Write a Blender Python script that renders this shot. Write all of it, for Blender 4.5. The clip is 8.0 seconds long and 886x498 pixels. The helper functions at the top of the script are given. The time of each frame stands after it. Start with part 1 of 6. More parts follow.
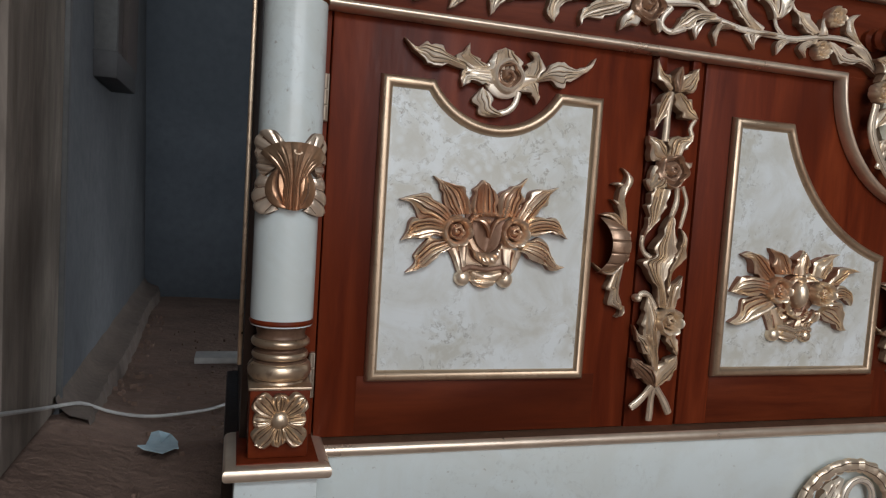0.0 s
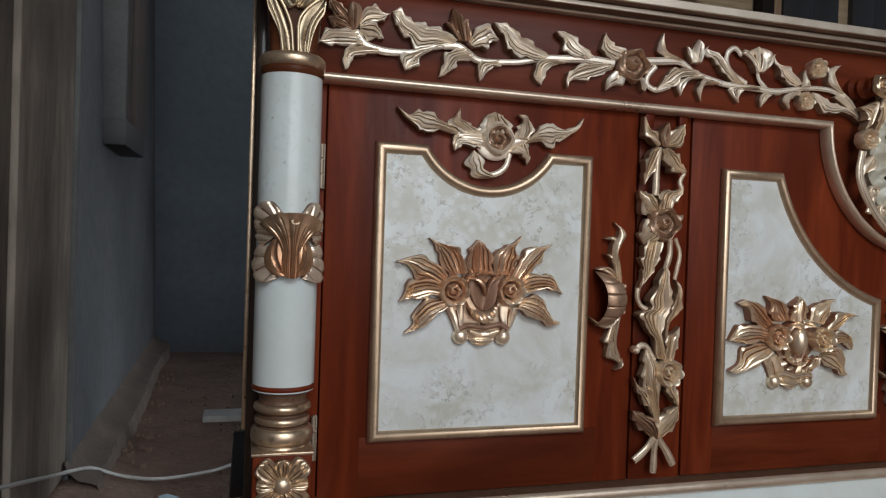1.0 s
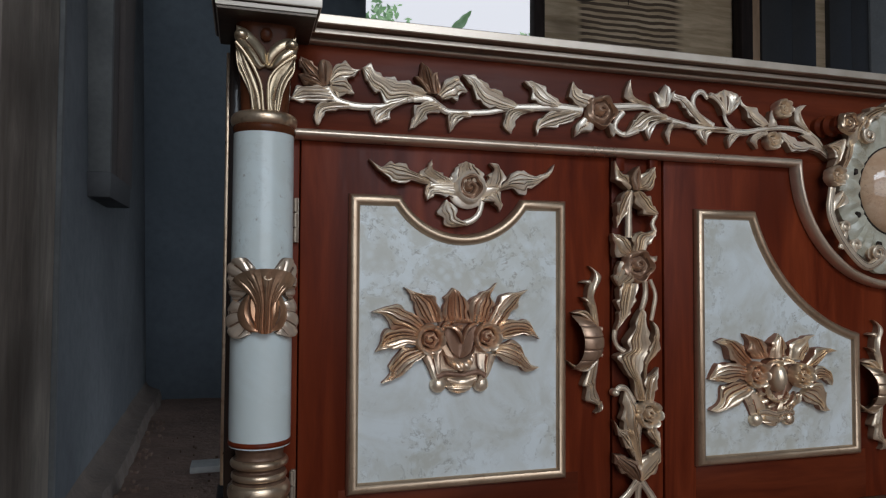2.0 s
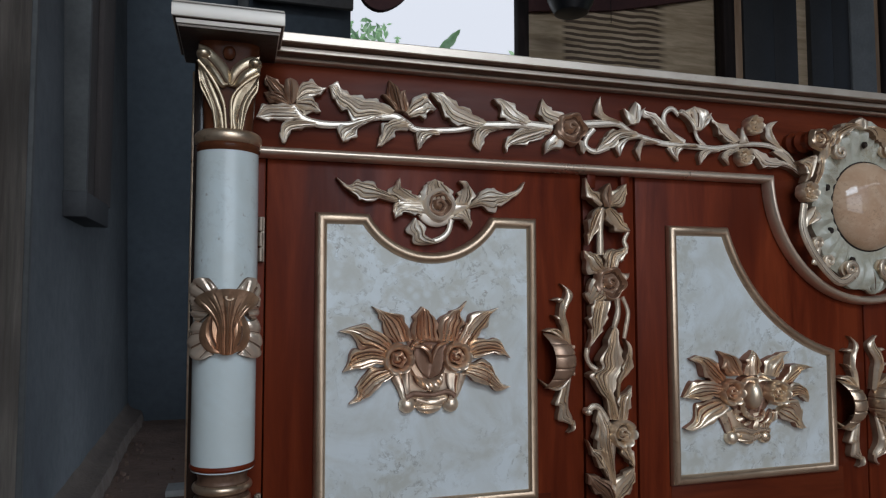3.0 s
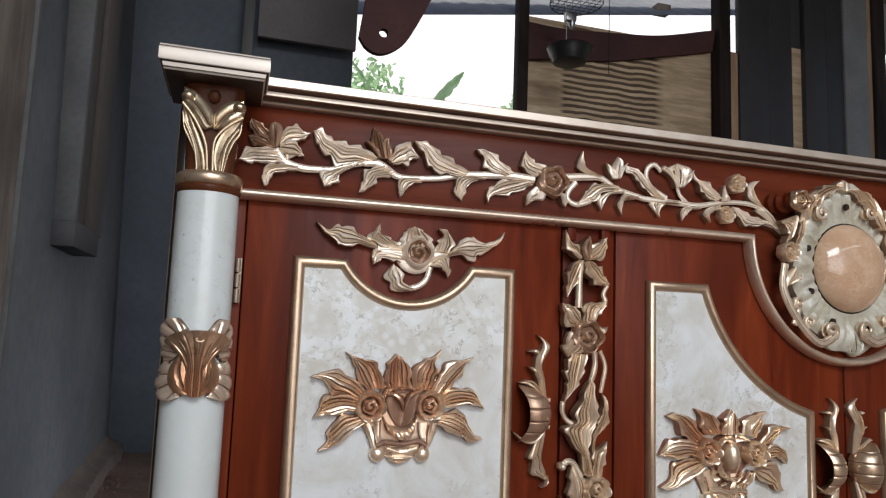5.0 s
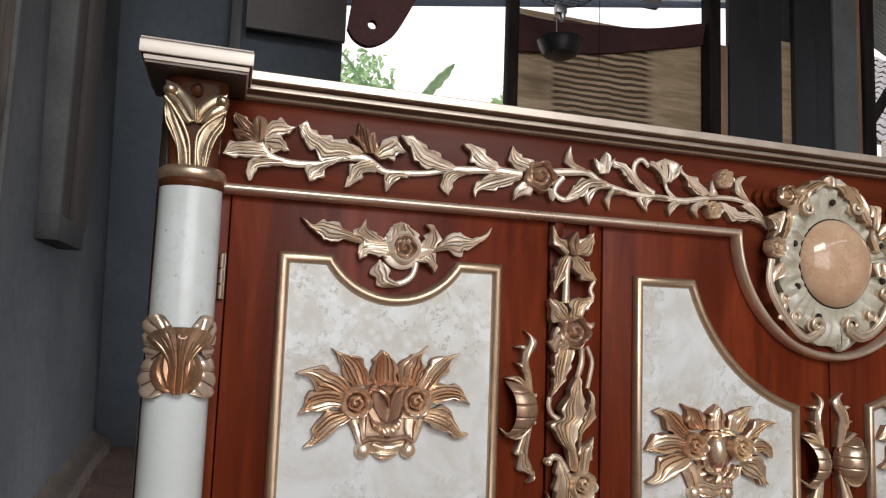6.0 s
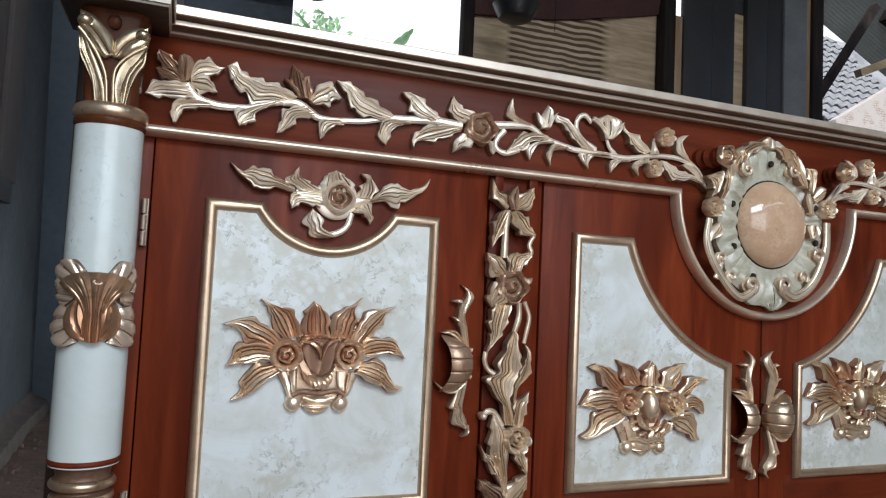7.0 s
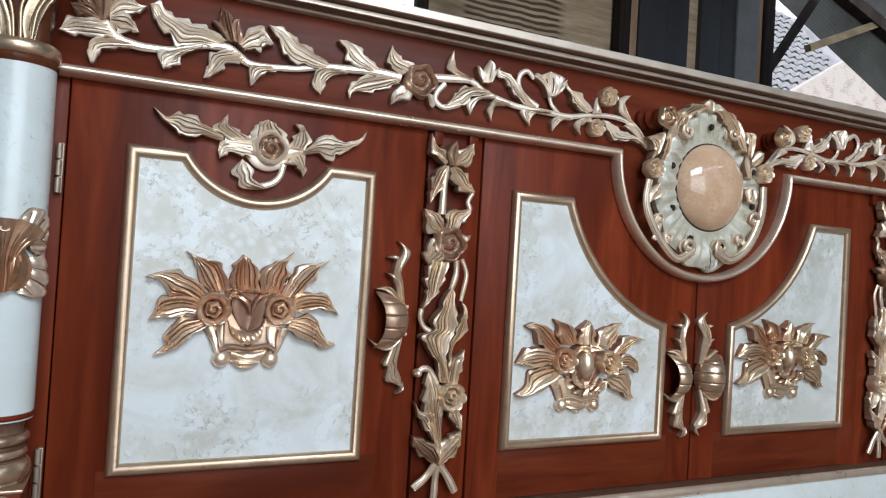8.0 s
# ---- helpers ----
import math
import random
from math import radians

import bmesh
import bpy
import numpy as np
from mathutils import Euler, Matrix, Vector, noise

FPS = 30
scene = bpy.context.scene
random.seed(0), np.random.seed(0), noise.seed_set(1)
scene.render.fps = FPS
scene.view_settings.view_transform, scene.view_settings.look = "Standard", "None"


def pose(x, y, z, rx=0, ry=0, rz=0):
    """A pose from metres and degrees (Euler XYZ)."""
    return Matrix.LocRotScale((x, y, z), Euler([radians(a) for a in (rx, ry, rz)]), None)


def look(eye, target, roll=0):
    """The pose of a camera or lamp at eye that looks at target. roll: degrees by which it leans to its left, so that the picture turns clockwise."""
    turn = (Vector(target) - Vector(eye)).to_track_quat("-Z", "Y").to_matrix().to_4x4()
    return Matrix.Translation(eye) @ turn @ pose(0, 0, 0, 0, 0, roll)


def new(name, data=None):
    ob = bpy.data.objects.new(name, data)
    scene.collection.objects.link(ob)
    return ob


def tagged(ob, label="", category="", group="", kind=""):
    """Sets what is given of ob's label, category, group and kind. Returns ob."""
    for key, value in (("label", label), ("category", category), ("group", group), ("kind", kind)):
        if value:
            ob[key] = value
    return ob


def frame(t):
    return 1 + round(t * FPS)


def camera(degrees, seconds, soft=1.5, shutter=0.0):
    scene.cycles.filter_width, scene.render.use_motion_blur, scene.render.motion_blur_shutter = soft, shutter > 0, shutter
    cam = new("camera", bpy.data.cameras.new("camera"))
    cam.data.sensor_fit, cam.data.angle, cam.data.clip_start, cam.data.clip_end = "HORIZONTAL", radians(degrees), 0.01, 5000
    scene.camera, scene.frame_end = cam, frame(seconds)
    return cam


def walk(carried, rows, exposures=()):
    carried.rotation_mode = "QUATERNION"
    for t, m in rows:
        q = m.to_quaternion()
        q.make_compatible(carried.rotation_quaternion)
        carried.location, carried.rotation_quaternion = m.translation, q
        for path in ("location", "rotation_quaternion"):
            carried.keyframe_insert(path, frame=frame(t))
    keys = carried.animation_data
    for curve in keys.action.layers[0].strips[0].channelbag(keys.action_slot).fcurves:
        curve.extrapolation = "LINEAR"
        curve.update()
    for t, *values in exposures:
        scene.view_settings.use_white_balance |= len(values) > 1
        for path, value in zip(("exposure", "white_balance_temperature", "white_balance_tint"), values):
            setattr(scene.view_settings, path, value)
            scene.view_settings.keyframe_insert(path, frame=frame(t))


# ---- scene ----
cam = camera(65.3, 8.0, soft=1.25)
PATH = [
    (0, (-1.264, -1.022, 0.533), (-0.686, 0.887, 0.389), 3.7),
    (0.5, (-1.263, -1.036, 0.55), (-0.696, 0.88, 0.47), 3.1),
    (1, (-1.251, -1.049, 0.564), (-0.706, 0.876, 0.538), 1.9),
    (1.5, (-1.235, -1.063, 0.576), (-0.691, 0.861, 0.616), 0.8),
    (2, (-1.22, -1.069, 0.588), (-0.67, 0.852, 0.66), 0.3),
    (3.3, (-1.169, -1.072, 0.592), (-0.592, 0.839, 0.722), 0.1),
    (3.5, (-1.163, -1.082, 0.603), (-0.594, 0.83, 0.744), 1.0),
    (4, (-1.158, -1.084, 0.604), (-0.596, 0.823, 0.815), 2.1),
    (5.5, (-1.147, -1.081, 0.611), (-0.576, 0.822, 0.841), 2.1),
    (6, (-1.141, -1.079, 0.614), (-0.548, 0.82, 0.821), 2.1),
    (6.5, (-1.112, -1.075, 0.599), (-0.462, 0.809, 0.767), 2.3),
    (7, (-1.099, -1.066, 0.588), (-0.386, 0.799, 0.715), 2.7),
    (7.5, (-1.081, -1.062, 0.584), (-0.317, 0.785, 0.657), 3.1),
    (8, (-1.058, -1.061, 0.571), (-0.228, 0.758, 0.612), 3.4),
]
walk(cam, [(t, look(eye, target, roll)) for t, eye, target, roll in PATH], [
    (0, -0.59, 6500, 12), (0.5, -0.05, 6950, 14), (1, -0.60, 6450, 10), (1.5, -0.94, 6300, 9), (2.2, -0.94, 5900, 9), (3.5, -0.94, 5800, 8), (4.2, -0.56, 5850, 9),
    (5.3, -0.20, 6700, 15), (6, -0.17, 6800, 15), (6.5, 0.12, 6600, 11), (7, -0.14, 6000, 8), (7.5, -0.18, 5950, 8), (8, 0.03, 5950, 8)])

# ---------------------------------------------------------------- light
SUN_UP, SUN_TURN = radians(48), radians(200)
world = bpy.data.worlds.new("sky")
scene.world = world
world.use_nodes = True
wn = world.node_tree.nodes
sky = wn.new("ShaderNodeTexSky")
sky.sky_type, sky.sun_disc = "NISHITA", False
sky.sun_elevation, sky.sun_rotation = SUN_UP, SUN_TURN
sky.air_density, sky.dust_density = 1.0, 4.0
wn["Background"].inputs["Strength"].default_value = 0.15
world.node_tree.links.new(sky.outputs[0], wn["Background"].inputs["Color"])

sun = new("sun", bpy.data.lights.new("sun", "SUN"))
sun.data.energy, sun.data.angle, sun.data.color = 4.4, radians(8), (1.0, 0.98, 0.95)
sun.matrix_world = look((-3.0, -8.0, 9.5), (0, 0, 0))

# daylight that falls through the open front of the workshop
front_light = new("front_opening_light", bpy.data.lights.new("front_opening_light", "AREA"))
front_light.data.shape, front_light.data.size, front_light.data.size_y = "RECTANGLE", 2.2, 0.8
front_light.data.energy, front_light.data.color = 82, (0.90, 0.96, 1.0)
front_light.matrix_world = look((-0.8, -3.2, 2.55), (-0.5, 0.0, 0.5))
east_light = new("front_opening_light_east", bpy.data.lights.new("front_opening_light_east", "AREA"))
east_light.data.shape, east_light.data.size, east_light.data.size_y = "RECTANGLE", 3.0, 0.16
east_light.data.energy, east_light.data.color = 6, (0.92, 0.97, 1.0)
east_light.matrix_world = look((1.8, -3.2, 2.65), (0.4, 0.0, 0.5))
low_light = new("front_opening_light_low", bpy.data.lights.new("front_opening_light_low", "AREA"))
low_light.data.shape, low_light.data.size, low_light.data.size_y = "RECTANGLE", 2.6, 1.5
low_light.data.energy, low_light.data.color = 37, (0.95, 0.97, 1.0)
low_light.matrix_world = look((-0.55, -3.35, 1.1), (-0.6, 0.0, 0.55))
# fill lamp added at the open back corner, aimed low to brighten the wall's foot
corner_light = new("open_corner_light", bpy.data.lights.new("open_corner_light", "AREA"))
corner_light.data.shape, corner_light.data.size, corner_light.data.size_y = "RECTANGLE", 1.5, 1.2
corner_light.data.energy, corner_light.data.color = 6.5, (0.90, 0.96, 1.0)
corner_light.data.spread = radians(40)
corner_light.matrix_world = look((3.35, 1.6, 0.70), (-1.6, 1.1, -0.25))



# ---------------------------------------------------------------- materials
def shader(name, rough=0.5, metal=0.0, coat=0.0):
    m = bpy.data.materials.new(name)
    m.use_nodes = True
    b = m.node_tree.nodes["Principled BSDF"]
    b.inputs["Roughness"].default_value = rough
    b.inputs["Metallic"].default_value = metal
    b.inputs["Coat Weight"].default_value = coat
    b.inputs["Coat Roughness"].default_value = 0.12
    return m, m.node_tree.nodes, m.node_tree.links, b


def coords(n, l, scale=(1, 1, 1), turn=(0, 0, 0), kind="Object"):
    c, mp = n.new("ShaderNodeTexCoord"), n.new("ShaderNodeMapping")
    mp.inputs["Scale"].default_value = scale
    mp.inputs["Rotation"].default_value = turn
    l.new(c.outputs[kind], mp.inputs["Vector"])
    return mp.outputs["Vector"]


def noise_of(n, l, vec, scale, detail=4.0, rough=0.55, warp=0.0):
    t = n.new("ShaderNodeTexNoise")
    t.inputs["Scale"].default_value, t.inputs["Detail"].default_value = scale, detail
    t.inputs["Roughness"].default_value, t.inputs["Distortion"].default_value = rough, warp
    l.new(vec, t.inputs["Vector"])
    return t.outputs["Fac"]


def ramp(n, l, fac, *stops):
    r = n.new("ShaderNodeValToRGB")
    e = r.color_ramp.elements
    while len(e) < len(stops):
        e.new(0.5)
    for k, (p, c) in zip(e, stops):
        k.position, k.color = p, (*c, 1)
    l.new(fac, r.inputs["Fac"])
    return r.outputs["Color"]


def mix(n, l, fac, a, b, blend="MIX"):
    x = n.new("ShaderNodeMix")
    x.data_type, x.blend_type = "RGBA", blend
    for s, v in ((x.inputs[0], fac), (x.inputs[6], a), (x.inputs[7], b)):
        if isinstance(v, (int, float)):
            s.default_value = v
        elif isinstance(v, tuple):
            s.default_value = (*v, 1)
        else:
            l.new(v, s)
    return x.outputs[2]


def bump(n, l, b, height, strength=0.3, distance=0.002):
    k = n.new("ShaderNodeBump")
    k.inputs["Strength"].default_value, k.inputs["Distance"].default_value = strength, distance
    l.new(height, k.inputs["Height"])
    l.new(k.outputs["Normal"], b.inputs["Normal"])


def span(n, l, fac, lo, hi, to0=0.0, to1=1.0):
    r = n.new("ShaderNodeMapRange")
    for k, v in zip((1, 2, 3, 4), (lo, hi, to0, to1)):
        r.inputs[k].default_value = v
    l.new(fac, r.inputs[0])
    return r.outputs[0]


def make_gold(name, light, mid, glaze, glaze_from=0.52, rough=0.33, metal=0.85, centre=None, reach=0.09, relief=0.10):
    """Bronze paint rubbed over a red-brown ground, which shows through in worn spots and, where a centre is given, as a red wash round it."""
    m, n, l, b = shader(name, rough, metal)
    v = coords(n, l)
    fine, broad = noise_of(n, l, v, 90, 3), noise_of(n, l, v, 18, 4, 0.6)
    col = ramp(n, l, broad, (0.3, mid), (0.65, light))
    worn = span(n, l, fine, glaze_from, glaze_from + 0.2, 0.0, 0.55)
    if centre:
        d = n.new("ShaderNodeVectorMath")
        d.operation = "DISTANCE"
        c = n.new("ShaderNodeTexCoord")
        l.new(c.outputs["Object"], d.inputs[0])
        d.inputs[1].default_value = centre
        wash = span(n, l, d.outputs["Value"], reach * 0.4, reach * 1.5, 0.80, 0.0)
        both = n.new("ShaderNodeMath")
        both.operation = "MULTIPLY"
        l.new(wash, both.inputs[0])
        l.new(span(n, l, broad, 0.3, 0.60, 0.40, 1.0), both.inputs[1])
        col = mix(n, l, both.outputs[0], col, (0.60, 0.28, 0.14))
    col = mix(n, l, worn, col, glaze)
    l.new(col, b.inputs["Base Color"])
    l.new(span(n, l, broad, 0.3, 0.7, rough - 0.03, rough + 0.06), b.inputs["Roughness"])
    bump(n, l, b, broad, relief, 0.003)
    return m


def make_wood(name, dark, mid, light, rough=0.3, coat=0.5, grain=(8, 8, 0.9), turn=(0, 0, 0)):
    m, n, l, b = shader(name, rough, 0, coat)
    v = coords(n, l, grain, turn)
    g1, g2 = noise_of(n, l, v, 3.2, 6, 0.6, 0.6), noise_of(n, l, v, 22, 4, 0.65, 0.2)
    big = noise_of(n, l, coords(n, l), 2.2, 3)
    rings = n.new("ShaderNodeTexWave")
    rings.wave_type, rings.rings_direction = "RINGS", "Y"
    rings.inputs["Scale"].default_value, rings.inputs["Distortion"].default_value = 1.1, 6.0
    rings.inputs["Detail"].default_value, rings.inputs["Detail Scale"].default_value = 2.0, 0.6
    l.new(coords(n, l, tuple(0.35 + 0.11 * q for q in grain), turn), rings.inputs["Vector"])
    col = ramp(n, l, g1, (0.32, dark), (0.52, mid), (0.72, light))
    col = mix(n, l, span(n, l, g2, 0.45, 0.8, 0, 0.3), col, dark)
    col = mix(n, l, span(n, l, big, 0.35, 0.7, 0, 0.4), col, mid)
    col = mix(n, l, span(n, l, rings.outputs["Fac"], 0.62, 0.98, 0, 0.55), col, tuple(0.75 * q for q in dark))
    l.new(col, b.inputs["Base Color"])
    l.new(span(n, l, g2, 0.3, 0.7, rough - 0.04, rough + 0.1), b.inputs["Roughness"])
    b.inputs["Specular IOR Level"].default_value = 0.1
    bump(n, l, b, big, 0.05, 0.004)
    return m


def make_marble(name, pale, grey, stain, scale=9.0, amount=0.75, rough=0.28):
    """Clouded stone with clustered, crisp-edged stain patches, fine cracks along their rims and a few dark pits."""
    m, n, l, b = shader(name, rough, 0, 0.25)
    v = coords(n, l)
    cloud, blot = noise_of(n, l, v, scale, 5, 0.62, 0.9), noise_of(n, l, v, scale * 2.6, 7, 0.66, 0.5)
    group, spot = noise_of(n, l, v, scale * 0.55, 3, 0.5), noise_of(n, l, v, scale * 16, 2, 0.5)

    def times(x, y):
        k = n.new("ShaderNodeMath")
        k.operation = "MULTIPLY"
        l.new(x, k.inputs[0])
        l.new(y, k.inputs[1])
        return k.outputs[0]
    where = span(n, l, group, 0.42, 0.57, 0.08, 1.0)
    col = ramp(n, l, cloud, (0.40, grey), (0.58, pale))
    col = mix(n, l, times(span(n, l, blot, 0.45, 0.57, 0, 0.62 * amount), where), col, stain)
    cells = n.new("ShaderNodeTexVoronoi")
    cells.inputs["Scale"].default_value = scale * 7.0
    l.new(v, cells.inputs["Vector"])
    col = mix(n, l, times(span(n, l, cells.outputs["Distance"], 0.16, 0.42, 0.6 * amount, 0), where), col, pale)
    rim = times(span(n, l, blot, 0.455, 0.475), span(n, l, blot, 0.475, 0.50, 1, 0))
    col = mix(n, l, times(times(rim, where), span(n, l, spot, 0.40, 0.62, 0, 0.75 * amount)), col, tuple(0.5 * q for q in stain))
    col = mix(n, l, times(span(n, l, spot, 0.69, 0.74, 0, 0.5), where), col, (0.25, 0.2, 0.14))
    l.new(col, b.inputs["Base Color"])
    bump(n, l, b, blot, 0.03, 0.001)
    return m


def make_plain(name, a, c, scale=3.0, rough=0.8, metal=0.0, fine=60, relief=0.3, depth=0.003, spots=None):
    m, n, l, b = shader(name, rough, metal)
    v = coords(n, l)
    big, small = noise_of(n, l, v, scale, 5, 0.6, 0.3), noise_of(n, l, v, fine, 4, 0.6)
    col = ramp(n, l, big, (0.33, a), (0.67, c))
    col = mix(n, l, span(n, l, small, 0.4, 0.75, 0, 0.35), col, tuple(x * 0.6 for x in a))
    if spots:
        col = mix(n, l, span(n, l, noise_of(n, l, v, fine * 1.3, 2), 0.68, 0.76, 0, 0.5), col, spots)
    l.new(col, b.inputs["Base Color"])
    bump(n, l, b, small, relief, depth)
    return m


GOLD = make_gold("bronze_paint", (0.90, 0.77, 0.60), (0.74, 0.59, 0.43), (0.42, 0.27, 0.18), 0.58, 0.36, 0.72)
PALE_GOLD = make_gold("pale_bronze_paint", (0.97, 0.88, 0.75), (0.87, 0.75, 0.60), (0.46, 0.32, 0.23), 0.64, 0.37, 0.55)
CREAM_GOLD = make_gold("cream_bronze_paint", (0.54, 0.49, 0.43), (0.49, 0.435, 0.37), (0.62, 0.46, 0.33), 0.66, 0.44, 0.5, relief=0.03)
BRIGHT_TRIM = make_gold("bronze_trim_paint", (0.60, 0.455, 0.315), (0.49, 0.355, 0.24), (0.32, 0.19, 0.12), 0.58, 0.34, 0.80, relief=0.03)
RAIL_GOLD = make_gold("pale_rail_paint", (0.80, 0.66, 0.52), (0.69, 0.54, 0.41), (0.60, 0.44, 0.34), 0.98, 0.29, 0.68, relief=0.05)
CORNICE_GOLD = make_gold("tan_bronze_paint", (0.68, 0.59, 0.49), (0.59, 0.49, 0.39), (0.40, 0.29, 0.21), 0.66, 0.36, 0.6, relief=0.04)
MASK_GOLD = make_gold("red_washed_bronze", (0.98, 0.83, 0.64), (0.85, 0.65, 0.46), (0.46, 0.25, 0.15), 0.58, 0.29, 0.74, (-0.900, 0, 0.515), 0.066)
MASK_GOLD_CENTRE = make_gold("red_washed_bronze_centre", (0.95, 0.80, 0.60), (0.79, 0.62, 0.44), (0.42, 0.25, 0.15), 0.58, 0.29, 0.76, (-0.34, 0, 0.44), 0.045)
MASK_GOLD_RIGHT = make_gold("red_washed_bronze_right", (0.82, 0.69, 0.50), (0.65, 0.51, 0.35), (0.40, 0.25, 0.15), 0.58, 0.29, 0.78, (0.19, 0, 0.45), 0.045)
AGED_GOLD = make_gold("aged_bronze_paint", (0.76, 0.60, 0.43), (0.54, 0.39, 0.26), (0.28, 0.14, 0.085), 0.54, 0.30, 0.85)
ROSE_GOLD = make_gold("brownish_bronze_paint", (0.56, 0.38, 0.265), (0.42, 0.27, 0.18), (0.22, 0.11, 0.065), 0.54, 0.40, 0.66)
CAPITAL_GOLD = make_gold("dull_yellow_bronze", (0.64, 0.52, 0.36), (0.47, 0.37, 0.24), (0.22, 0.13, 0.07), 0.54, 0.27, 0.85, relief=0.05)
STAINED_GOLD = make_gold("stained_leaf_bronze", (0.64, 0.45, 0.30), (0.46, 0.30, 0.19), (0.19, 0.09, 0.05), 0.52, 0.29, 0.82, (-1.194, -0.098, 0.520), 0.036)
FACE_BROWN = make_gold("brown_shaded_bronze", (0.34, 0.20, 0.13), (0.24, 0.13, 0.080), (0.12, 0.055, 0.032), 0.50, 0.46, 0.35)
BROWN_GLAZE_SHADE = make_plain("brown_groove_glaze", (0.13, 0.070, 0.042), (0.22, 0.13, 0.082), 60, 0.45, 0.3)
RED_GLAZE_SHADE = make_plain("red_glaze_and_shade", (0.22, 0.090, 0.052), (0.36, 0.17, 0.10), 60, 0.45, 0.4)
UNDERSIDE_SHADE = make_plain("painted_underside_shade", (0.030, 0.016, 0.010), (0.055, 0.030, 0.019), 40, 0.5)
LIGHT_GLAZE_SHADE = make_plain("light_brown_glaze_and_shade", (0.24, 0.15, 0.095), (0.34, 0.225, 0.15), 60, 0.45, 0.4)
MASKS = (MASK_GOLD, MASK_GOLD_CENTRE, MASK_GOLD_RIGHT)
GLAZE_SHADES = {m.name: RED_GLAZE_SHADE for m in MASKS}
GLAZE_SHADES[PALE_GOLD.name] = GLAZE_SHADES[GOLD.name] = LIGHT_GLAZE_SHADE
GLAZE_SHADES[CREAM_GOLD.name] = UNDERSIDE_SHADE
WOOD = make_wood("mahogany_lacquer", (0.072, 0.0112, 0.0045), (0.142, 0.0240, 0.0078), (0.205, 0.0395, 0.0126), 0.34, 0.0)
WOOD_ACROSS = make_wood("mahogany_lacquer_across", (0.066, 0.0115, 0.0047), (0.118, 0.0225, 0.0078), (0.165, 0.0345, 0.0120), 0.32, 0.0, (1.1, 9, 9))
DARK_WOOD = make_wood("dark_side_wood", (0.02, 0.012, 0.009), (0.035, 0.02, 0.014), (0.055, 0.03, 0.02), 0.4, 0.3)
MARBLE = make_marble("door_marble", (0.715, 0.755, 0.75), (0.60, 0.61, 0.565), (0.455, 0.435, 0.35), 7, 1.0)
MARBLE_SOFT = make_marble("column_marble", (0.67, 0.735, 0.725), (0.63, 0.68, 0.655), (0.56, 0.56, 0.49), 6, 0.28, 0.24)
MARBLE_GREEN = make_marble("medallion_marble", (0.50, 0.49, 0.40), (0.41, 0.39, 0.30), (0.31, 0.25, 0.15), 26, 0.85, 0.4)
MARBLE_MOTTLED = make_marble("greenish_door_marble", (0.68, 0.70, 0.68), (0.54, 0.56, 0.52), (0.36, 0.37, 0.30), 7, 0.95)
GLOSS_BROWN = make_plain("glossy_brown_lacquer", (0.055, 0.017, 0.008), (0.12, 0.042, 0.018), 20, 0.20, relief=0.06)
GLOSS_BROWN.node_tree.nodes["Principled BSDF"].inputs["Specular IOR Level"].default_value = 0.08
PALE_GREY = make_plain("pale_grey_paint", (0.17, 0.175, 0.18), (0.23, 0.235, 0.24), 4, 0.8)
STONE = make_marble("polished_tan_stone", (0.62, 0.44, 0.30), (0.56, 0.37, 0.235), (0.44, 0.26, 0.15), 14, 0.6, 0.08)
BLACK = make_plain("black_plastic", (0.012, 0.012, 0.014), (0.02, 0.02, 0.022), 4, 0.35)
HOLE = make_plain("recess_shade", (0.02, 0.012, 0.008), (0.03, 0.018, 0.012), 4, 0.9)
BRASS = make_plain("tarnished_hinge", (0.34, 0.27, 0.20), (0.42, 0.34, 0.26), 30, 0.5, 0.6)
STEEL = make_plain("dull_steel", (0.35, 0.35, 0.36), (0.5, 0.5, 0.5), 20, 0.4, 1.0)
PLASTER = make_plain("blue_grey_plaster", (0.080, 0.086, 0.095), (0.150, 0.158, 0.168), 1.6, 0.85, 0, 26, 0.35, 0.004)
BLUE_PLASTER = make_plain("blue_plaster", (0.090, 0.108, 0.128), (0.136, 0.159, 0.183), 1.4, 0.85, 0, 26, 0.3, 0.004)
EARTH = make_plain("trodden_earth", (0.175, 0.110, 0.082), (0.285, 0.19, 0.145), 5, 0.95, 0, 46, 0.9, 0.012)
CEMENT = make_plain("worn_cement", (0.11, 0.085, 0.070), (0.17, 0.13, 0.108), 6, 0.9, 0, 60, 0.5, 0.006)
BOARD = make_wood("rough_board", (0.15, 0.124, 0.103), (0.235, 0.197, 0.165), (0.33, 0.28, 0.235), 0.75, 0.0, (7, 7, 1.4))
GREY_BOARD = make_wood("weathered_grey_board", (0.10, 0.10, 0.10), (0.16, 0.16, 0.16), (0.22, 0.22, 0.22), 0.8, 0.0, (9, 9, 0.8))
POST = make_wood("dark_post_wood", (0.018, 0.014, 0.014), (0.03, 0.022, 0.02), (0.05, 0.035, 0.03), 0.7, 0.0, (9, 9, 0.8))
FRAME_BROWN = make_plain("dull_brown_paint", (0.055, 0.042, 0.038), (0.085, 0.066, 0.058), 3, 0.7)
FRAME_GREY = make_plain("pale_worn_edge", (0.075, 0.075, 0.074), (0.115, 0.115, 0.112), 6, 0.7)
PANEL = make_plain("slate_panel_paint", (0.030, 0.029, 0.031), (0.046, 0.045, 0.047), 2, 0.6)
TAN_PLANK = make_wood("tan_plank", (0.30, 0.19, 0.12), (0.42, 0.28, 0.18), (0.52, 0.36, 0.25), 0.7, 0.0, (8, 8, 0.9))
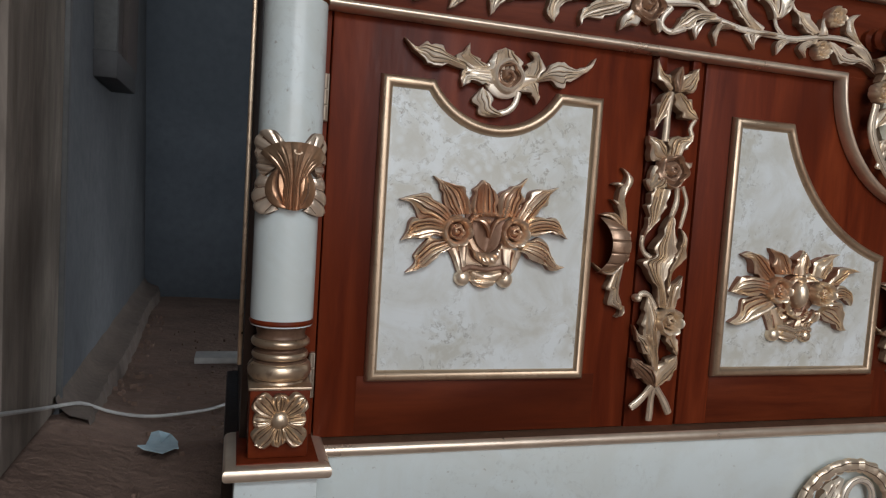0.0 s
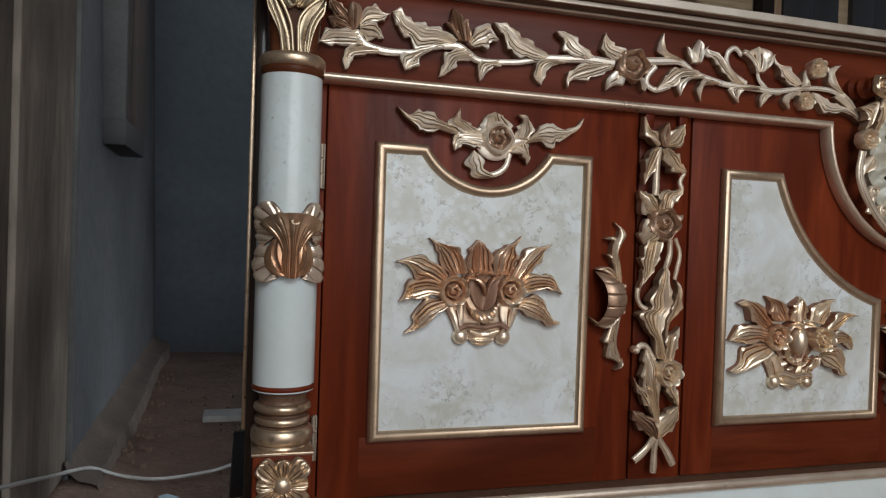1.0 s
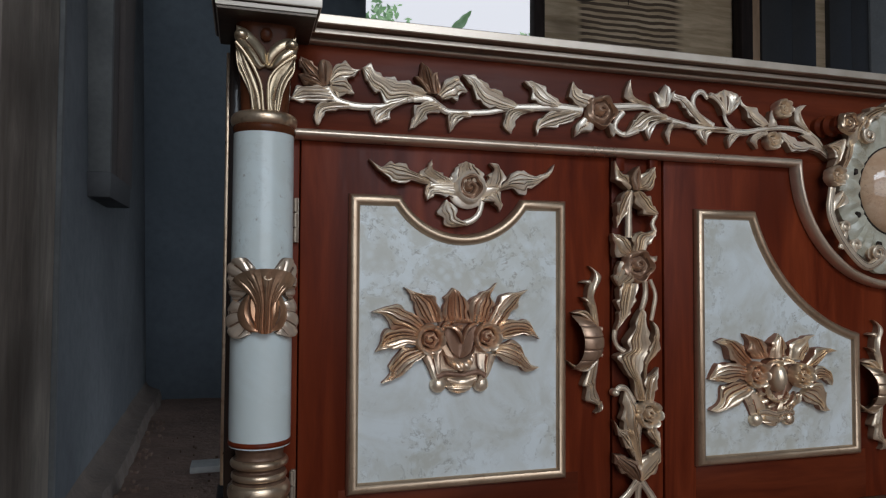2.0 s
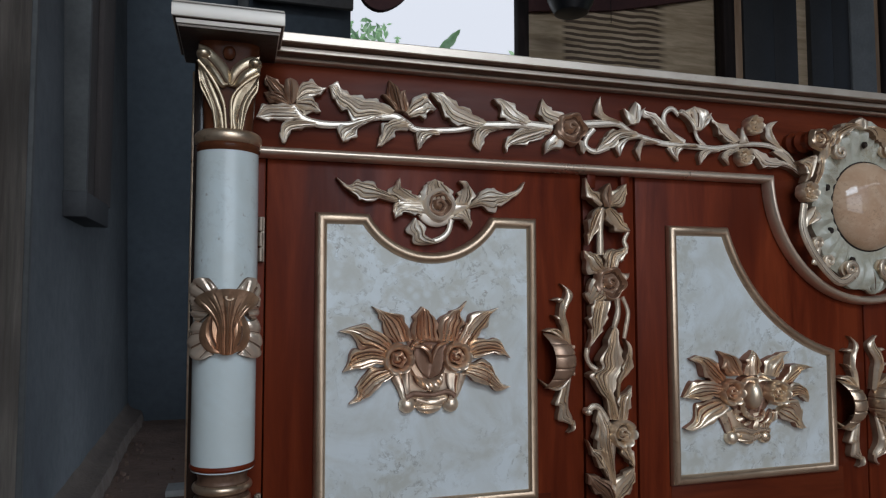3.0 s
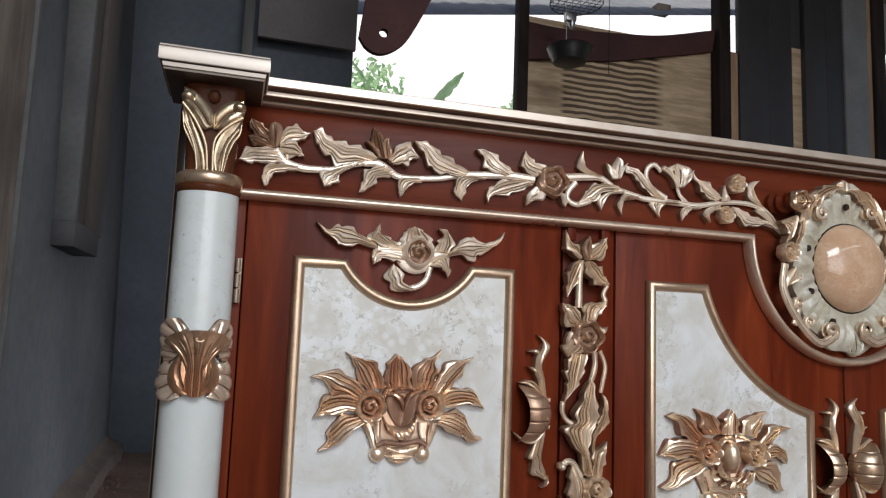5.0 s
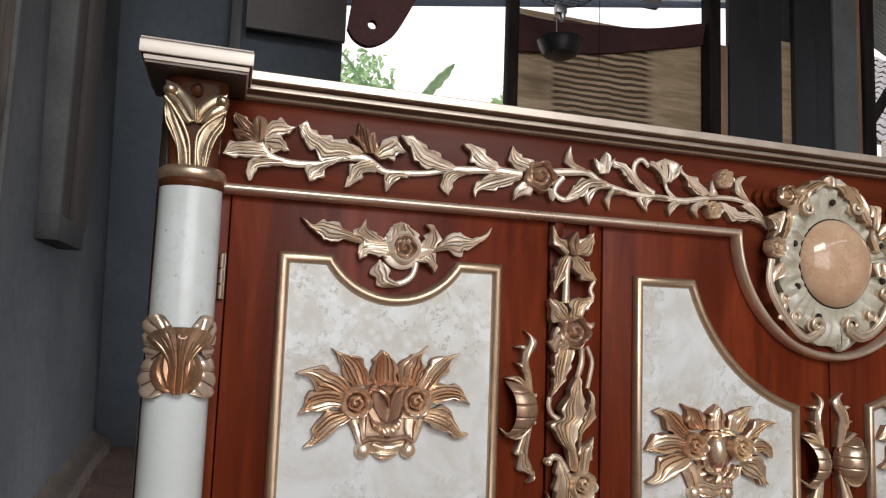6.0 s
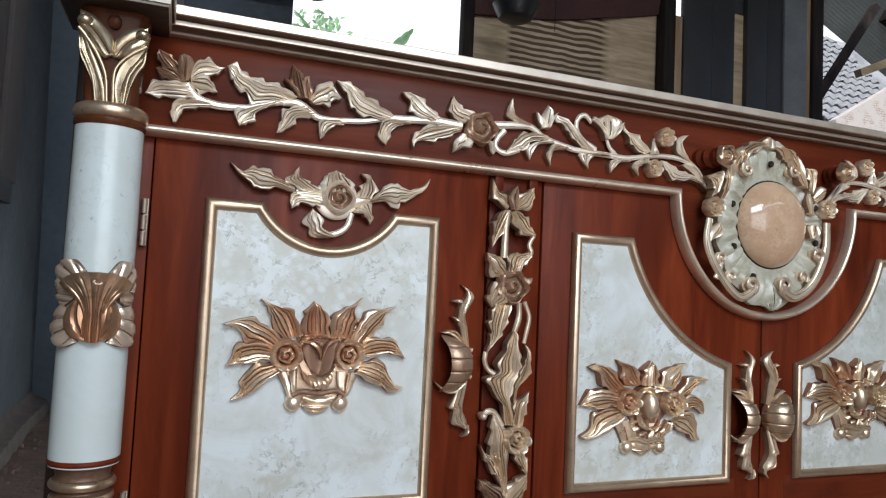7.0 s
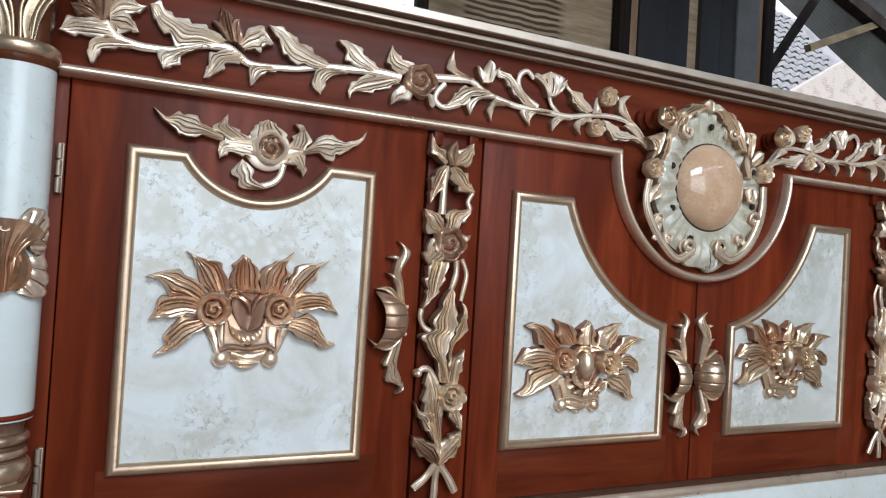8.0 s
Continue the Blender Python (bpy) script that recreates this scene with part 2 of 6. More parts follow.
RAFTER = make_wood("weathered_rafter", (0.08, 0.065, 0.04), (0.13, 0.105, 0.068), (0.19, 0.15, 0.10), 0.8, 0.0, (2, 8, 8))
MAROON = make_plain("maroon_cloth", (0.055, 0.022, 0.022), (0.09, 0.035, 0.032), 3, 0.9)
SOFFIT = make_plain("dim_grey_board", (0.15, 0.14, 0.135), (0.21, 0.195, 0.19), 2, 0.85)
WHITE_CABLE = make_plain("white_cable", (0.5, 0.5, 0.48), (0.6, 0.6, 0.58), 20, 0.5)
PAPER = make_plain("pale_blue_paper", (0.45, 0.62, 0.70), (0.58, 0.72, 0.78), 20, 0.8)
SHEET = make_plain("zinc_sheet", (0.17, 0.18, 0.18), (0.25, 0.26, 0.26), 3, 0.6, 0.3)
TILE = make_plain("grey_roof_tile", (0.20, 0.20, 0.21), (0.42, 0.42, 0.43), 2, 0.85)


def make_leaf(name, a, c):
    """A thin leaf that lets the sky's light through."""
    m, n, l, b = shader(name, 0.5)
    v = coords(n, l)
    col = ramp(n, l, noise_of(n, l, v, 7, 4), (0.35, a), (0.65, c))
    l.new(col, b.inputs["Base Color"])
    through_leaf, both = n.new("ShaderNodeBsdfTranslucent"), n.new("ShaderNodeMixShader")
    l.new(col, through_leaf.inputs["Color"])
    both.inputs[0].default_value = 0.55
    l.new(b.outputs[0], both.inputs[1])
    l.new(through_leaf.outputs[0], both.inputs[2])
    l.new(both.outputs[0], n["Material Output"].inputs["Surface"])
    return m


def make_brick(name):
    """Whitewash over brickwork, flaked off along the joints."""
    m, n, l, b = shader(name, 0.9)
    v = coords(n, l, (1, 1, 1), (math.pi / 2, 0, 0))
    k = n.new("ShaderNodeTexBrick")
    k.inputs["Scale"].default_value, k.inputs["Mortar Size"].default_value = 6.5, 0.020
    k.inputs["Color1"].default_value, k.inputs["Color2"].default_value = (0.44, 0.36, 0.32, 1), (0.52, 0.46, 0.42, 1)
    k.inputs["Mortar"].default_value = (0.22, 0.17, 0.15, 1)
    l.new(v, k.inputs["Vector"])
    flake = span(n, l, noise_of(n, l, v, 5, 4), 0.38, 0.50, 0, 0.95)
    col = mix(n, l, flake, k.outputs["Color"], (0.50, 0.455, 0.43))
    l.new(col, b.inputs["Base Color"])
    bump(n, l, b, k.outputs["Fac"], 0.3, -0.01)
    return m


LEAF_GREEN = make_leaf("leaf_green", (0.30, 0.52, 0.24), (0.50, 0.70, 0.44))
WHITEWASH = make_brick("whitewashed_brick")
YARD = make_plain("pale_concrete_yard", (0.34, 0.33, 0.31), (0.44, 0.43, 0.40), 1.0, 0.9)
GRASS = make_plain("rough_ground", (0.06, 0.075, 0.035), (0.12, 0.11, 0.07), 1.2, 0.95)


SKY_WHITE, _n, _l, _b = shader("overcast_sky", 1.0)
_b.inputs["Base Color"].default_value = (0.0, 0.0, 0.0, 1)
_b.inputs["Emission Color"].default_value, _b.inputs["Emission Strength"].default_value = (1.0, 0.975, 0.985, 1), 1.5


def make_ply(name):
    """Bleached plywood crossed by wavy dark water stains."""
    m, n, l, b = shader(name, 0.7)
    v = coords(n, l)
    w = n.new("ShaderNodeTexWave")
    w.wave_type, w.bands_direction = "BANDS", "Z"
    w.inputs["Scale"].default_value, w.inputs["Distortion"].default_value = 8.6, 2.6
    w.inputs["Detail"].default_value, w.inputs["Detail Scale"].default_value = 2.0, 0.7
    l.new(v, w.inputs["Vector"])
    s = n.new("ShaderNodeSeparateXYZ")
    l.new(v, s.inputs[0])
    left, right = span(n, l, s.outputs["X"], 0.565, 0.60), span(n, l, s.outputs["X"], 1.20, 1.27, 1, 0)
    k = n.new("ShaderNodeMath")
    k.operation = "MULTIPLY"
    l.new(left, k.inputs[0])
    l.new(right, k.inputs[1])
    k2 = n.new("ShaderNodeMath")
    k2.operation = "MULTIPLY"
    l.new(k.outputs[0], k2.inputs[0])
    l.new(span(n, l, w.outputs["Fac"], 0.42, 0.58, 0, 1.0), k2.inputs[1])
    grain = noise_of(n, l, coords(n, l, (1.0, 8, 8)), 3.5, 6, 0.6, 0.6)
    col = ramp(n, l, grain, (0.35, (0.42, 0.30, 0.18)), (0.65, (0.68, 0.52, 0.35)))
    col = mix(n, l, k2.outputs[0], col, (0.11, 0.07, 0.043))
    l.new(col, b.inputs["Base Color"])
    return m


PLY = make_ply("stained_plywood")


# ---------------------------------------------------------------- geometry tools: a shape is (points, faces)
def slots(shape):
    return shape[2] if len(shape) > 2 else [0] * len(shape[1])


def joined(*shapes):
    pts, faces, mats = [], [], []
    for shape in shapes:
        k = len(pts)
        pts += [tuple(map(float, q)) for q in shape[0]]
        faces += [tuple(k + i for i in face) for face in shape[1]]
        mats += slots(shape)
    return pts, faces, mats


def moved(shape, x=0.0, y=0.0, z=0.0):
    return [(p[0] + x, p[1] + y, p[2] + z) for p in shape[0]], shape[1], slots(shape)


def grid(rows, round_v=False, round_u=False, caps=False):
    nu, nv = len(rows), len(rows[0])
    pts = [tuple(p) for r in rows for p in r]
    faces = []
    for i in range(nu if round_u else nu - 1):
        for j in range(nv if round_v else nv - 1):
            a, b = i, (i + 1) % nu
            c, d = j, (j + 1) % nv
            faces.append((a * nv + c, a * nv + d, b * nv + d, b * nv + c))
    if caps:
        faces.append(tuple(range(nv)))
        faces.append(tuple((nu - 1) * nv + j for j in reversed(range(nv))))
    return pts, faces


def box(x0, x1, y0, y1, z0, z1, r=0.003):
    """A block with rounded edges."""
    b = bmesh.new()
    bmesh.ops.create_cube(b, size=1)
    for v in b.verts:
        v.co = Vector(((x0 + x1) / 2 + v.co.x * (x1 - x0), (y0 + y1) / 2 + v.co.y * (y1 - y0), (z0 + z1) / 2 + v.co.z * (z1 - z0)))
    if r:
        r = min(r, 0.4 * min(x1 - x0, y1 - y0, z1 - z0))
        bmesh.ops.bevel(b, geom=b.edges[:], offset=r, segments=2, affect="EDGES", profile=0.5)
    b.verts.index_update()
    out = [tuple(v.co) for v in b.verts], [tuple(v.index for v in f.verts) for f in b.faces]
    b.free()
    return out


def curve(pts, n):
    """n points evenly along a smooth line through pts."""
    p = np.array(pts, float)
    p = np.vstack([2 * p[0] - p[1], p, 2 * p[-1] - p[-2]])
    out = []
    for i in range(1, len(p) - 2):
        a, b, c, d = p[i - 1 : i + 3]
        for t in np.linspace(0, 1, 24, endpoint=i == len(p) - 3):
            out.append(0.5 * (2 * b + (c - a) * t + (2 * a - 5 * b + 4 * c - d) * t**2 + (3 * b - a - 3 * c + d) * t**3))
    out = np.array(out)
    s = np.r_[0, np.cumsum(np.linalg.norm(np.diff(out, axis=0), axis=1))]
    at = np.linspace(0, s[-1], n)
    return np.stack([np.interp(at, s, out[:, k]) for k in range(out.shape[1])], 1)


def along(c):
    t = np.gradient(c, axis=0)
    return t / np.maximum(np.linalg.norm(t, axis=1, keepdims=True), 1e-9)


VALLEY = (0.0, 0.08, 0.24, 0.45, 0.72, 0.92)
FLUTE = (0.0, 0.10, 0.30, 0.50, 0.70, 0.90)


def carved(pts, w, lobes, h, flutes, base, widest, blunt, y0=0.0, lift=0.25, notch=0.40):
    """A carved acanthus leaf from its foot to its pointed tip: toothed edges, sharp glazed valleys between convex flutes."""
    nu = 14 * lobes + 16
    rng = random.Random(int(1e4 * (abs(pts[0][0]) + 3 * abs(pts[-1][1]))))
    deepness = [rng.uniform(0.55, 1.0) for _ in range(flutes + 1)]
    ends = [rng.uniform(0.62, 0.92) for _ in range(flutes + 1)]
    cuts = [-1.0] + sorted(-1 + 2 * (k + rng.uniform(-0.22, 0.22)) / flutes for k in range(1, flutes)) + [1.0]
    vs = [p + (r - p) * q for p, r in zip(cuts, cuts[1:]) for q in FLUTE] + [1.0]
    c = curve(pts, nu)
    t = along(c)
    nrm = np.stack([-t[:, 1], t[:, 0]], 1)
    length = np.linalg.norm(np.diff(c, axis=0), axis=1).sum()
    lean, roll, off = rng.choice((-1, 1)) * rng.uniform(0.12, 0.36), rng.uniform(0, 6.3), rng.uniform(-0.08, 0.08)
    pitch = 0.90 / (lobes + 0.35)
    rows, mats = [], []
    for i, s in enumerate(np.linspace(0, 1, nu)):
        k = min(s / widest, 1.0)
        env = base + (1 - base) * k * k * (3 - 2 * k)
        if s > widest:
            k = (s - widest) / (1 - widest)
            env *= (1 - k**5) ** 0.6 if blunt else (1 - k) ** 1.12 * (1 + 0.75 * k)
        half = max(0.5 * w * env, 0.0003)
        rise = h * (0.72 + 0.28 * math.sin(math.pi * min(1, 0.1 + 0.75 * s)) + lift * s * s * s + 0.10 * math.sin(6.5 * s + roll) * s)
        cutting = min(1, 0.25 + s * 4) * min(1, (1 - s) * 4)
        row = []
        for n, v in enumerate(vs):
            a = abs(v)
            tooth = (s / pitch + (0.12 if v < 0 else 0.52) + off) % 1.0
            point = (tooth / 0.84) ** 1.2 if tooth < 0.84 else 1.0 - (tooth - 0.84) / 0.16
            deep = 0.0 if blunt else notch * min(1, s * 3.5) * min(1, (1 - s) * 5)
            edge = 1 + deep * (point - 0.60) * a**2.2
            ahead = length * pitch * 0.30 * a**2.5 * point * (deep / max(notch, 0.01)) * (1 - s)
            x, z = c[i] + nrm[i] * v * half * edge + t[i] * ahead
            g, q = divmod(n, 6)
            near = deepness[g] if q < 3 else deepness[min(g + 1, flutes)]
            flute = 0.34 * (1 - near * (1 - (1 - abs(2 * FLUTE[q] - 1)) ** 0.6)) - 0.1
            fold = -0.26 * a * a * (1 - point) * min(1, deep * 4)
            up = 0.60 + 0.26 * (1 - a * a) + lean * v + (flute + fold) * cutting
            row.append((x, -y0 - rise * max(up, 0.3), z))
        mid = c[i]
        foot = [(mid[0] + 0.86 * (q[0] - mid[0]), 0.001, mid[1] + 0.86 * (q[2] - mid[1])) for q in (row[0], row[-1])]
        rows.append([foot[0], *row, foot[1]])
        if i < nu - 1:
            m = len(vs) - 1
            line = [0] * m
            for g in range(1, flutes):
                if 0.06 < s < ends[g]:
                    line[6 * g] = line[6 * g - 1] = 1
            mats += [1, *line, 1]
    pts, faces = grid(rows, caps=True)
    return pts, faces, mats + [0, 0]


def frond(left, right, flutes=4, h=0.018, across=0, tilt=0.0, teeth=0, hollow=0.0):
    """A carved leaf between its two edges, each led from the foot to the common tip: fine glazed valleys run along it between convex flutes."""
    n = 46
    rng = random.Random(int(1e4 * (abs(left[0][0]) + 3 * abs(left[-1][1]) + 7 * abs(right[1][0]))))
    cuts = [-1.0] + [-1 + 2 * (k + rng.uniform(-0.20, 0.20)) / flutes for k in range(1, flutes)] + [1.0]
    deep = [0.0] + [rng.uniform(0.6, 1.0) for _ in range(flutes - 1)] + [0.0]
    first = [rng.uniform(0.02, 0.16) for _ in cuts]
    last = [rng.uniform(0.55, 0.96) for _ in cuts]
    hand = rng.choice((-1, 1))
    vs = [p + (q - p) * u for p, q in zip(cuts, cuts[1:]) for u in VALLEY] + [1.0]
    a, b = curve(left, n), curve(right, n)
    lean, roll, swell = tilt or rng.choice((-1, 1)) * rng.uniform(0.07, 0.21), rng.uniform(0, 6.3), rng.uniform(0, 6.3)
    start = (rng.random(), rng.random())
    rows, mats = [], []
    for i, s in enumerate(np.linspace(0, 1, n)):
        mid, side = (a[i] + b[i]) / 2, (b[i] - a[i]) / 2
        wide = float(np.linalg.norm(side))
        cut = min(1.0, wide / 0.008)
        rise = h * (0.74 + 0.26 * math.sin(math.pi * min(1.0, 0.2 + 0.75 * s)) + 0.16 * math.sin(5.5 * s + roll) * s)
        rise *= 1 - 0.24 * abs(math.cos(math.pi * across * s)) ** 5 if across else 1
        window = math.sin(math.pi * s) ** 0.5 if 0 < s < 1 else 0.0
        scallop = [0.0, 0.0]
        for k in range(2 if teeth else 0):
            w = math.tau * (teeth * s + start[k])
            scallop[k] = window * math.sin(w + 0.75 * math.sin(w))
        row = []
        for k, v in enumerate(vs):
            g, q = divmod(k, len(VALLEY))
            u = VALLEY[q]
            near = deep[g] if u < 0.5 else deep[min(g + 1, flutes)]
            w = u if hand * (v - 0.1) < 0 else 1 - u
            slant = (1 - w / 0.24) ** 2 if w < 0.24 else 0.85 * ((w - 0.24) / 0.76) ** 1.6
            fade = min(1.0, 1.9 * (1 - s) + 0.12)
            groove = near * slant * fade
            tooth = scallop[0 if v < 0 else 1] * v * v
            out = v * (1 + min(0.22, 0.0030 / max(wide, 1e-4)) * tooth)
            up = 0.94 - 0.30 * v**4 + lean * v * cut + cut * (0.08 - 0.48 * groove + 0.10 * math.sin(2.6 * v + swell + 4 * s)) 
            up *= 1 - hollow * (1 - v * v)
            row.append((mid[0] + side[0] * out, -rise * max(up, 0.30), mid[1] + side[1] * out))
        foot = [(mid[0] + 1.03 * (p[0] - mid[0]), 0.001, mid[1] + 1.03 * (p[2] - mid[1])) for p in (row[0], row[-1])]
        rows.append([foot[0], *row, foot[1]])
        if i < n - 1:
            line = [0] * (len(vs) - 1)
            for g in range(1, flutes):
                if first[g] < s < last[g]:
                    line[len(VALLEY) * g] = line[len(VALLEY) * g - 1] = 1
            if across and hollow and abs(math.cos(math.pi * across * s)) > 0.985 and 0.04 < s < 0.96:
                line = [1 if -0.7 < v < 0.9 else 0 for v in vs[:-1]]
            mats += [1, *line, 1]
    pts, faces = grid(rows, caps=True)
    return pts, faces, mats + [0, 0]


def bulb(at, rx, rz, h):
    """An egg-shaped carved boss."""
    x, z = at
    rows = [[(x + rx * math.cos(b) * math.cos(a), -0.006 - (h - 0.006) * math.sin(b) ** 0.8, z + rz * math.cos(b) * math.sin(a)) for b in np.linspace(math.pi / 2, 0, 12)] + [(x + rx * 0.97 * math.cos(a), 0.001, z + rz * 0.97 * math.sin(a))] for a in np.arange(28) * math.tau / 28]
    return grid(rows, round_u=True)


def leaf(pts, w, lobes, h=0.017, ribs=0, base=0.40, blunt=0.0, wide=0.45, notch=0.0):
    flutes = max(1, ribs + 1) if ribs else max(3, min(5, round(w / 0.0085)))
    return carved(pts, w, lobes, h, flutes, base, wide, blunt > 0, notch=notch or (0.50 if lobes > 1 else 0.28))


def stem(pts, r0, r1, h=0.0, n=30, rib=0.0):
    """A carved stem lying on the plane y = 0, cut along by two glazed grooves."""
    c = curve(pts, n)
    t = along(c)
    turns = [0.0, 0.35, 0.75, 0.97, 1.05, 1.13, 1.40, 1.74, 2.01, 2.09, 2.17, 2.40, 2.80, math.pi, 4.2, 5.2]
    rows = []
    for i, s in enumerate(np.linspace(0, 1, n)):
        r = r0 + (r1 - r0) * s
        r *= 1 + rib * math.sin(i * 2.1) + 0.08 * math.sin(7 * s + 40 * pts[0][0])
        nx, nz = -t[i, 1], t[i, 0]
        row = []
        for k, a in enumerate(turns):
            q = r * (0.74 if k in (4, 9) else 1.0)
            row.append((c[i, 0] + nx * q * math.cos(a), -(h + 0.0045 + 0.68 * (r + q * math.sin(a))), c[i, 1] + nz * q * math.cos(a)))
        rows.append(row)
    pts, faces = grid(rows, round_v=True, caps=True)
    return pts, faces, [1 if j % 16 in (3, 4, 8, 9) and 0.03 * n < j // 16 < 0.93 * n and r0 > 0.004 else 0 for j in range(len(faces) - 2)] + [0, 0]


def rose(at, r, h=0.022, turns=2.3):
    """A carved rose: frilled outer petals round a spiral heart, its hollows in the dark second colour."""
    x, z = at
    nr, na = 18, 44
    rows, mats = [], []
    for a in np.arange(na) * math.tau / na:
        row = []
        for i in range(nr + 1):
            q = i / nr
            wide = r * q * (1 + 0.09 * math.cos(5 * a + 0.6) * q)
            petal = 0.5 + 0.5 * math.cos(math.tau * (turns * q) + a)
            up = 0.40 + 0.36 * petal**0.7 * (1 - 0.3 * q) + 0.28 * math.exp(-((q / 0.2) ** 2)) + 0.24 * math.exp(-(((q - 0.84) / 0.1) ** 2)) * (0.7 + 0.3 * math.cos(5 * a))
            if q > 0.9:
                up *= 1 - (q - 0.9) * 5.5
            row.append((x + wide * math.cos(a), -h * up, z + wide * math.sin(a)))
            mats.append(1 if petal < 0.16 and 0.12 < q < 0.8 else 0)
        row.append((x + 0.82 * r * math.cos(a), 0.001, z + 0.82 * r * math.sin(a)))
        rows.append(row)
    pts, faces = grid(rows, round_u=True)
    return pts, faces, mats


def volute(at, r, h=0.02, start=0.0, hand=1):
    """A carved spiral scroll that winds into a boss."""
    x, z = at
    line = [(x + r * (1 - 0.78 * s) * math.cos(start + hand * s * 7.6), z + r * (1 - 0.78 * s) * math.sin(start + hand * s * 7.6)) for s in np.linspace(0, 1, 14)]
    return joined(stem(line, r * 0.30, r * 0.24, h * 0.55, 40), turned((x, z, r * 0.95), [(0, h * 0.62), (0.6, h * 0.6), (1.0, h * 0.5), (1.0, -0.04 * h)], 24), turned((x, z, r * 0.30), [(0, h * 1.15), (0.5, h * 1.08), (0.9, h * 0.8), (1.0, h * 0.5)], 16))


def turned(at, section, n=36, wave=0.0, waves=6, lo=2.0, hi=3.0):
    """A round boss whose section is (share of the radius, height), in the dark second colour between the shares lo and
    hi.
    """
    x, z, r = at
    rows = []
    for a in np.arange(n) * math.tau / n:
        rows.append([(x + r * q * (1 + wave * q * math.cos(waves * a)) * math.cos(a), -y * (1 + (0.12 * math.cos(waves * a) if 0.55 < q < 1 and wave else 0)), z + r * q * (1 + wave * q * math.cos(waves * a)) * math.sin(a)) for q, y in section])
    pts, faces = grid(rows, round_u=True)
    m = len(section) - 1
    return pts, faces, [1 if lo <= section[i % m][0] < hi else 0 for i in range(len(faces))]


def eyelet(at, r, h=0.024, petals=7):
    """A small open rose: a broad rim of notched petals round a deep dark ring, with a spiral bud in it."""
    s = [(0.40, 0.16), (0.52, 0.24), (0.57, 0.42), (0.62, 0.66), (0.70, 0.82), (0.81, 0.93), (0.89, 0.96), (0.95, 0.84), (1.0, 0.52), (0.92, -0.04)]
    x, z = at
    rows, mats = [], []
    for k in range(84):
        a = k * math.tau / 84
        petal = abs(math.cos(petals / 2 * a + 0.4)) ** 0.4
        row = []
        for q, y in s:
            wide = r * q * (1 + (0.12 * (petal - 0.7) if q > 0.6 else 0))
            row.append((x + wide * math.cos(a), -y * h * (1 + (0.34 * (petal - 0.9) if 0.5 < q < 0.98 else 0)), z + wide * math.sin(a)))
        rows.append(row)
        mats += [1 if s[i][0] < 0.55 or (petal < 0.42 and 0.56 < s[i][0] < 0.90) else 0 for i in range(len(s) - 1)]
    return joined((*grid(rows, round_u=True), mats), rose(at, r * 0.52, h * 1.05, 1.5))


def cup(at, r, h=0.026):
    """An open carved calyx; the shade of its hollow middle is painted dark."""
    s = [(0.0, 0.06), (0.30, 0.10), (0.55, 0.35), (0.68, 0.85), (0.78, 1.0), (0.88, 0.92), (0.96, 0.6), (1.0, 0.3), (0.95, -0.04)]
    return turned((*at, r), [(q, y * h) for q, y in s], 36, 0.05, 4, 0.0, 0.6)


def ball(at, r, h=0.016):
    """A carved boss."""
    x, z = at
    rows = []
    for a in np.arange(24) * math.tau / 24:
        rows.append([(x + r * math.cos(b) * math.cos(a), -max(h - r * 0.55, 0) * (0.15 + 0.85 * math.sin(b) ** 0.4) - 0.55 * r * math.sin(b), z + r * math.cos(b) * math.sin(a)) for b in np.linspace(math.pi / 2, 0, 9)] + [(x + r * 0.95 * math.cos(a), 0.001, z + r * 0.95 * math.sin(a))])
    return grid(rows, round_u=True)


def sweep(path, profile, closed=False):
    """A moulding: the profile (offset to the left of the way, y) carried along a path in the x-z plane, mitred at its corners."""
    p = np.array(path, float)
    n = len(p)
    rows = []
    for i in range(n):
        a = p[i] - p[i - 1] if closed or i else p[1] - p[0]
        b = p[(i + 1) % n] - p[i] if closed or i < n - 1 else p[-1] - p[-2]
        na, nb = (np.array([-d[1], d[0]]) / np.linalg.norm(d) for d in (a, b))
        m = na + nb
        m = m / max(m @ na, 0.25)
        rows.append([(p[i][0] + m[0] * o, y, p[i][1] + m[1] * o) for o, y in profile])
    return grid(rows, round_u=closed) if closed else grid(rows, round_v=False)


def lathe(profile, cx, cy, n=40):
    rows = [[(cx + r * math.cos(a), cy + r * math.sin(a), z) for a in np.arange(n) * math.tau / n] for r, z in profile]
    return grid(rows, round_v=True, caps=True)


def plate(path, y0, y1):
    """A flat slab with the outline path in the x-z plane, from y0 (front) to y1 (back), its front edge eased."""
    p = np.array(path, float)
    n = len(p)
    mid = p.mean(0)
    ease = []
    for i in range(n):
        d = mid - p[i]
        ease.append(p[i] + d / np.linalg.norm(d) * 0.0015)
    pts = [(q[0], y0, q[1]) for q in ease] + [(q[0], y0 + 0.0015, q[1]) for q in p] + [(q[0], y1, q[1]) for q in p]
    faces = [tuple(range(n)), tuple(range(3 * n - 1, 2 * n - 1, -1))]
    for k in (0, n):
        faces += [(k + i, k + (i + 1) % n, k + n + (i + 1) % n, k + n + i) for i in range(n)]
    return pts, faces


def wrapped(shape, cx, cy, radius):
    """Bends a relief round an upright column: x runs round it, -y outwards."""
    out = []
    for x, y, z in shape[0]:
        r = radius(z) if callable(radius) else radius
        a = x / r
        out.append((cx + (r - y) * math.sin(a), cy - (r - y) * math.cos(a), z))
    return out, shape[1], slots(shape)


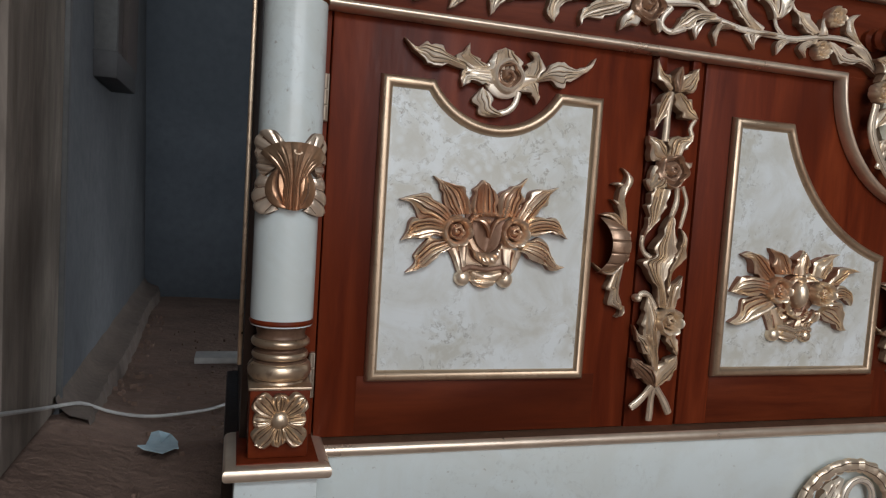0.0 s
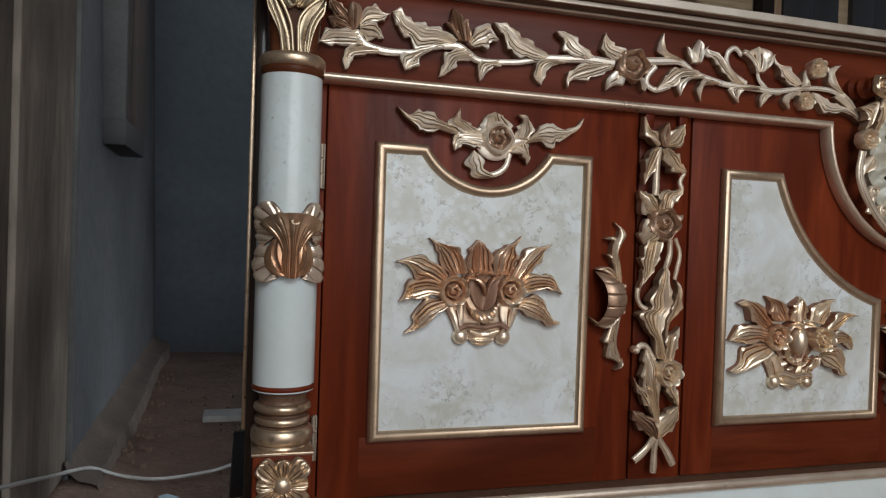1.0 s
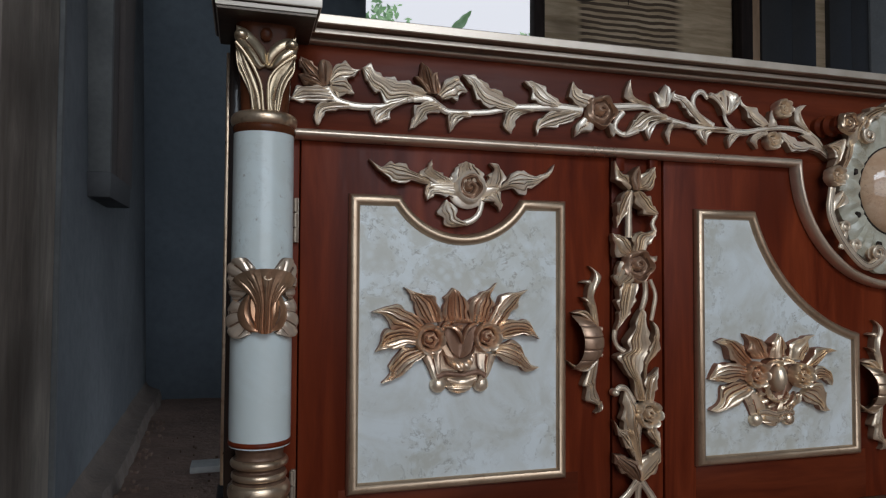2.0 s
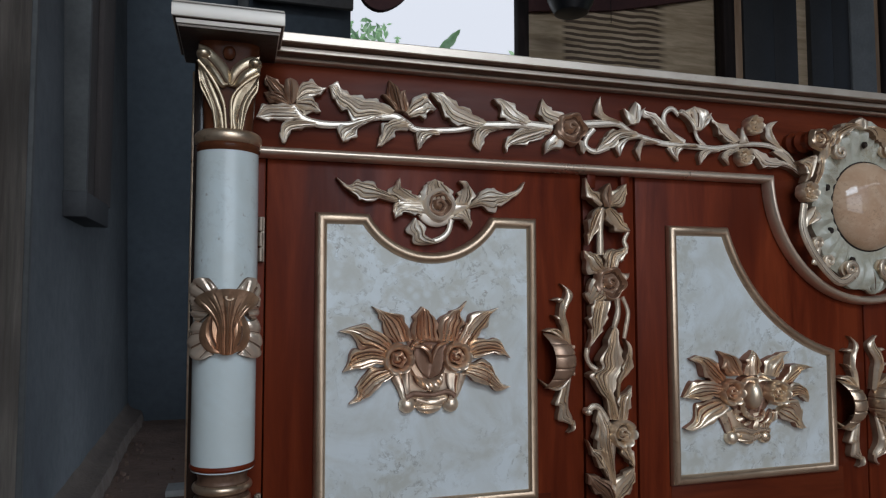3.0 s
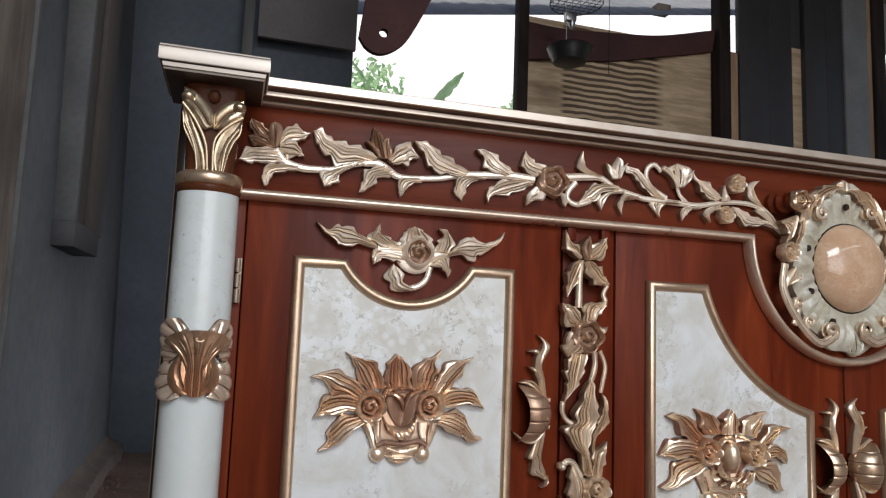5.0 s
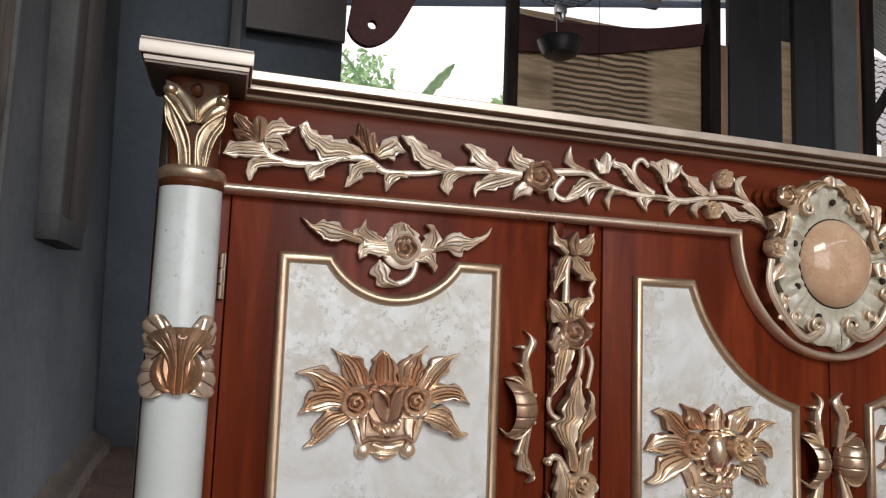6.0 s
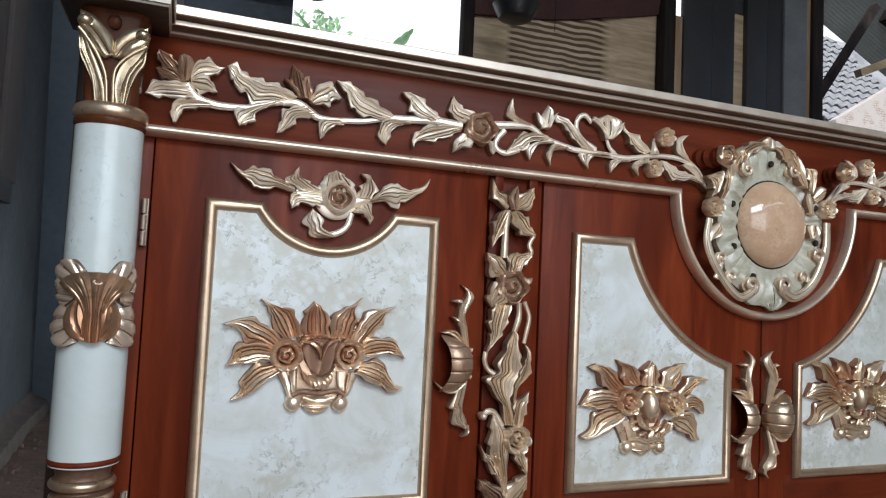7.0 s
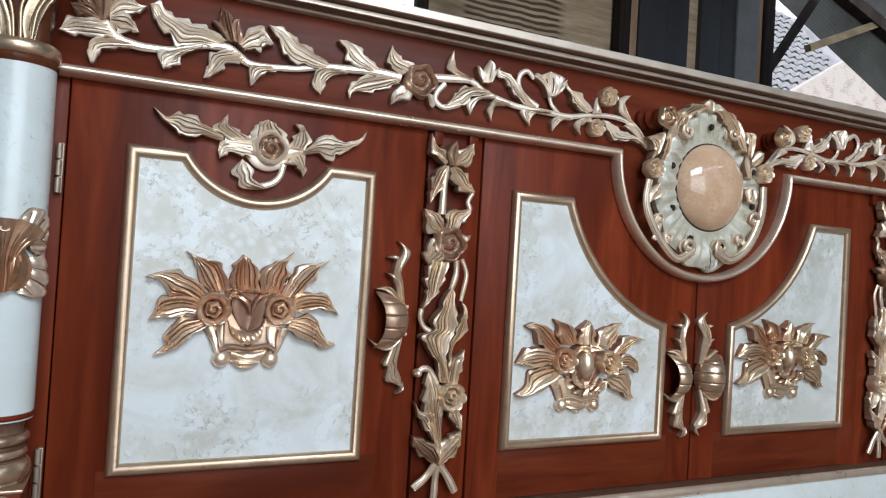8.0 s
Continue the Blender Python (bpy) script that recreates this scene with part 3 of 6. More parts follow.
def mesh_of(shape, name, mirror=False, sharp=38):
    pts = [(-p[0], p[1], p[2]) for p in shape[0]] if mirror else shape[0]
    me = bpy.data.meshes.new(name)
    me.from_pydata([tuple(map(float, p)) for p in pts], [], shape[1])
    if any(slots(shape)):
        me.polygons.foreach_set("material_index", slots(shape))
    b = bmesh.new()
    b.from_mesh(me)
    bmesh.ops.recalc_face_normals(b, faces=b.faces)
    b.to_mesh(me)
    b.free()
    me.shade_smooth()
    me.set_sharp_from_angle(angle=radians(sharp))
    return me


def part(name, shape, material, parent=None, label="", mirror=False, sharp=38):
    me = mesh_of(shape, name, mirror, sharp)
    me.materials.append(material)
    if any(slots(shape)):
        me.materials.append(GLAZE_SHADES.get(material.name, BROWN_GLAZE_SHADE))
    ob = new(name, me)
    ob.parent = parent
    return tagged(ob, label)


def thing(name, label, category, shape=None, material=None, kind="", group="", at=(0, 0, 0)):
    ob = new(name, mesh_of(shape, name) if shape else None)
    if shape:
        ob.data.materials.append(material)
    ob.location = at
    return tagged(ob, label, category, group, kind)


def circle(cx, cz, r, a0, a1, n, rz=None):
    return [(cx + r * math.cos(a), cz + (rz or r) * math.sin(a)) for a in np.radians(np.linspace(a0, a1, n))]


# ---------------------------------------------------------------- carvings
def side_mask(add):
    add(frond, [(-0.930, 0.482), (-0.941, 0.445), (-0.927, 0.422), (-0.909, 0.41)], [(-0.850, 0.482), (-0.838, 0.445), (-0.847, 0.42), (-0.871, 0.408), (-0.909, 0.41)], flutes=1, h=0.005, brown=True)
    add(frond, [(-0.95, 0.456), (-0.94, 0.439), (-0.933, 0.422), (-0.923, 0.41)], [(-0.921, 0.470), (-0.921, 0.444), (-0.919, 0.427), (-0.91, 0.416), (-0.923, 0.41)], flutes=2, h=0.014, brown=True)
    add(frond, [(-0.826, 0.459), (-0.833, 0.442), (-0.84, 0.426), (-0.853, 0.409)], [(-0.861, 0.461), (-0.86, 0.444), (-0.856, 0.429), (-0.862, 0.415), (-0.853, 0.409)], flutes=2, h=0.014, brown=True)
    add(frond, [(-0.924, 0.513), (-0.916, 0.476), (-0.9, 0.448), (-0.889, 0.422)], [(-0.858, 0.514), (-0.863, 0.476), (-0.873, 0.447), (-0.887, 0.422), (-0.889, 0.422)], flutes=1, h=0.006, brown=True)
    add(frond, [(-0.949, 0.509), (-0.962, 0.523), (-0.976, 0.533), (-0.992, 0.538), (-1.012, 0.536), (-1.031, 0.529)], [(-0.963, 0.494), (-0.98, 0.5), (-0.998, 0.504), (-1.005, 0.514), (-1.015, 0.524), (-1.031, 0.529)], flutes=4)
    add(frond, [(-0.947, 0.51), (-0.958, 0.523), (-0.965, 0.537), (-0.969, 0.554), (-0.98, 0.567)], [(-0.919, 0.513), (-0.924, 0.536), (-0.934, 0.551), (-0.953, 0.557), (-0.966, 0.561), (-0.98, 0.567)], flutes=5)
    add(frond, [(-0.915, 0.512), (-0.918, 0.528), (-0.916, 0.546), (-0.908, 0.557), (-0.901, 0.566)], [(-0.875, 0.512), (-0.877, 0.531), (-0.881, 0.548), (-0.89, 0.558), (-0.901, 0.566)], flutes=5)
    add(frond, [(-0.876, 0.512), (-0.875, 0.528), (-0.873, 0.545), (-0.858, 0.557), (-0.841, 0.562), (-0.826, 0.574)], [(-0.843, 0.511), (-0.836, 0.53), (-0.833, 0.541), (-0.838, 0.552), (-0.834, 0.561), (-0.826, 0.574)], flutes=4)
    add(frond, [(-0.843, 0.511), (-0.834, 0.529), (-0.83, 0.54), (-0.81, 0.556), (-0.788, 0.559), (-0.772, 0.563)], [(-0.821, 0.504), (-0.804, 0.521), (-0.793, 0.536), (-0.787, 0.551), (-0.772, 0.563)], flutes=4)
    add(frond, [(-0.826, 0.502), (-0.812, 0.512), (-0.79, 0.515), (-0.77, 0.508), (-0.762, 0.495), (-0.751, 0.481)], [(-0.821, 0.482), (-0.804, 0.486), (-0.784, 0.489), (-0.766, 0.488), (-0.751, 0.481)], flutes=4)
    add(frond, [(-0.823, 0.475), (-0.801, 0.479), (-0.783, 0.471), (-0.775, 0.454), (-0.767, 0.441), (-0.753, 0.436)], [(-0.833, 0.458), (-0.819, 0.451), (-0.8, 0.441), (-0.783, 0.433), (-0.767, 0.43), (-0.753, 0.436)], flutes=4)
    add(frond, [(-0.958, 0.496), (-0.98, 0.503), (-1, 0.503), (-1.014, 0.494), (-1.017, 0.482), (-1.025, 0.467)], [(-0.961, 0.476), (-0.979, 0.476), (-0.996, 0.47), (-1.012, 0.471), (-1.025, 0.467)], flutes=4)
    add(frond, [(-0.956, 0.474), (-0.979, 0.471), (-0.995, 0.459), (-1.005, 0.448), (-1.001, 0.434), (-1.015, 0.419)], [(-0.947, 0.46), (-0.96, 0.45), (-0.973, 0.443), (-0.983, 0.43), (-0.996, 0.424), (-1.015, 0.419)], flutes=4)
    add(frond, [(-0.92, 0.514), (-0.922, 0.523), (-0.923, 0.53)], [(-0.911, 0.514), (-0.913, 0.525), (-0.923, 0.53)], flutes=1, h=0.009)
    add(frond, [(-0.844, 0.511), (-0.84, 0.521), (-0.833, 0.534)], [(-0.833, 0.509), (-0.832, 0.521), (-0.833, 0.534)], flutes=2, h=0.009)
    add(frond, [(-0.922, 0.5), (-0.915, 0.512), (-0.893, 0.517), (-0.875, 0.516), (-0.858, 0.507)], [(-0.917, 0.495), (-0.909, 0.505), (-0.893, 0.51), (-0.876, 0.509), (-0.858, 0.507)], flutes=1, h=0.020, across=7)
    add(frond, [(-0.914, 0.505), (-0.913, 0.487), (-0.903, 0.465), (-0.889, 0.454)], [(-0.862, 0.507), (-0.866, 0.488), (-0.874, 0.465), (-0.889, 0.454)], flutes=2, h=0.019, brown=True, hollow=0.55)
    add(frond, [(-0.916, 0.503), (-0.903, 0.5), (-0.892, 0.489), (-0.887, 0.477)], [(-0.914, 0.507), (-0.9, 0.506), (-0.888, 0.493), (-0.887, 0.477)], flutes=1, h=0.024, tilt=0.12)
    add(frond, [(-0.859, 0.508), (-0.874, 0.501), (-0.881, 0.49), (-0.887, 0.477)], [(-0.861, 0.512), (-0.878, 0.506), (-0.885, 0.493), (-0.887, 0.477)], flutes=1, h=0.024, tilt=0.12)
    add(frond, [(-0.92, 0.476), (-0.91, 0.46), (-0.89, 0.453), (-0.874, 0.459), (-0.865, 0.471)], [(-0.916, 0.459), (-0.909, 0.445), (-0.889, 0.435), (-0.872, 0.443), (-0.865, 0.471)], flutes=1, h=0.022, across=6, tilt=0.30)
    add(frond, [(-0.903, 0.503), (-0.897, 0.506), (-0.89, 0.493)], [(-0.885, 0.507), (-0.886, 0.5), (-0.89, 0.493)], flutes=1, h=0.016, brown=True)
    add(stem, [(-0.928, 0.426), (-0.913, 0.431), (-0.886, 0.428), (-0.861, 0.432), (-0.848, 0.425)], r0=0.0042, r1=0.0042, h=0.006, brown=True)
    add(frond, [(-0.912, 0.423), (-0.912, 0.412), (-0.904, 0.402), (-0.892, 0.398)], [(-0.863, 0.424), (-0.867, 0.411), (-0.876, 0.401), (-0.892, 0.398)], flutes=1, h=0.014, across=3, tilt=0.05)
    add(stem, [(-0.911, 0.422), (-0.888, 0.416), (-0.863, 0.422)], r0=0.0034, r1=0.0034, h=0.006)
    add(ball, (-0.924, 0.413), r=0.0128, h=0.016, brown=True)
    add(ball, (-0.853, 0.412), r=0.0132, h=0.016, brown=True)
    add(eyelet, (-0.939, 0.485), r=0.0246, h=0.026)
    add(eyelet, (-0.844, 0.487), r=0.0240, h=0.026)


def centre_mask(add):
    add(frond, [(-0.353, 0.368), (-0.343, 0.352), (-0.335, 0.335), (-0.331, 0.325)], [(-0.31, 0.379), (-0.304, 0.351), (-0.303, 0.334), (-0.306, 0.321), (-0.331, 0.325)], flutes=2, h=0.009)
    add(frond, [(-0.222, 0.369), (-0.236, 0.35), (-0.244, 0.336), (-0.245, 0.326)], [(-0.276, 0.368), (-0.275, 0.351), (-0.274, 0.333), (-0.268, 0.319), (-0.245, 0.326)], flutes=4, h=0.009)
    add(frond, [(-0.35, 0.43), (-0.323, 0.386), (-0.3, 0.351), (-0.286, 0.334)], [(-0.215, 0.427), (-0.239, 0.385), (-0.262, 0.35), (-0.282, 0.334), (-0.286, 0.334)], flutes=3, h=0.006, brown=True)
    add(frond, [(-0.336, 0.435), (-0.357, 0.46), (-0.373, 0.472), (-0.392, 0.475), (-0.411, 0.47)], [(-0.36, 0.423), (-0.38, 0.435), (-0.389, 0.447), (-0.394, 0.459), (-0.411, 0.47)], flutes=4)
    add(frond, [(-0.332, 0.437), (-0.345, 0.45), (-0.344, 0.466), (-0.352, 0.483)], [(-0.298, 0.439), (-0.304, 0.454), (-0.318, 0.473), (-0.337, 0.478), (-0.352, 0.483)], flutes=4)
    add(frond, [(-0.301, 0.438), (-0.301, 0.457), (-0.291, 0.473), (-0.277, 0.482)], [(-0.258, 0.437), (-0.26, 0.455), (-0.266, 0.47), (-0.277, 0.482)], flutes=4)
    add(frond, [(-0.257, 0.438), (-0.256, 0.456), (-0.24, 0.469), (-0.219, 0.475), (-0.198, 0.478)], [(-0.224, 0.431), (-0.216, 0.444), (-0.208, 0.455), (-0.209, 0.468), (-0.198, 0.478)], flutes=5)
    add(frond, [(-0.222, 0.425), (-0.205, 0.444), (-0.19, 0.453), (-0.168, 0.454), (-0.146, 0.447)], [(-0.205, 0.416), (-0.188, 0.425), (-0.175, 0.434), (-0.169, 0.442), (-0.146, 0.447)], flutes=4)
    add(frond, [(-0.208, 0.416), (-0.184, 0.42), (-0.167, 0.413), (-0.159, 0.398), (-0.158, 0.383)], [(-0.202, 0.391), (-0.187, 0.395), (-0.174, 0.395), (-0.166, 0.388), (-0.158, 0.383)], flutes=4)
    add(frond, [(-0.208, 0.386), (-0.186, 0.389), (-0.177, 0.37), (-0.174, 0.352), (-0.161, 0.336)], [(-0.229, 0.366), (-0.21, 0.353), (-0.192, 0.345), (-0.174, 0.335), (-0.161, 0.336)], flutes=4)
    add(frond, [(-0.352, 0.425), (-0.377, 0.43), (-0.397, 0.433), (-0.414, 0.422), (-0.426, 0.403)], [(-0.351, 0.399), (-0.371, 0.401), (-0.391, 0.396), (-0.407, 0.4), (-0.426, 0.403)], flutes=4)
    add(frond, [(-0.351, 0.397), (-0.379, 0.396), (-0.398, 0.385), (-0.403, 0.364), (-0.424, 0.349)], [(-0.337, 0.381), (-0.352, 0.367), (-0.369, 0.359), (-0.392, 0.348), (-0.411, 0.345), (-0.424, 0.349)], flutes=4)
    add(frond, [(-0.313, 0.425), (-0.303, 0.434), (-0.285, 0.436), (-0.269, 0.422)], [(-0.308, 0.415), (-0.297, 0.425), (-0.28, 0.423), (-0.269, 0.422)], flutes=1, h=0.026)
    add(frond, [(-0.276, 0.439), (-0.262, 0.441), (-0.237, 0.425)], [(-0.271, 0.42), (-0.259, 0.425), (-0.237, 0.425)], flutes=2, h=0.018)
    add(bulb, (-0.282, 0.402), rx=0.0165, rz=0.0265, h=0.030)
    add(frond, [(-0.305, 0.394), (-0.304, 0.379), (-0.286, 0.363), (-0.267, 0.364), (-0.257, 0.375)], [(-0.311, 0.386), (-0.305, 0.367), (-0.286, 0.357), (-0.261, 0.361), (-0.257, 0.375)], flutes=1, h=0.024, across=8)
    add(frond, [(-0.322, 0.374), (-0.318, 0.377), (-0.303, 0.373)], [(-0.32, 0.367), (-0.311, 0.369), (-0.303, 0.373)], flutes=1, h=0.014)
    add(frond, [(-0.317, 0.362), (-0.307, 0.365), (-0.296, 0.36)], [(-0.312, 0.355), (-0.302, 0.358), (-0.296, 0.36)], flutes=1, h=0.014)
    add(frond, [(-0.302, 0.351), (-0.292, 0.356), (-0.282, 0.353)], [(-0.299, 0.345), (-0.289, 0.348), (-0.282, 0.353)], flutes=1, h=0.014)
    add(frond, [(-0.266, 0.35), (-0.254, 0.359), (-0.238, 0.374)], [(-0.26, 0.347), (-0.245, 0.355), (-0.238, 0.374)], flutes=1, h=0.016)
    add(frond, [(-0.251, 0.35), (-0.239, 0.36), (-0.227, 0.372)], [(-0.243, 0.349), (-0.23, 0.358), (-0.227, 0.372)], flutes=1, h=0.016)
    add(stem, [(-0.325, 0.341), (-0.308, 0.342), (-0.286, 0.336), (-0.266, 0.339), (-0.248, 0.337)], r0=0.0048, r1=0.0048, h=0.005)
    add(frond, [(-0.318, 0.338), (-0.313, 0.324), (-0.3, 0.316), (-0.287, 0.314)], [(-0.261, 0.336), (-0.267, 0.323), (-0.277, 0.315), (-0.287, 0.314)], flutes=1, h=0.012, across=3)
    add(stem, [(-0.311, 0.331), (-0.288, 0.325), (-0.267, 0.33)], r0=0.0036, r1=0.0036, h=0.006)
    add(ball, (-0.325, 0.327), r=0.0125, h=0.016, brown=True)
    add(ball, (-0.254, 0.325), r=0.0120, h=0.016, brown=True)
    add(eyelet, (-0.329, 0.409), r=0.0238, h=0.028)
    add(eyelet, (-0.23, 0.404), r=0.0225, h=0.030)


def crest(add):
    add(bulb, (-0.875, 0.727), rx=0.034, rz=0.034, h=0.011)
    add(frond, [(-0.941, 0.739), (-0.965, 0.75), (-0.985, 0.762), (-1.004, 0.762), (-1.018, 0.755), (-1.037, 0.766)], [(-0.94, 0.73), (-0.97, 0.734), (-0.995, 0.729), (-1.004, 0.738), (-1.019, 0.746), (-1.037, 0.766)], flutes=4)
    add(frond, [(-0.931, 0.732), (-0.955, 0.748), (-0.946, 0.757), (-0.936, 0.77)], [(-0.901, 0.739), (-0.922, 0.75), (-0.933, 0.755), (-0.936, 0.77)], flutes=4)
    add(frond, [(-0.901, 0.736), (-0.933, 0.733), (-0.947, 0.726), (-0.944, 0.704)], [(-0.9, 0.71), (-0.924, 0.714), (-0.934, 0.711), (-0.944, 0.704)], flutes=4)
    add(frond, [(-0.938, 0.742), (-0.907, 0.738), (-0.876, 0.731)], [(-0.937, 0.727), (-0.909, 0.717), (-0.875, 0.713), (-0.876, 0.731)], flutes=1, h=0.013)
    add(frond, [(-0.905, 0.735), (-0.898, 0.753), (-0.896, 0.761), (-0.879, 0.77)], [(-0.849, 0.738), (-0.852, 0.751), (-0.865, 0.762), (-0.879, 0.77)], flutes=5)
    add(frond, [(-0.844, 0.732), (-0.839, 0.749), (-0.83, 0.758), (-0.838, 0.769)], [(-0.82, 0.73), (-0.813, 0.745), (-0.82, 0.76), (-0.827, 0.768), (-0.838, 0.769)], flutes=4)
    add(frond, [(-0.85, 0.708), (-0.834, 0.704), (-0.825, 0.698), (-0.82, 0.69)], [(-0.821, 0.729), (-0.818, 0.711), (-0.816, 0.699), (-0.82, 0.69)], flutes=4)
    add(frond, [(-0.821, 0.73), (-0.804, 0.748), (-0.787, 0.761), (-0.775, 0.755), (-0.755, 0.752), (-0.736, 0.759), (-0.724, 0.772)], [(-0.827, 0.723), (-0.8, 0.728), (-0.775, 0.719), (-0.77, 0.73), (-0.751, 0.739), (-0.73, 0.756), (-0.724, 0.772)], flutes=4)
    add(frond, [(-0.864, 0.732), (-0.845, 0.732), (-0.82, 0.73)], [(-0.86, 0.708), (-0.841, 0.715), (-0.819, 0.724), (-0.82, 0.73)], flutes=1, h=0.013)
    add(stem, [(-0.85, 0.706), (-0.855, 0.687), (-0.867, 0.675), (-0.886, 0.669), (-0.901, 0.669)], r0=0.0052, r1=0.0040)
    add(frond, [(-0.873, 0.667), (-0.892, 0.678), (-0.899, 0.696), (-0.912, 0.707)], [(-0.886, 0.664), (-0.907, 0.664), (-0.917, 0.669), (-0.917, 0.679), (-0.925, 0.689), (-0.912, 0.707)], flutes=3)
    add(cup, (-0.872, 0.728), r=0.0270, h=0.024)
    add(rose, (-0.872, 0.728), r=0.0205, h=0.026, turns=2.0)


def pilaster_carving(add):
    add(stem, [(-0.583, 0.733), (-0.585, 0.687), (-0.586, 0.652)], r0=0.0062, r1=0.0062)
    add(frond, [(-0.587, 0.734), (-0.61, 0.747), (-0.614, 0.76), (-0.613, 0.784)], [(-0.58, 0.743), (-0.588, 0.758), (-0.6, 0.763), (-0.613, 0.784)], flutes=3)
    add(frond, [(-0.567, 0.734), (-0.544, 0.738), (-0.536, 0.755), (-0.536, 0.776)], [(-0.569, 0.743), (-0.562, 0.759), (-0.548, 0.769), (-0.536, 0.776)], flutes=4)
    add(frond, [(-0.58, 0.734), (-0.587, 0.752), (-0.582, 0.765), (-0.569, 0.776)], [(-0.567, 0.733), (-0.563, 0.747), (-0.566, 0.763), (-0.569, 0.776)], flutes=2, h=0.022, brown=True)
    add(frond, [(-0.589, 0.734), (-0.606, 0.718), (-0.611, 0.696), (-0.609, 0.668)], [(-0.58, 0.732), (-0.586, 0.703), (-0.596, 0.687), (-0.609, 0.668)], flutes=4)
    add(frond, [(-0.578, 0.73), (-0.574, 0.711), (-0.56, 0.695), (-0.543, 0.691), (-0.528, 0.694)], [(-0.565, 0.735), (-0.546, 0.725), (-0.539, 0.709), (-0.528, 0.694)], flutes=4)
    add(stem, [(-0.53, 0.693), (-0.538, 0.677), (-0.535, 0.664), (-0.548, 0.642)], r0=0.0042, r1=0.0048)
    add(frond, [(-0.585, 0.614), (-0.612, 0.622), (-0.616, 0.638), (-0.617, 0.659)], [(-0.578, 0.627), (-0.592, 0.654), (-0.604, 0.656), (-0.617, 0.659)], flutes=4)
    add(frond, [(-0.578, 0.62), (-0.577, 0.652), (-0.568, 0.663), (-0.553, 0.661), (-0.535, 0.667)], [(-0.562, 0.624), (-0.545, 0.644), (-0.536, 0.654), (-0.535, 0.667)], flutes=4)
    add(frond, [(-0.592, 0.617), (-0.608, 0.6), (-0.613, 0.581), (-0.606, 0.568)], [(-0.581, 0.595), (-0.583, 0.576), (-0.606, 0.568)], flutes=4)
    add(frond, [(-0.553, 0.624), (-0.541, 0.62), (-0.53, 0.621)], [(-0.547, 0.605), (-0.536, 0.612), (-0.53, 0.621)], flutes=1)
    add(rose, (-0.572, 0.604), r=0.0295, h=0.032)
    add(frond, [(-0.602, 0.575), (-0.609, 0.544), (-0.605, 0.519), (-0.613, 0.492)], [(-0.568, 0.573), (-0.576, 0.544), (-0.587, 0.519), (-0.613, 0.492)], flutes=5)
    add(stem, [(-0.554, 0.577), (-0.553, 0.554), (-0.561, 0.526)], r0=0.0056, r1=0.0050)
    add(stem, [(-0.543, 0.58), (-0.533, 0.555), (-0.537, 0.529), (-0.541, 0.509)], r0=0.0040, r1=0.0040)
    add(stem, [(-0.612, 0.494), (-0.613, 0.479), (-0.606, 0.465), (-0.594, 0.457)], r0=0.0044, r1=0.0044)
    add(frond, [(-0.573, 0.374), (-0.582, 0.408), (-0.605, 0.436), (-0.61, 0.451), (-0.594, 0.459), (-0.591, 0.479), (-0.58, 0.497), (-0.571, 0.519), (-0.562, 0.53)], [(-0.551, 0.373), (-0.561, 0.414), (-0.556, 0.438), (-0.543, 0.463), (-0.548, 0.485), (-0.552, 0.501), (-0.554, 0.523), (-0.562, 0.53)], flutes=6)
    add(frond, [(-0.559, 0.398), (-0.558, 0.438), (-0.546, 0.469), (-0.537, 0.488), (-0.541, 0.508)], [(-0.554, 0.404), (-0.551, 0.435), (-0.53, 0.456), (-0.529, 0.476), (-0.531, 0.498), (-0.541, 0.508)], flutes=4)
    add(frond, [(-0.559, 0.368), (-0.558, 0.412), (-0.543, 0.416), (-0.529, 0.428)], [(-0.541, 0.367), (-0.534, 0.398), (-0.531, 0.413), (-0.529, 0.428)], flutes=4)
    add(stem, [(-0.576, 0.371), (-0.59, 0.392), (-0.603, 0.396), (-0.612, 0.389)], r0=0.0048, r1=0.0052)
    add(ball, (-0.612, 0.388), r=0.0068, h=0.016)
    add(frond, [(-0.573, 0.265), (-0.599, 0.328), (-0.599, 0.359), (-0.598, 0.379), (-0.595, 0.39)], [(-0.563, 0.265), (-0.57, 0.333), (-0.567, 0.358), (-0.581, 0.38), (-0.595, 0.39)], flutes=4)
    add(frond, [(-0.579, 0.278), (-0.603, 0.31), (-0.616, 0.342)], [(-0.573, 0.293), (-0.586, 0.327), (-0.603, 0.326), (-0.616, 0.342)], flutes=4)
    add(stem, [(-0.569, 0.336), (-0.571, 0.296), (-0.569, 0.252)], r0=0.0076, r1=0.0062)
    add(frond, [(-0.556, 0.325), (-0.546, 0.307), (-0.529, 0.29)], [(-0.532, 0.331), (-0.527, 0.307), (-0.529, 0.29)], flutes=3)
    add(frond, [(-0.573, 0.236), (-0.608, 0.261), (-0.615, 0.285)], [(-0.566, 0.238), (-0.573, 0.265), (-0.593, 0.279), (-0.615, 0.285)], flutes=4, brown=True)
    add(frond, [(-0.572, 0.24), (-0.568, 0.268), (-0.548, 0.282), (-0.528, 0.292)], [(-0.563, 0.237), (-0.539, 0.254), (-0.53, 0.275), (-0.528, 0.292)], flutes=4)
    add(stem, [(-0.571, 0.237), (-0.588, 0.217), (-0.609, 0.2)], r0=0.0072, r1=0.0062)
    add(stem, [(-0.568, 0.235), (-0.57, 0.209), (-0.571, 0.177)], r0=0.0064, r1=0.0060)
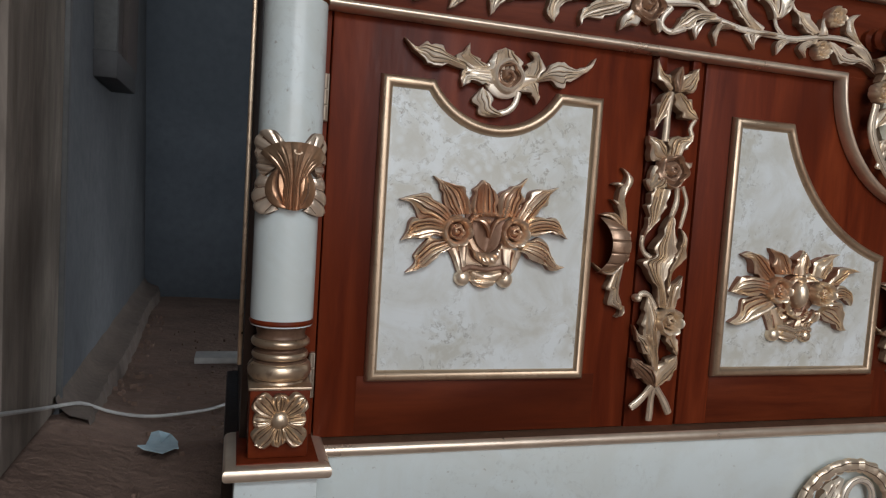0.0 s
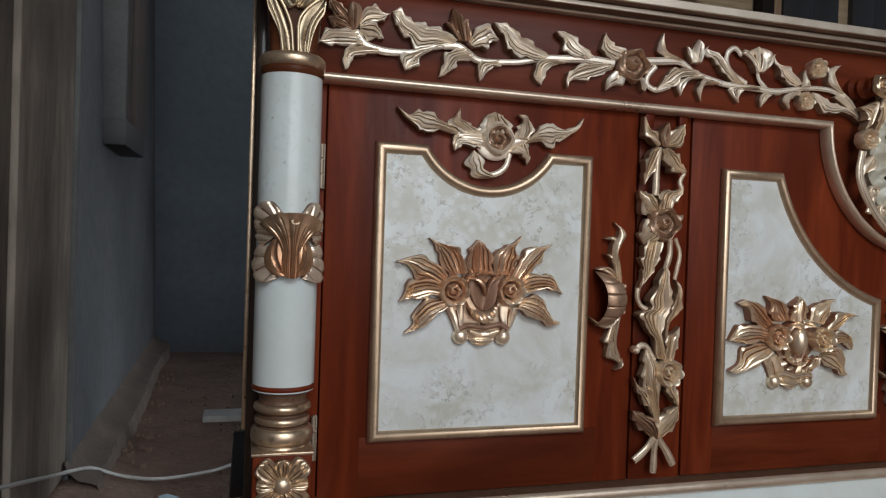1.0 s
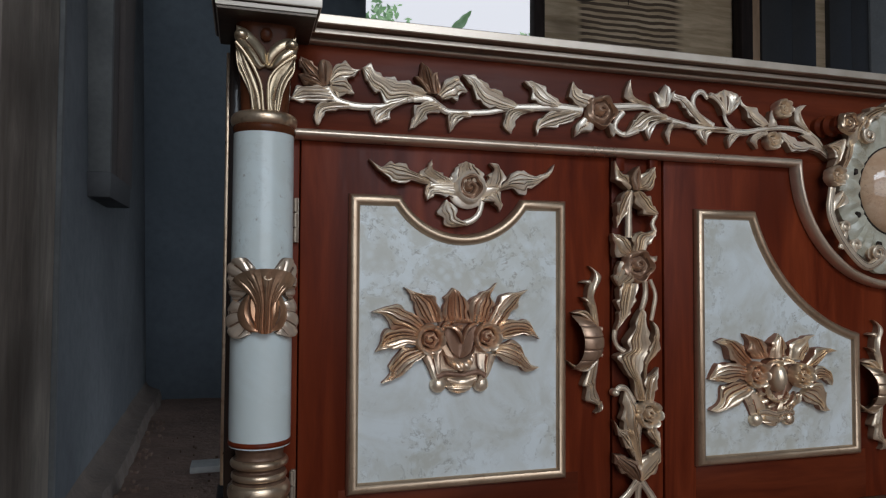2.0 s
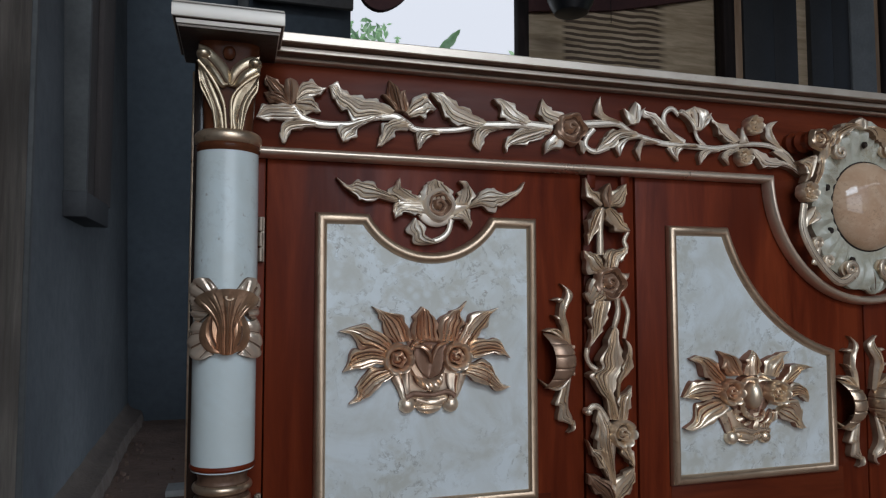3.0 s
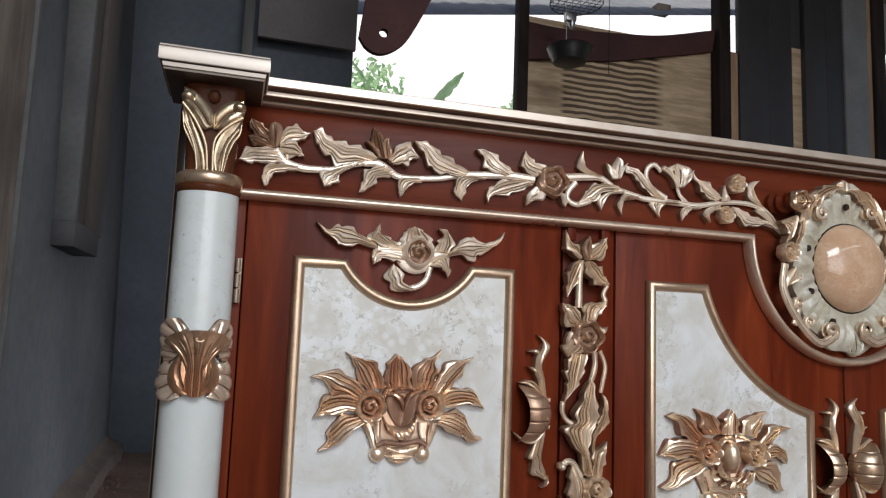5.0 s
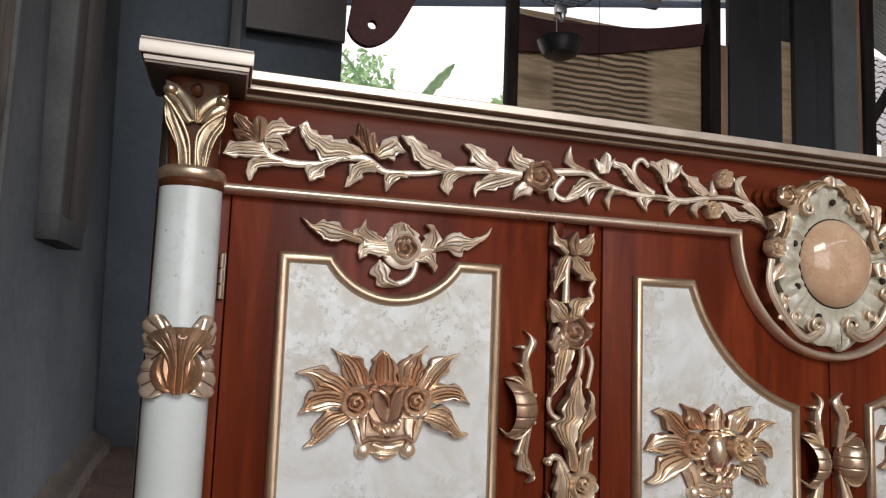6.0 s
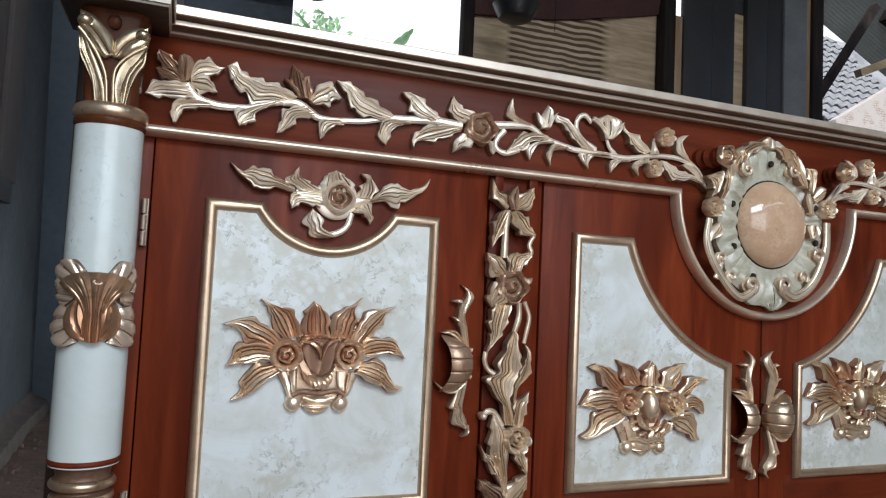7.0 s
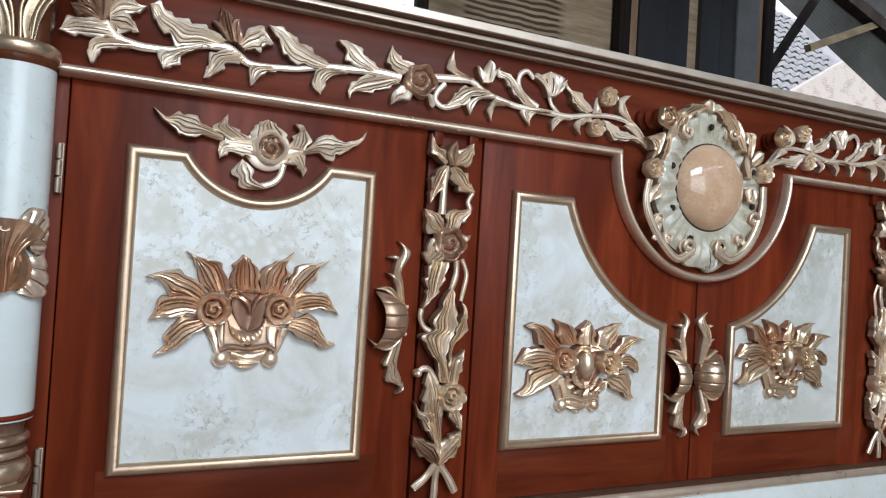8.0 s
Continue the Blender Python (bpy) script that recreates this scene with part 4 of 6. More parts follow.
    add(stem, [(-0.564, 0.237), (-0.547, 0.214), (-0.533, 0.189)], r0=0.0066, r1=0.0066)
    add(eyelet, (-0.552, 0.35), r=0.0240, h=0.030)


def frieze_carving(add):
    add(frond, [(-1.119, 0.874), (-1.137, 0.888), (-1.146, 0.905), (-1.144, 0.915)], [(-1.112, 0.888), (-1.119, 0.903), (-1.132, 0.911), (-1.144, 0.915)], flutes=3, brown=True)
    add(frond, [(-1.109, 0.872), (-1.127, 0.872), (-1.141, 0.878), (-1.147, 0.889)], [(-1.108, 0.874), (-1.12, 0.887), (-1.133, 0.892), (-1.147, 0.889)], flutes=3, brown=True)
    add(frond, [(-1.111, 0.872), (-1.117, 0.891), (-1.116, 0.908), (-1.109, 0.914)], [(-1.101, 0.876), (-1.095, 0.896), (-1.099, 0.91), (-1.109, 0.914)], flutes=2, h=0.021, brown=True)
    add(frond, [(-1.099, 0.888), (-1.091, 0.907), (-1.077, 0.913), (-1.065, 0.905), (-1.053, 0.903)], [(-1.099, 0.877), (-1.084, 0.886), (-1.067, 0.888), (-1.058, 0.898), (-1.053, 0.903)], flutes=3)
    add(frond, [(-1.099, 0.88), (-1.078, 0.887), (-1.07, 0.88), (-1.061, 0.865)], [(-1.098, 0.869), (-1.085, 0.861), (-1.073, 0.864), (-1.061, 0.865)], flutes=3)
    add(frond, [(-1.104, 0.874), (-1.127, 0.871), (-1.146, 0.871), (-1.158, 0.85)], [(-1.09, 0.849), (-1.112, 0.849), (-1.134, 0.847), (-1.158, 0.85)], flutes=4)
    add(frond, [(-1.07, 0.849), (-1.098, 0.849), (-1.119, 0.842), (-1.123, 0.827), (-1.119, 0.814)], [(-1.07, 0.842), (-1.094, 0.837), (-1.108, 0.83), (-1.113, 0.815), (-1.119, 0.814)], flutes=3)
    add(stem, [(-1.105, 0.872), (-1.09, 0.854), (-1.065, 0.847), (-1.039, 0.847), (-1.013, 0.85), (-0.987, 0.86), (-0.964, 0.866)], r0=0.0062, r1=0.0050)
    add(frond, [(-0.946, 0.875), (-0.97, 0.888), (-0.991, 0.892), (-1.012, 0.896), (-1.029, 0.902), (-1.036, 0.914), (-1.05, 0.906)], [(-0.958, 0.863), (-0.987, 0.862), (-1.01, 0.854), (-1.022, 0.868), (-1.037, 0.878), (-1.046, 0.894), (-1.05, 0.906)], flutes=5)
    add(frond, [(-0.976, 0.864), (-1.01, 0.851), (-1.032, 0.845), (-1.036, 0.836), (-1.028, 0.82)], [(-0.978, 0.858), (-0.998, 0.848), (-1.007, 0.836), (-1.006, 0.829), (-1.028, 0.82)], flutes=4)
    add(frond, [(-0.942, 0.874), (-0.957, 0.889), (-0.967, 0.9), (-0.955, 0.899)], [(-0.939, 0.876), (-0.945, 0.887), (-0.955, 0.899)], flutes=2, h=0.018, brown=True)
    add(frond, [(-0.934, 0.874), (-0.945, 0.891), (-0.94, 0.906), (-0.929, 0.909)], [(-0.924, 0.877), (-0.923, 0.89), (-0.929, 0.909)], flutes=2, h=0.018, brown=True)
    add(frond, [(-0.945, 0.874), (-0.958, 0.901), (-0.956, 0.923)], [(-0.933, 0.875), (-0.942, 0.909), (-0.956, 0.923)], flutes=3, h=0.021, brown=True)
    add(frond, [(-0.929, 0.874), (-0.917, 0.894), (-0.895, 0.909), (-0.891, 0.9), (-0.877, 0.883)], [(-0.918, 0.867), (-0.897, 0.868), (-0.895, 0.873), (-0.877, 0.883)], flutes=3)
    add(frond, [(-0.937, 0.864), (-0.965, 0.852), (-0.97, 0.833), (-0.974, 0.816)], [(-0.911, 0.848), (-0.938, 0.844), (-0.948, 0.834), (-0.961, 0.821), (-0.974, 0.816)], flutes=4)
    add(stem, [(-0.967, 0.865), (-0.944, 0.866), (-0.924, 0.855), (-0.908, 0.848), (-0.871, 0.849)], r0=0.0066, r1=0.0048)
    add(frond, [(-0.88, 0.849), (-0.907, 0.844), (-0.912, 0.833), (-0.907, 0.815)], [(-0.871, 0.842), (-0.889, 0.837), (-0.9, 0.822), (-0.907, 0.815)], flutes=3)
    add(stem, [(-0.874, 0.849), (-0.839, 0.853), (-0.798, 0.863), (-0.758, 0.866), (-0.721, 0.869), (-0.673, 0.867)], r0=0.0046, r1=0.0072)
    add(frond, [(-0.791, 0.868), (-0.814, 0.88), (-0.828, 0.89), (-0.844, 0.896), (-0.863, 0.91), (-0.887, 0.909)], [(-0.801, 0.858), (-0.829, 0.859), (-0.853, 0.863), (-0.866, 0.878), (-0.873, 0.892), (-0.887, 0.909)], flutes=4)
    add(frond, [(-0.765, 0.86), (-0.807, 0.857), (-0.818, 0.842), (-0.814, 0.828), (-0.802, 0.819)], [(-0.761, 0.858), (-0.784, 0.852), (-0.795, 0.836), (-0.802, 0.819)], flutes=4)
    add(frond, [(-0.704, 0.873), (-0.728, 0.889), (-0.742, 0.902), (-0.763, 0.909), (-0.78, 0.907)], [(-0.728, 0.867), (-0.758, 0.873), (-0.766, 0.882), (-0.767, 0.894), (-0.78, 0.907)], flutes=4)
    add(frond, [(-0.694, 0.865), (-0.734, 0.858), (-0.751, 0.848), (-0.76, 0.832), (-0.757, 0.819)], [(-0.673, 0.858), (-0.706, 0.841), (-0.726, 0.835), (-0.75, 0.831), (-0.757, 0.819)], flutes=4)
    add(frond, [(-0.67, 0.871), (-0.694, 0.88), (-0.697, 0.896), (-0.692, 0.914)], [(-0.649, 0.893), (-0.666, 0.897), (-0.679, 0.902), (-0.692, 0.914)], flutes=3)
    add(frond, [(-0.673, 0.854), (-0.687, 0.838), (-0.688, 0.82)], [(-0.651, 0.842), (-0.657, 0.831), (-0.671, 0.83), (-0.688, 0.82)], flutes=2)
    add(frond, [(-0.627, 0.847), (-0.622, 0.831), (-0.615, 0.825)], [(-0.612, 0.845), (-0.609, 0.832), (-0.615, 0.825)], flutes=1)
    add(stem, [(-0.593, 0.87), (-0.607, 0.853), (-0.608, 0.839), (-0.591, 0.831), (-0.565, 0.84)], r0=0.0046, r1=0.0050)
    add(rose, (-0.64, 0.867), r=0.0290, h=0.030)
    add(stem, [(-0.617, 0.876), (-0.573, 0.881), (-0.544, 0.882), (-0.517, 0.867), (-0.487, 0.859), (-0.456, 0.853)], r0=0.0066, r1=0.0050)
    add(stem, [(-0.456, 0.853), (-0.421, 0.852), (-0.377, 0.851), (-0.341, 0.851), (-0.295, 0.86), (-0.253, 0.864), (-0.214, 0.861), (-0.19, 0.848), (-0.158, 0.816)], r0=0.0050, r1=0.0048)
    add(frond, [(-0.566, 0.885), (-0.587, 0.892), (-0.591, 0.909), (-0.583, 0.926)], [(-0.544, 0.884), (-0.57, 0.894), (-0.579, 0.907), (-0.583, 0.926)], flutes=3)
    add(frond, [(-0.514, 0.871), (-0.55, 0.871), (-0.57, 0.863), (-0.579, 0.848), (-0.593, 0.83)], [(-0.508, 0.862), (-0.539, 0.857), (-0.557, 0.837), (-0.568, 0.838), (-0.593, 0.83)], flutes=4)
    add(frond, [(-0.5, 0.864), (-0.535, 0.856), (-0.553, 0.841), (-0.545, 0.824)], [(-0.5, 0.858), (-0.528, 0.853), (-0.54, 0.84), (-0.545, 0.824)], flutes=2)
    add(frond, [(-0.471, 0.856), (-0.501, 0.856), (-0.513, 0.839), (-0.503, 0.819)], [(-0.469, 0.851), (-0.494, 0.847), (-0.501, 0.836), (-0.503, 0.819)], flutes=3)
    add(frond, [(-0.393, 0.854), (-0.44, 0.848), (-0.44, 0.837), (-0.427, 0.822)], [(-0.383, 0.85), (-0.416, 0.846), (-0.425, 0.835), (-0.427, 0.822)], flutes=3)
    add(frond, [(-0.343, 0.851), (-0.368, 0.847), (-0.383, 0.835), (-0.379, 0.819)], [(-0.339, 0.844), (-0.364, 0.839), (-0.372, 0.83), (-0.379, 0.819)], flutes=3)
    add(frond, [(-0.297, 0.855), (-0.323, 0.847), (-0.334, 0.836), (-0.32, 0.82)], [(-0.297, 0.847), (-0.317, 0.839), (-0.323, 0.831), (-0.32, 0.82)], flutes=3)
    add(frond, [(-0.525, 0.882), (-0.533, 0.895), (-0.537, 0.909)], [(-0.514, 0.884), (-0.52, 0.9), (-0.537, 0.909)], flutes=1)
    add(frond, [(-0.516, 0.884), (-0.508, 0.902), (-0.491, 0.915)], [(-0.506, 0.884), (-0.5, 0.901), (-0.491, 0.915)], flutes=1)
    add(frond, [(-0.521, 0.883), (-0.523, 0.906), (-0.514, 0.923)], [(-0.508, 0.885), (-0.503, 0.912), (-0.514, 0.923)], flutes=2, h=0.019)
    add(frond, [(-0.417, 0.855), (-0.44, 0.873), (-0.456, 0.892), (-0.471, 0.905), (-0.496, 0.91)], [(-0.442, 0.859), (-0.467, 0.876), (-0.479, 0.893), (-0.496, 0.9), (-0.496, 0.91)], flutes=3)
    add(stem, [(-0.411, 0.858), (-0.44, 0.875), (-0.452, 0.893), (-0.449, 0.91), (-0.435, 0.918), (-0.421, 0.907)], r0=0.0050, r1=0.0042)
    add(frond, [(-0.394, 0.878), (-0.405, 0.898), (-0.424, 0.909)], [(-0.383, 0.882), (-0.392, 0.899), (-0.416, 0.917), (-0.424, 0.909)], flutes=2)
    add(frond, [(-0.385, 0.881), (-0.376, 0.9), (-0.352, 0.916)], [(-0.377, 0.88), (-0.36, 0.899), (-0.352, 0.916)], flutes=2)
    add(frond, [(-0.392, 0.88), (-0.408, 0.911), (-0.393, 0.923)], [(-0.379, 0.881), (-0.363, 0.915), (-0.393, 0.923)], flutes=3, h=0.019)
    add(stem, [(-0.387, 0.88), (-0.38, 0.865), (-0.361, 0.85)], r0=0.0042, r1=0.0036)
    add(frond, [(-0.291, 0.869), (-0.311, 0.883), (-0.323, 0.895), (-0.344, 0.9), (-0.356, 0.914)], [(-0.308, 0.861), (-0.336, 0.872), (-0.345, 0.889), (-0.353, 0.899), (-0.356, 0.914)], flutes=3)
    add(frond, [(-0.295, 0.862), (-0.293, 0.879), (-0.288, 0.893)], [(-0.272, 0.866), (-0.279, 0.879), (-0.288, 0.893)], flutes=2)
    add(frond, [(-0.199, 0.857), (-0.235, 0.874), (-0.236, 0.893), (-0.221, 0.907), (-0.206, 0.91)], [(-0.192, 0.851), (-0.215, 0.872), (-0.222, 0.893), (-0.206, 0.91)], flutes=3)
    add(frond, [(-0.153, 0.812), (-0.192, 0.835), (-0.222, 0.841), (-0.252, 0.852), (-0.272, 0.854)], [(-0.156, 0.806), (-0.192, 0.823), (-0.235, 0.82), (-0.252, 0.828), (-0.272, 0.854)], flutes=4)
    add(frond, [(-0.199, 0.86), (-0.184, 0.847), (-0.151, 0.807)], [(-0.219, 0.851), (-0.188, 0.835), (-0.151, 0.807)], flutes=2)
    add(eyelet, (-0.262, 0.898), r=0.0182, h=0.024)
    add(eyelet, (-0.285, 0.837), r=0.0165, h=0.022)



def medallion_gold(add):
    add(frond, [(-0.144, 0.779), (-0.132, 0.813), (-0.13, 0.839), (-0.125, 0.87)], [(-0.135, 0.788), (-0.115, 0.819), (-0.109, 0.846), (-0.125, 0.87)], flutes=3, h=0.018)
    add(frond, [(-0.124, 0.828), (-0.129, 0.858), (-0.115, 0.88), (-0.088, 0.896)], [(-0.105, 0.845), (-0.1, 0.862), (-0.091, 0.876), (-0.088, 0.896)], flutes=3, h=0.022)
    add(frond, [(-0.098, 0.864), (-0.099, 0.885), (-0.07, 0.905), (-0.032, 0.906)], [(-0.081, 0.868), (-0.072, 0.88), (-0.053, 0.888), (-0.032, 0.906)], flutes=3, h=0.024)
    add(frond, [(0.086, 0.828), (0.076, 0.856), (0.069, 0.877), (0.056, 0.893)], [(0.064, 0.833), (0.049, 0.853), (0.041, 0.87), (0.056, 0.893)], flutes=3, h=0.018)
    add(frond, [(0.056, 0.86), (0.044, 0.886), (0.03, 0.899), (0.011, 0.903)], [(0.036, 0.864), (0.023, 0.879), (0.013, 0.89), (0.011, 0.903)], flutes=3, h=0.022)
    add(frond, [(0.029, 0.882), (0.014, 0.9), (0, 0.905), (-0.015, 0.905)], [(0.014, 0.881), (0.003, 0.892), (-0.005, 0.897), (-0.015, 0.905)], flutes=3, h=0.024)
    add(frond, [(0.102, 0.776), (0.096, 0.802), (0.087, 0.827)], [(0.09, 0.781), (0.082, 0.804), (0.087, 0.827)], flutes=2, h=0.014)
    add(frond, [(-0.039, 0.902), (-0.043, 0.911), (-0.029, 0.921)], [(-0.006, 0.899), (-0.004, 0.915), (-0.029, 0.921)], flutes=2, h=0.02)
    add(frond, [(-0.165, 0.789), (-0.161, 0.814), (-0.174, 0.829)], [(-0.139, 0.805), (-0.133, 0.84), (-0.174, 0.829)], flutes=4)
    add(frond, [(0.083, 0.824), (0.077, 0.853), (0.08, 0.871)], [(0.099, 0.82), (0.104, 0.85), (0.1, 0.869), (0.08, 0.871)], flutes=3)
    add(frond, [(0.094, 0.813), (0.109, 0.835), (0.131, 0.831)], [(0.101, 0.8), (0.127, 0.813), (0.131, 0.831)], flutes=2)
    add(frond, [(-0.167, 0.704), (-0.165, 0.726), (-0.141, 0.745)], [(-0.154, 0.712), (-0.13, 0.724), (-0.141, 0.745)], flutes=2)
    add(frond, [(0.092, 0.729), (0.088, 0.753), (0.099, 0.758)], [(0.105, 0.73), (0.112, 0.751), (0.099, 0.758)], flutes=2)
    add(stem, [(-0.164, 0.749), (-0.168, 0.7), (-0.137, 0.646), (-0.088, 0.604), (-0.049, 0.621)], 0.0077, 0.0088)
    add(stem, [(0.137, 0.764), (0.132, 0.704), (0.099, 0.639), (0.051, 0.609), (0.014, 0.623)], 0.0083, 0.0105)
    add(stem, [(-0.145, 0.637), (-0.132, 0.664), (-0.137, 0.678)], 0.0057, 0.0057)
    add(stem, [(-0.097, 0.609), (-0.115, 0.627), (-0.11, 0.644)], 0.0057, 0.0057)
    add(stem, [(0.122, 0.659), (0.124, 0.677), (0.109, 0.693)], 0.0066, 0.0066)
    add(stem, [(0.081, 0.624), (0.093, 0.641), (0.072, 0.653)], 0.0059, 0.0059)
    add(volute, (-0.076, 0.852), 0.0150, h=0.012, start=2.0, hand=1)
    add(volute, (0.043, 0.863), 0.0155, h=0.012, start=1.1, hand=-1)
    add(volute, (-0.134, 0.677), 0.0115, h=0.012, start=4.0, hand=-1)
    add(volute, (-0.11, 0.643), 0.0120, h=0.012, start=4.4, hand=-1)
    add(volute, (-0.062, 0.628), 0.0165, h=0.012, start=5.0, hand=1)
    add(volute, (0.025, 0.632), 0.0170, h=0.012, start=4.4, hand=-1)
    add(volute, (0.072, 0.65), 0.0125, h=0.012, start=5.4, hand=1)
    add(volute, (0.11, 0.694), 0.0155, h=0.012, start=5.6, hand=1)
    add(eyelet, (-0.156, 0.771), 0.0195, h=0.024)
    add(eyelet, (0.133, 0.791), 0.0200, h=0.024)


def handle_leaves(add):
    add(frond, [(-0.008, 0.025), (-0.015, 0.055), (-0.02, 0.066), (-0.018, 0.092), (-0.008, 0.106), (-0.005, 0.118), (-0.014, 0.129)], [(0.004, 0.025), (-0.001, 0.059), (-0.005, 0.08), (0.008, 0.103), (0.009, 0.113), (0, 0.121), (-0.014, 0.129)], flutes=3)
    add(frond, [(-0.015, 0.072), (-0.021, 0.075), (-0.031, 0.076)], [(-0.015, 0.063), (-0.021, 0.068), (-0.031, 0.076)], flutes=1)
    add(frond, [(-0.018, 0.096), (-0.021, 0.099), (-0.031, 0.101)], [(-0.012, 0.104), (-0.021, 0.105), (-0.031, 0.101)], flutes=1)
    add(frond, [(-0.01, -0.025), (-0.023, -0.057), (-0.029, -0.072), (-0.021, -0.076), (-0.023, -0.097), (-0.011, -0.102), (0.004, -0.108)], [(0.004, -0.021), (-0.002, -0.051), (-0.004, -0.075), (0.006, -0.096), (0.004, -0.108)], flutes=3)
    add(frond, [(0.003, -0.105), (0.002, -0.113), (-0.004, -0.12)], [(0.008, -0.1), (0.008, -0.112), (-0.004, -0.12)], flutes=1)
    add(frond, [(-0.008, 0.037), (-0.027, 0.054), (-0.047, 0.05)], [(-0.011, 0.031), (-0.03, 0.045), (-0.047, 0.05)], flutes=2, h=0.022)
    add(frond, [(-0.008, -0.028), (-0.024, -0.037), (-0.039, -0.039), (-0.057, -0.029)], [(-0.003, -0.033), (-0.021, -0.047), (-0.039, -0.046), (-0.057, -0.029)], flutes=2, h=0.022)


def capital_relief(add):
    add(frond, [(-0.006, 0.8146), (-0.008, 0.836), (-0.018, 0.864), (-0.033, 0.890), (-0.046, 0.9052)], [(-0.020, 0.8146), (-0.024, 0.838), (-0.034, 0.858), (-0.042, 0.874), (-0.046, 0.9052)], flutes=2, h=0.007, hollow=0.45)
    add(frond, [(0.008, 0.8146), (0.004, 0.838), (0.012, 0.866), (0.026, 0.882), (0.045, 0.8935)], [(0.021, 0.8146), (0.026, 0.838), (0.034, 0.858), (0.043, 0.872), (0.045, 0.8935)], flutes=2, h=0.007, hollow=0.45)
    for pts, r in (([(-0.0455, 0.9050), (-0.034, 0.8935), (-0.018, 0.872), (-0.007, 0.848), (-0.003, 0.8146)], 0.0026), ([(-0.0400, 0.8790), (-0.031, 0.862), (-0.023, 0.843), (-0.018, 0.8146)], 0.0020), ([(0.0450, 0.8930), (0.026, 0.8810), (0.010, 0.866), (0.004, 0.850), (0.005, 0.8146)], 0.0026), ([(0.0400, 0.8760), (0.029, 0.861), (0.022, 0.845), (0.018, 0.8146)], 0.0020)):
        add(stem, pts, r, r * 0.8, h=0.004)
    add(frond, [(0.0, 0.876), (-0.012, 0.872), (-0.029, 0.892), (-0.044, 0.9080), (-0.045, 0.9288)], [(0.0015, 0.879), (0.0, 0.898), (-0.013, 0.912), (-0.029, 0.9245), (-0.045, 0.9288)], flutes=2, h=0.011, tilt=-0.2)
    add(frond, [(0.0015, 0.876), (0.002, 0.895), (0.014, 0.910), (0.028, 0.917), (0.045, 0.9185)], [(0.003, 0.873), (0.014, 0.874), (0.030, 0.886), (0.046, 0.897), (0.045, 0.9185)], flutes=2, h=0.011, tilt=0.2)
    add(bulb, (-0.0375, 0.9150), rx=0.0105, rz=0.0078, h=0.017)
    add(bulb, (0.0385, 0.9070), rx=0.0105, rz=0.0078, h=0.017)
    add(ball, (0.0005, 0.8765), r=0.0026, h=0.012)


def collar_relief(add):
    # fluted swelling behind the flaring leaf
    add(frond, [(-0.001, 0.5000), (-0.0200, 0.5040), (-0.0315, 0.5200), (-0.0290, 0.5390), (-0.0130, 0.5620)], [(0.002, 0.5000), (-0.002, 0.5200), (-0.0060, 0.5400), (-0.0130, 0.5620)], flutes=2, h=0.0125, brown=True)
    add(frond, [(-0.001, 0.5000), (0.003, 0.5200), (0.0060, 0.5400), (0.0120, 0.5620)], [(0.003, 0.5000), (0.0215, 0.5050), (0.0300, 0.5220), (0.0260, 0.5410), (0.0120, 0.5620)], flutes=2, h=0.0125, brown=True)
    # ruffled lobes at the four corners
    add(frond, [(-0.0460, 0.5600), (-0.0500, 0.5780), (-0.0470, 0.5930), (-0.0380, 0.6010), (-0.0255, 0.6020), (-0.0120, 0.5885)], [(-0.0200, 0.5640), (-0.0210, 0.5720), (-0.0200, 0.5790), (-0.0180, 0.5840), (-0.0150, 0.5860), (-0.0120, 0.5885)], flutes=1, h=0.0125, across=4, hollow=0.16)
    add(frond, [(-0.0510, 0.5700), (-0.0500, 0.5580), (-0.0450, 0.5470), (-0.0380, 0.5420)], [(-0.0260, 0.5680), (-0.0230, 0.5610), (-0.0220, 0.5530), (-0.0380, 0.5420)], flutes=1, h=0.0110, across=3, hollow=0.16)
    add(frond, [(-0.0430, 0.5440), (-0.0500, 0.5300), (-0.0515, 0.5150), (-0.0460, 0.5000), (-0.0330, 0.4915), (-0.0160, 0.4990)], [(-0.0260, 0.5400), (-0.0270, 0.5260), (-0.0250, 0.5160), (-0.0220, 0.5080), (-0.0190, 0.5030), (-0.0160, 0.4990)], flutes=1, h=0.0125, across=4, hollow=0.16)
    add(frond, [(0.0120, 0.5875), (0.0240, 0.6020), (0.0370, 0.6020), (0.0455, 0.5930), (0.0485, 0.5780), (0.0450, 0.5600)], [(0.0120, 0.5875), (0.0150, 0.5850), (0.0180, 0.5830), (0.0210, 0.5780), (0.0220, 0.5720), (0.0450, 0.5600)], flutes=1, h=0.0125, across=4, hollow=0.16)
    add(frond, [(0.0500, 0.5720), (0.0500, 0.5600), (0.0450, 0.5480), (0.0330, 0.5450)], [(0.0240, 0.5680), (0.0230, 0.5600), (0.0240, 0.5520), (0.0330, 0.5450)], flutes=1, h=0.0110, across=3, hollow=0.16)
    add(frond, [(0.0440, 0.5460), (0.0500, 0.5300), (0.0510, 0.5120), (0.0470, 0.4960), (0.0330, 0.4920), (0.0130, 0.4990)], [(0.0260, 0.5420), (0.0270, 0.5280), (0.0250, 0.5170), (0.0220, 0.5080), (0.0180, 0.5030), (0.0130, 0.4990)], flutes=1, h=0.0125, across=4, hollow=0.16)


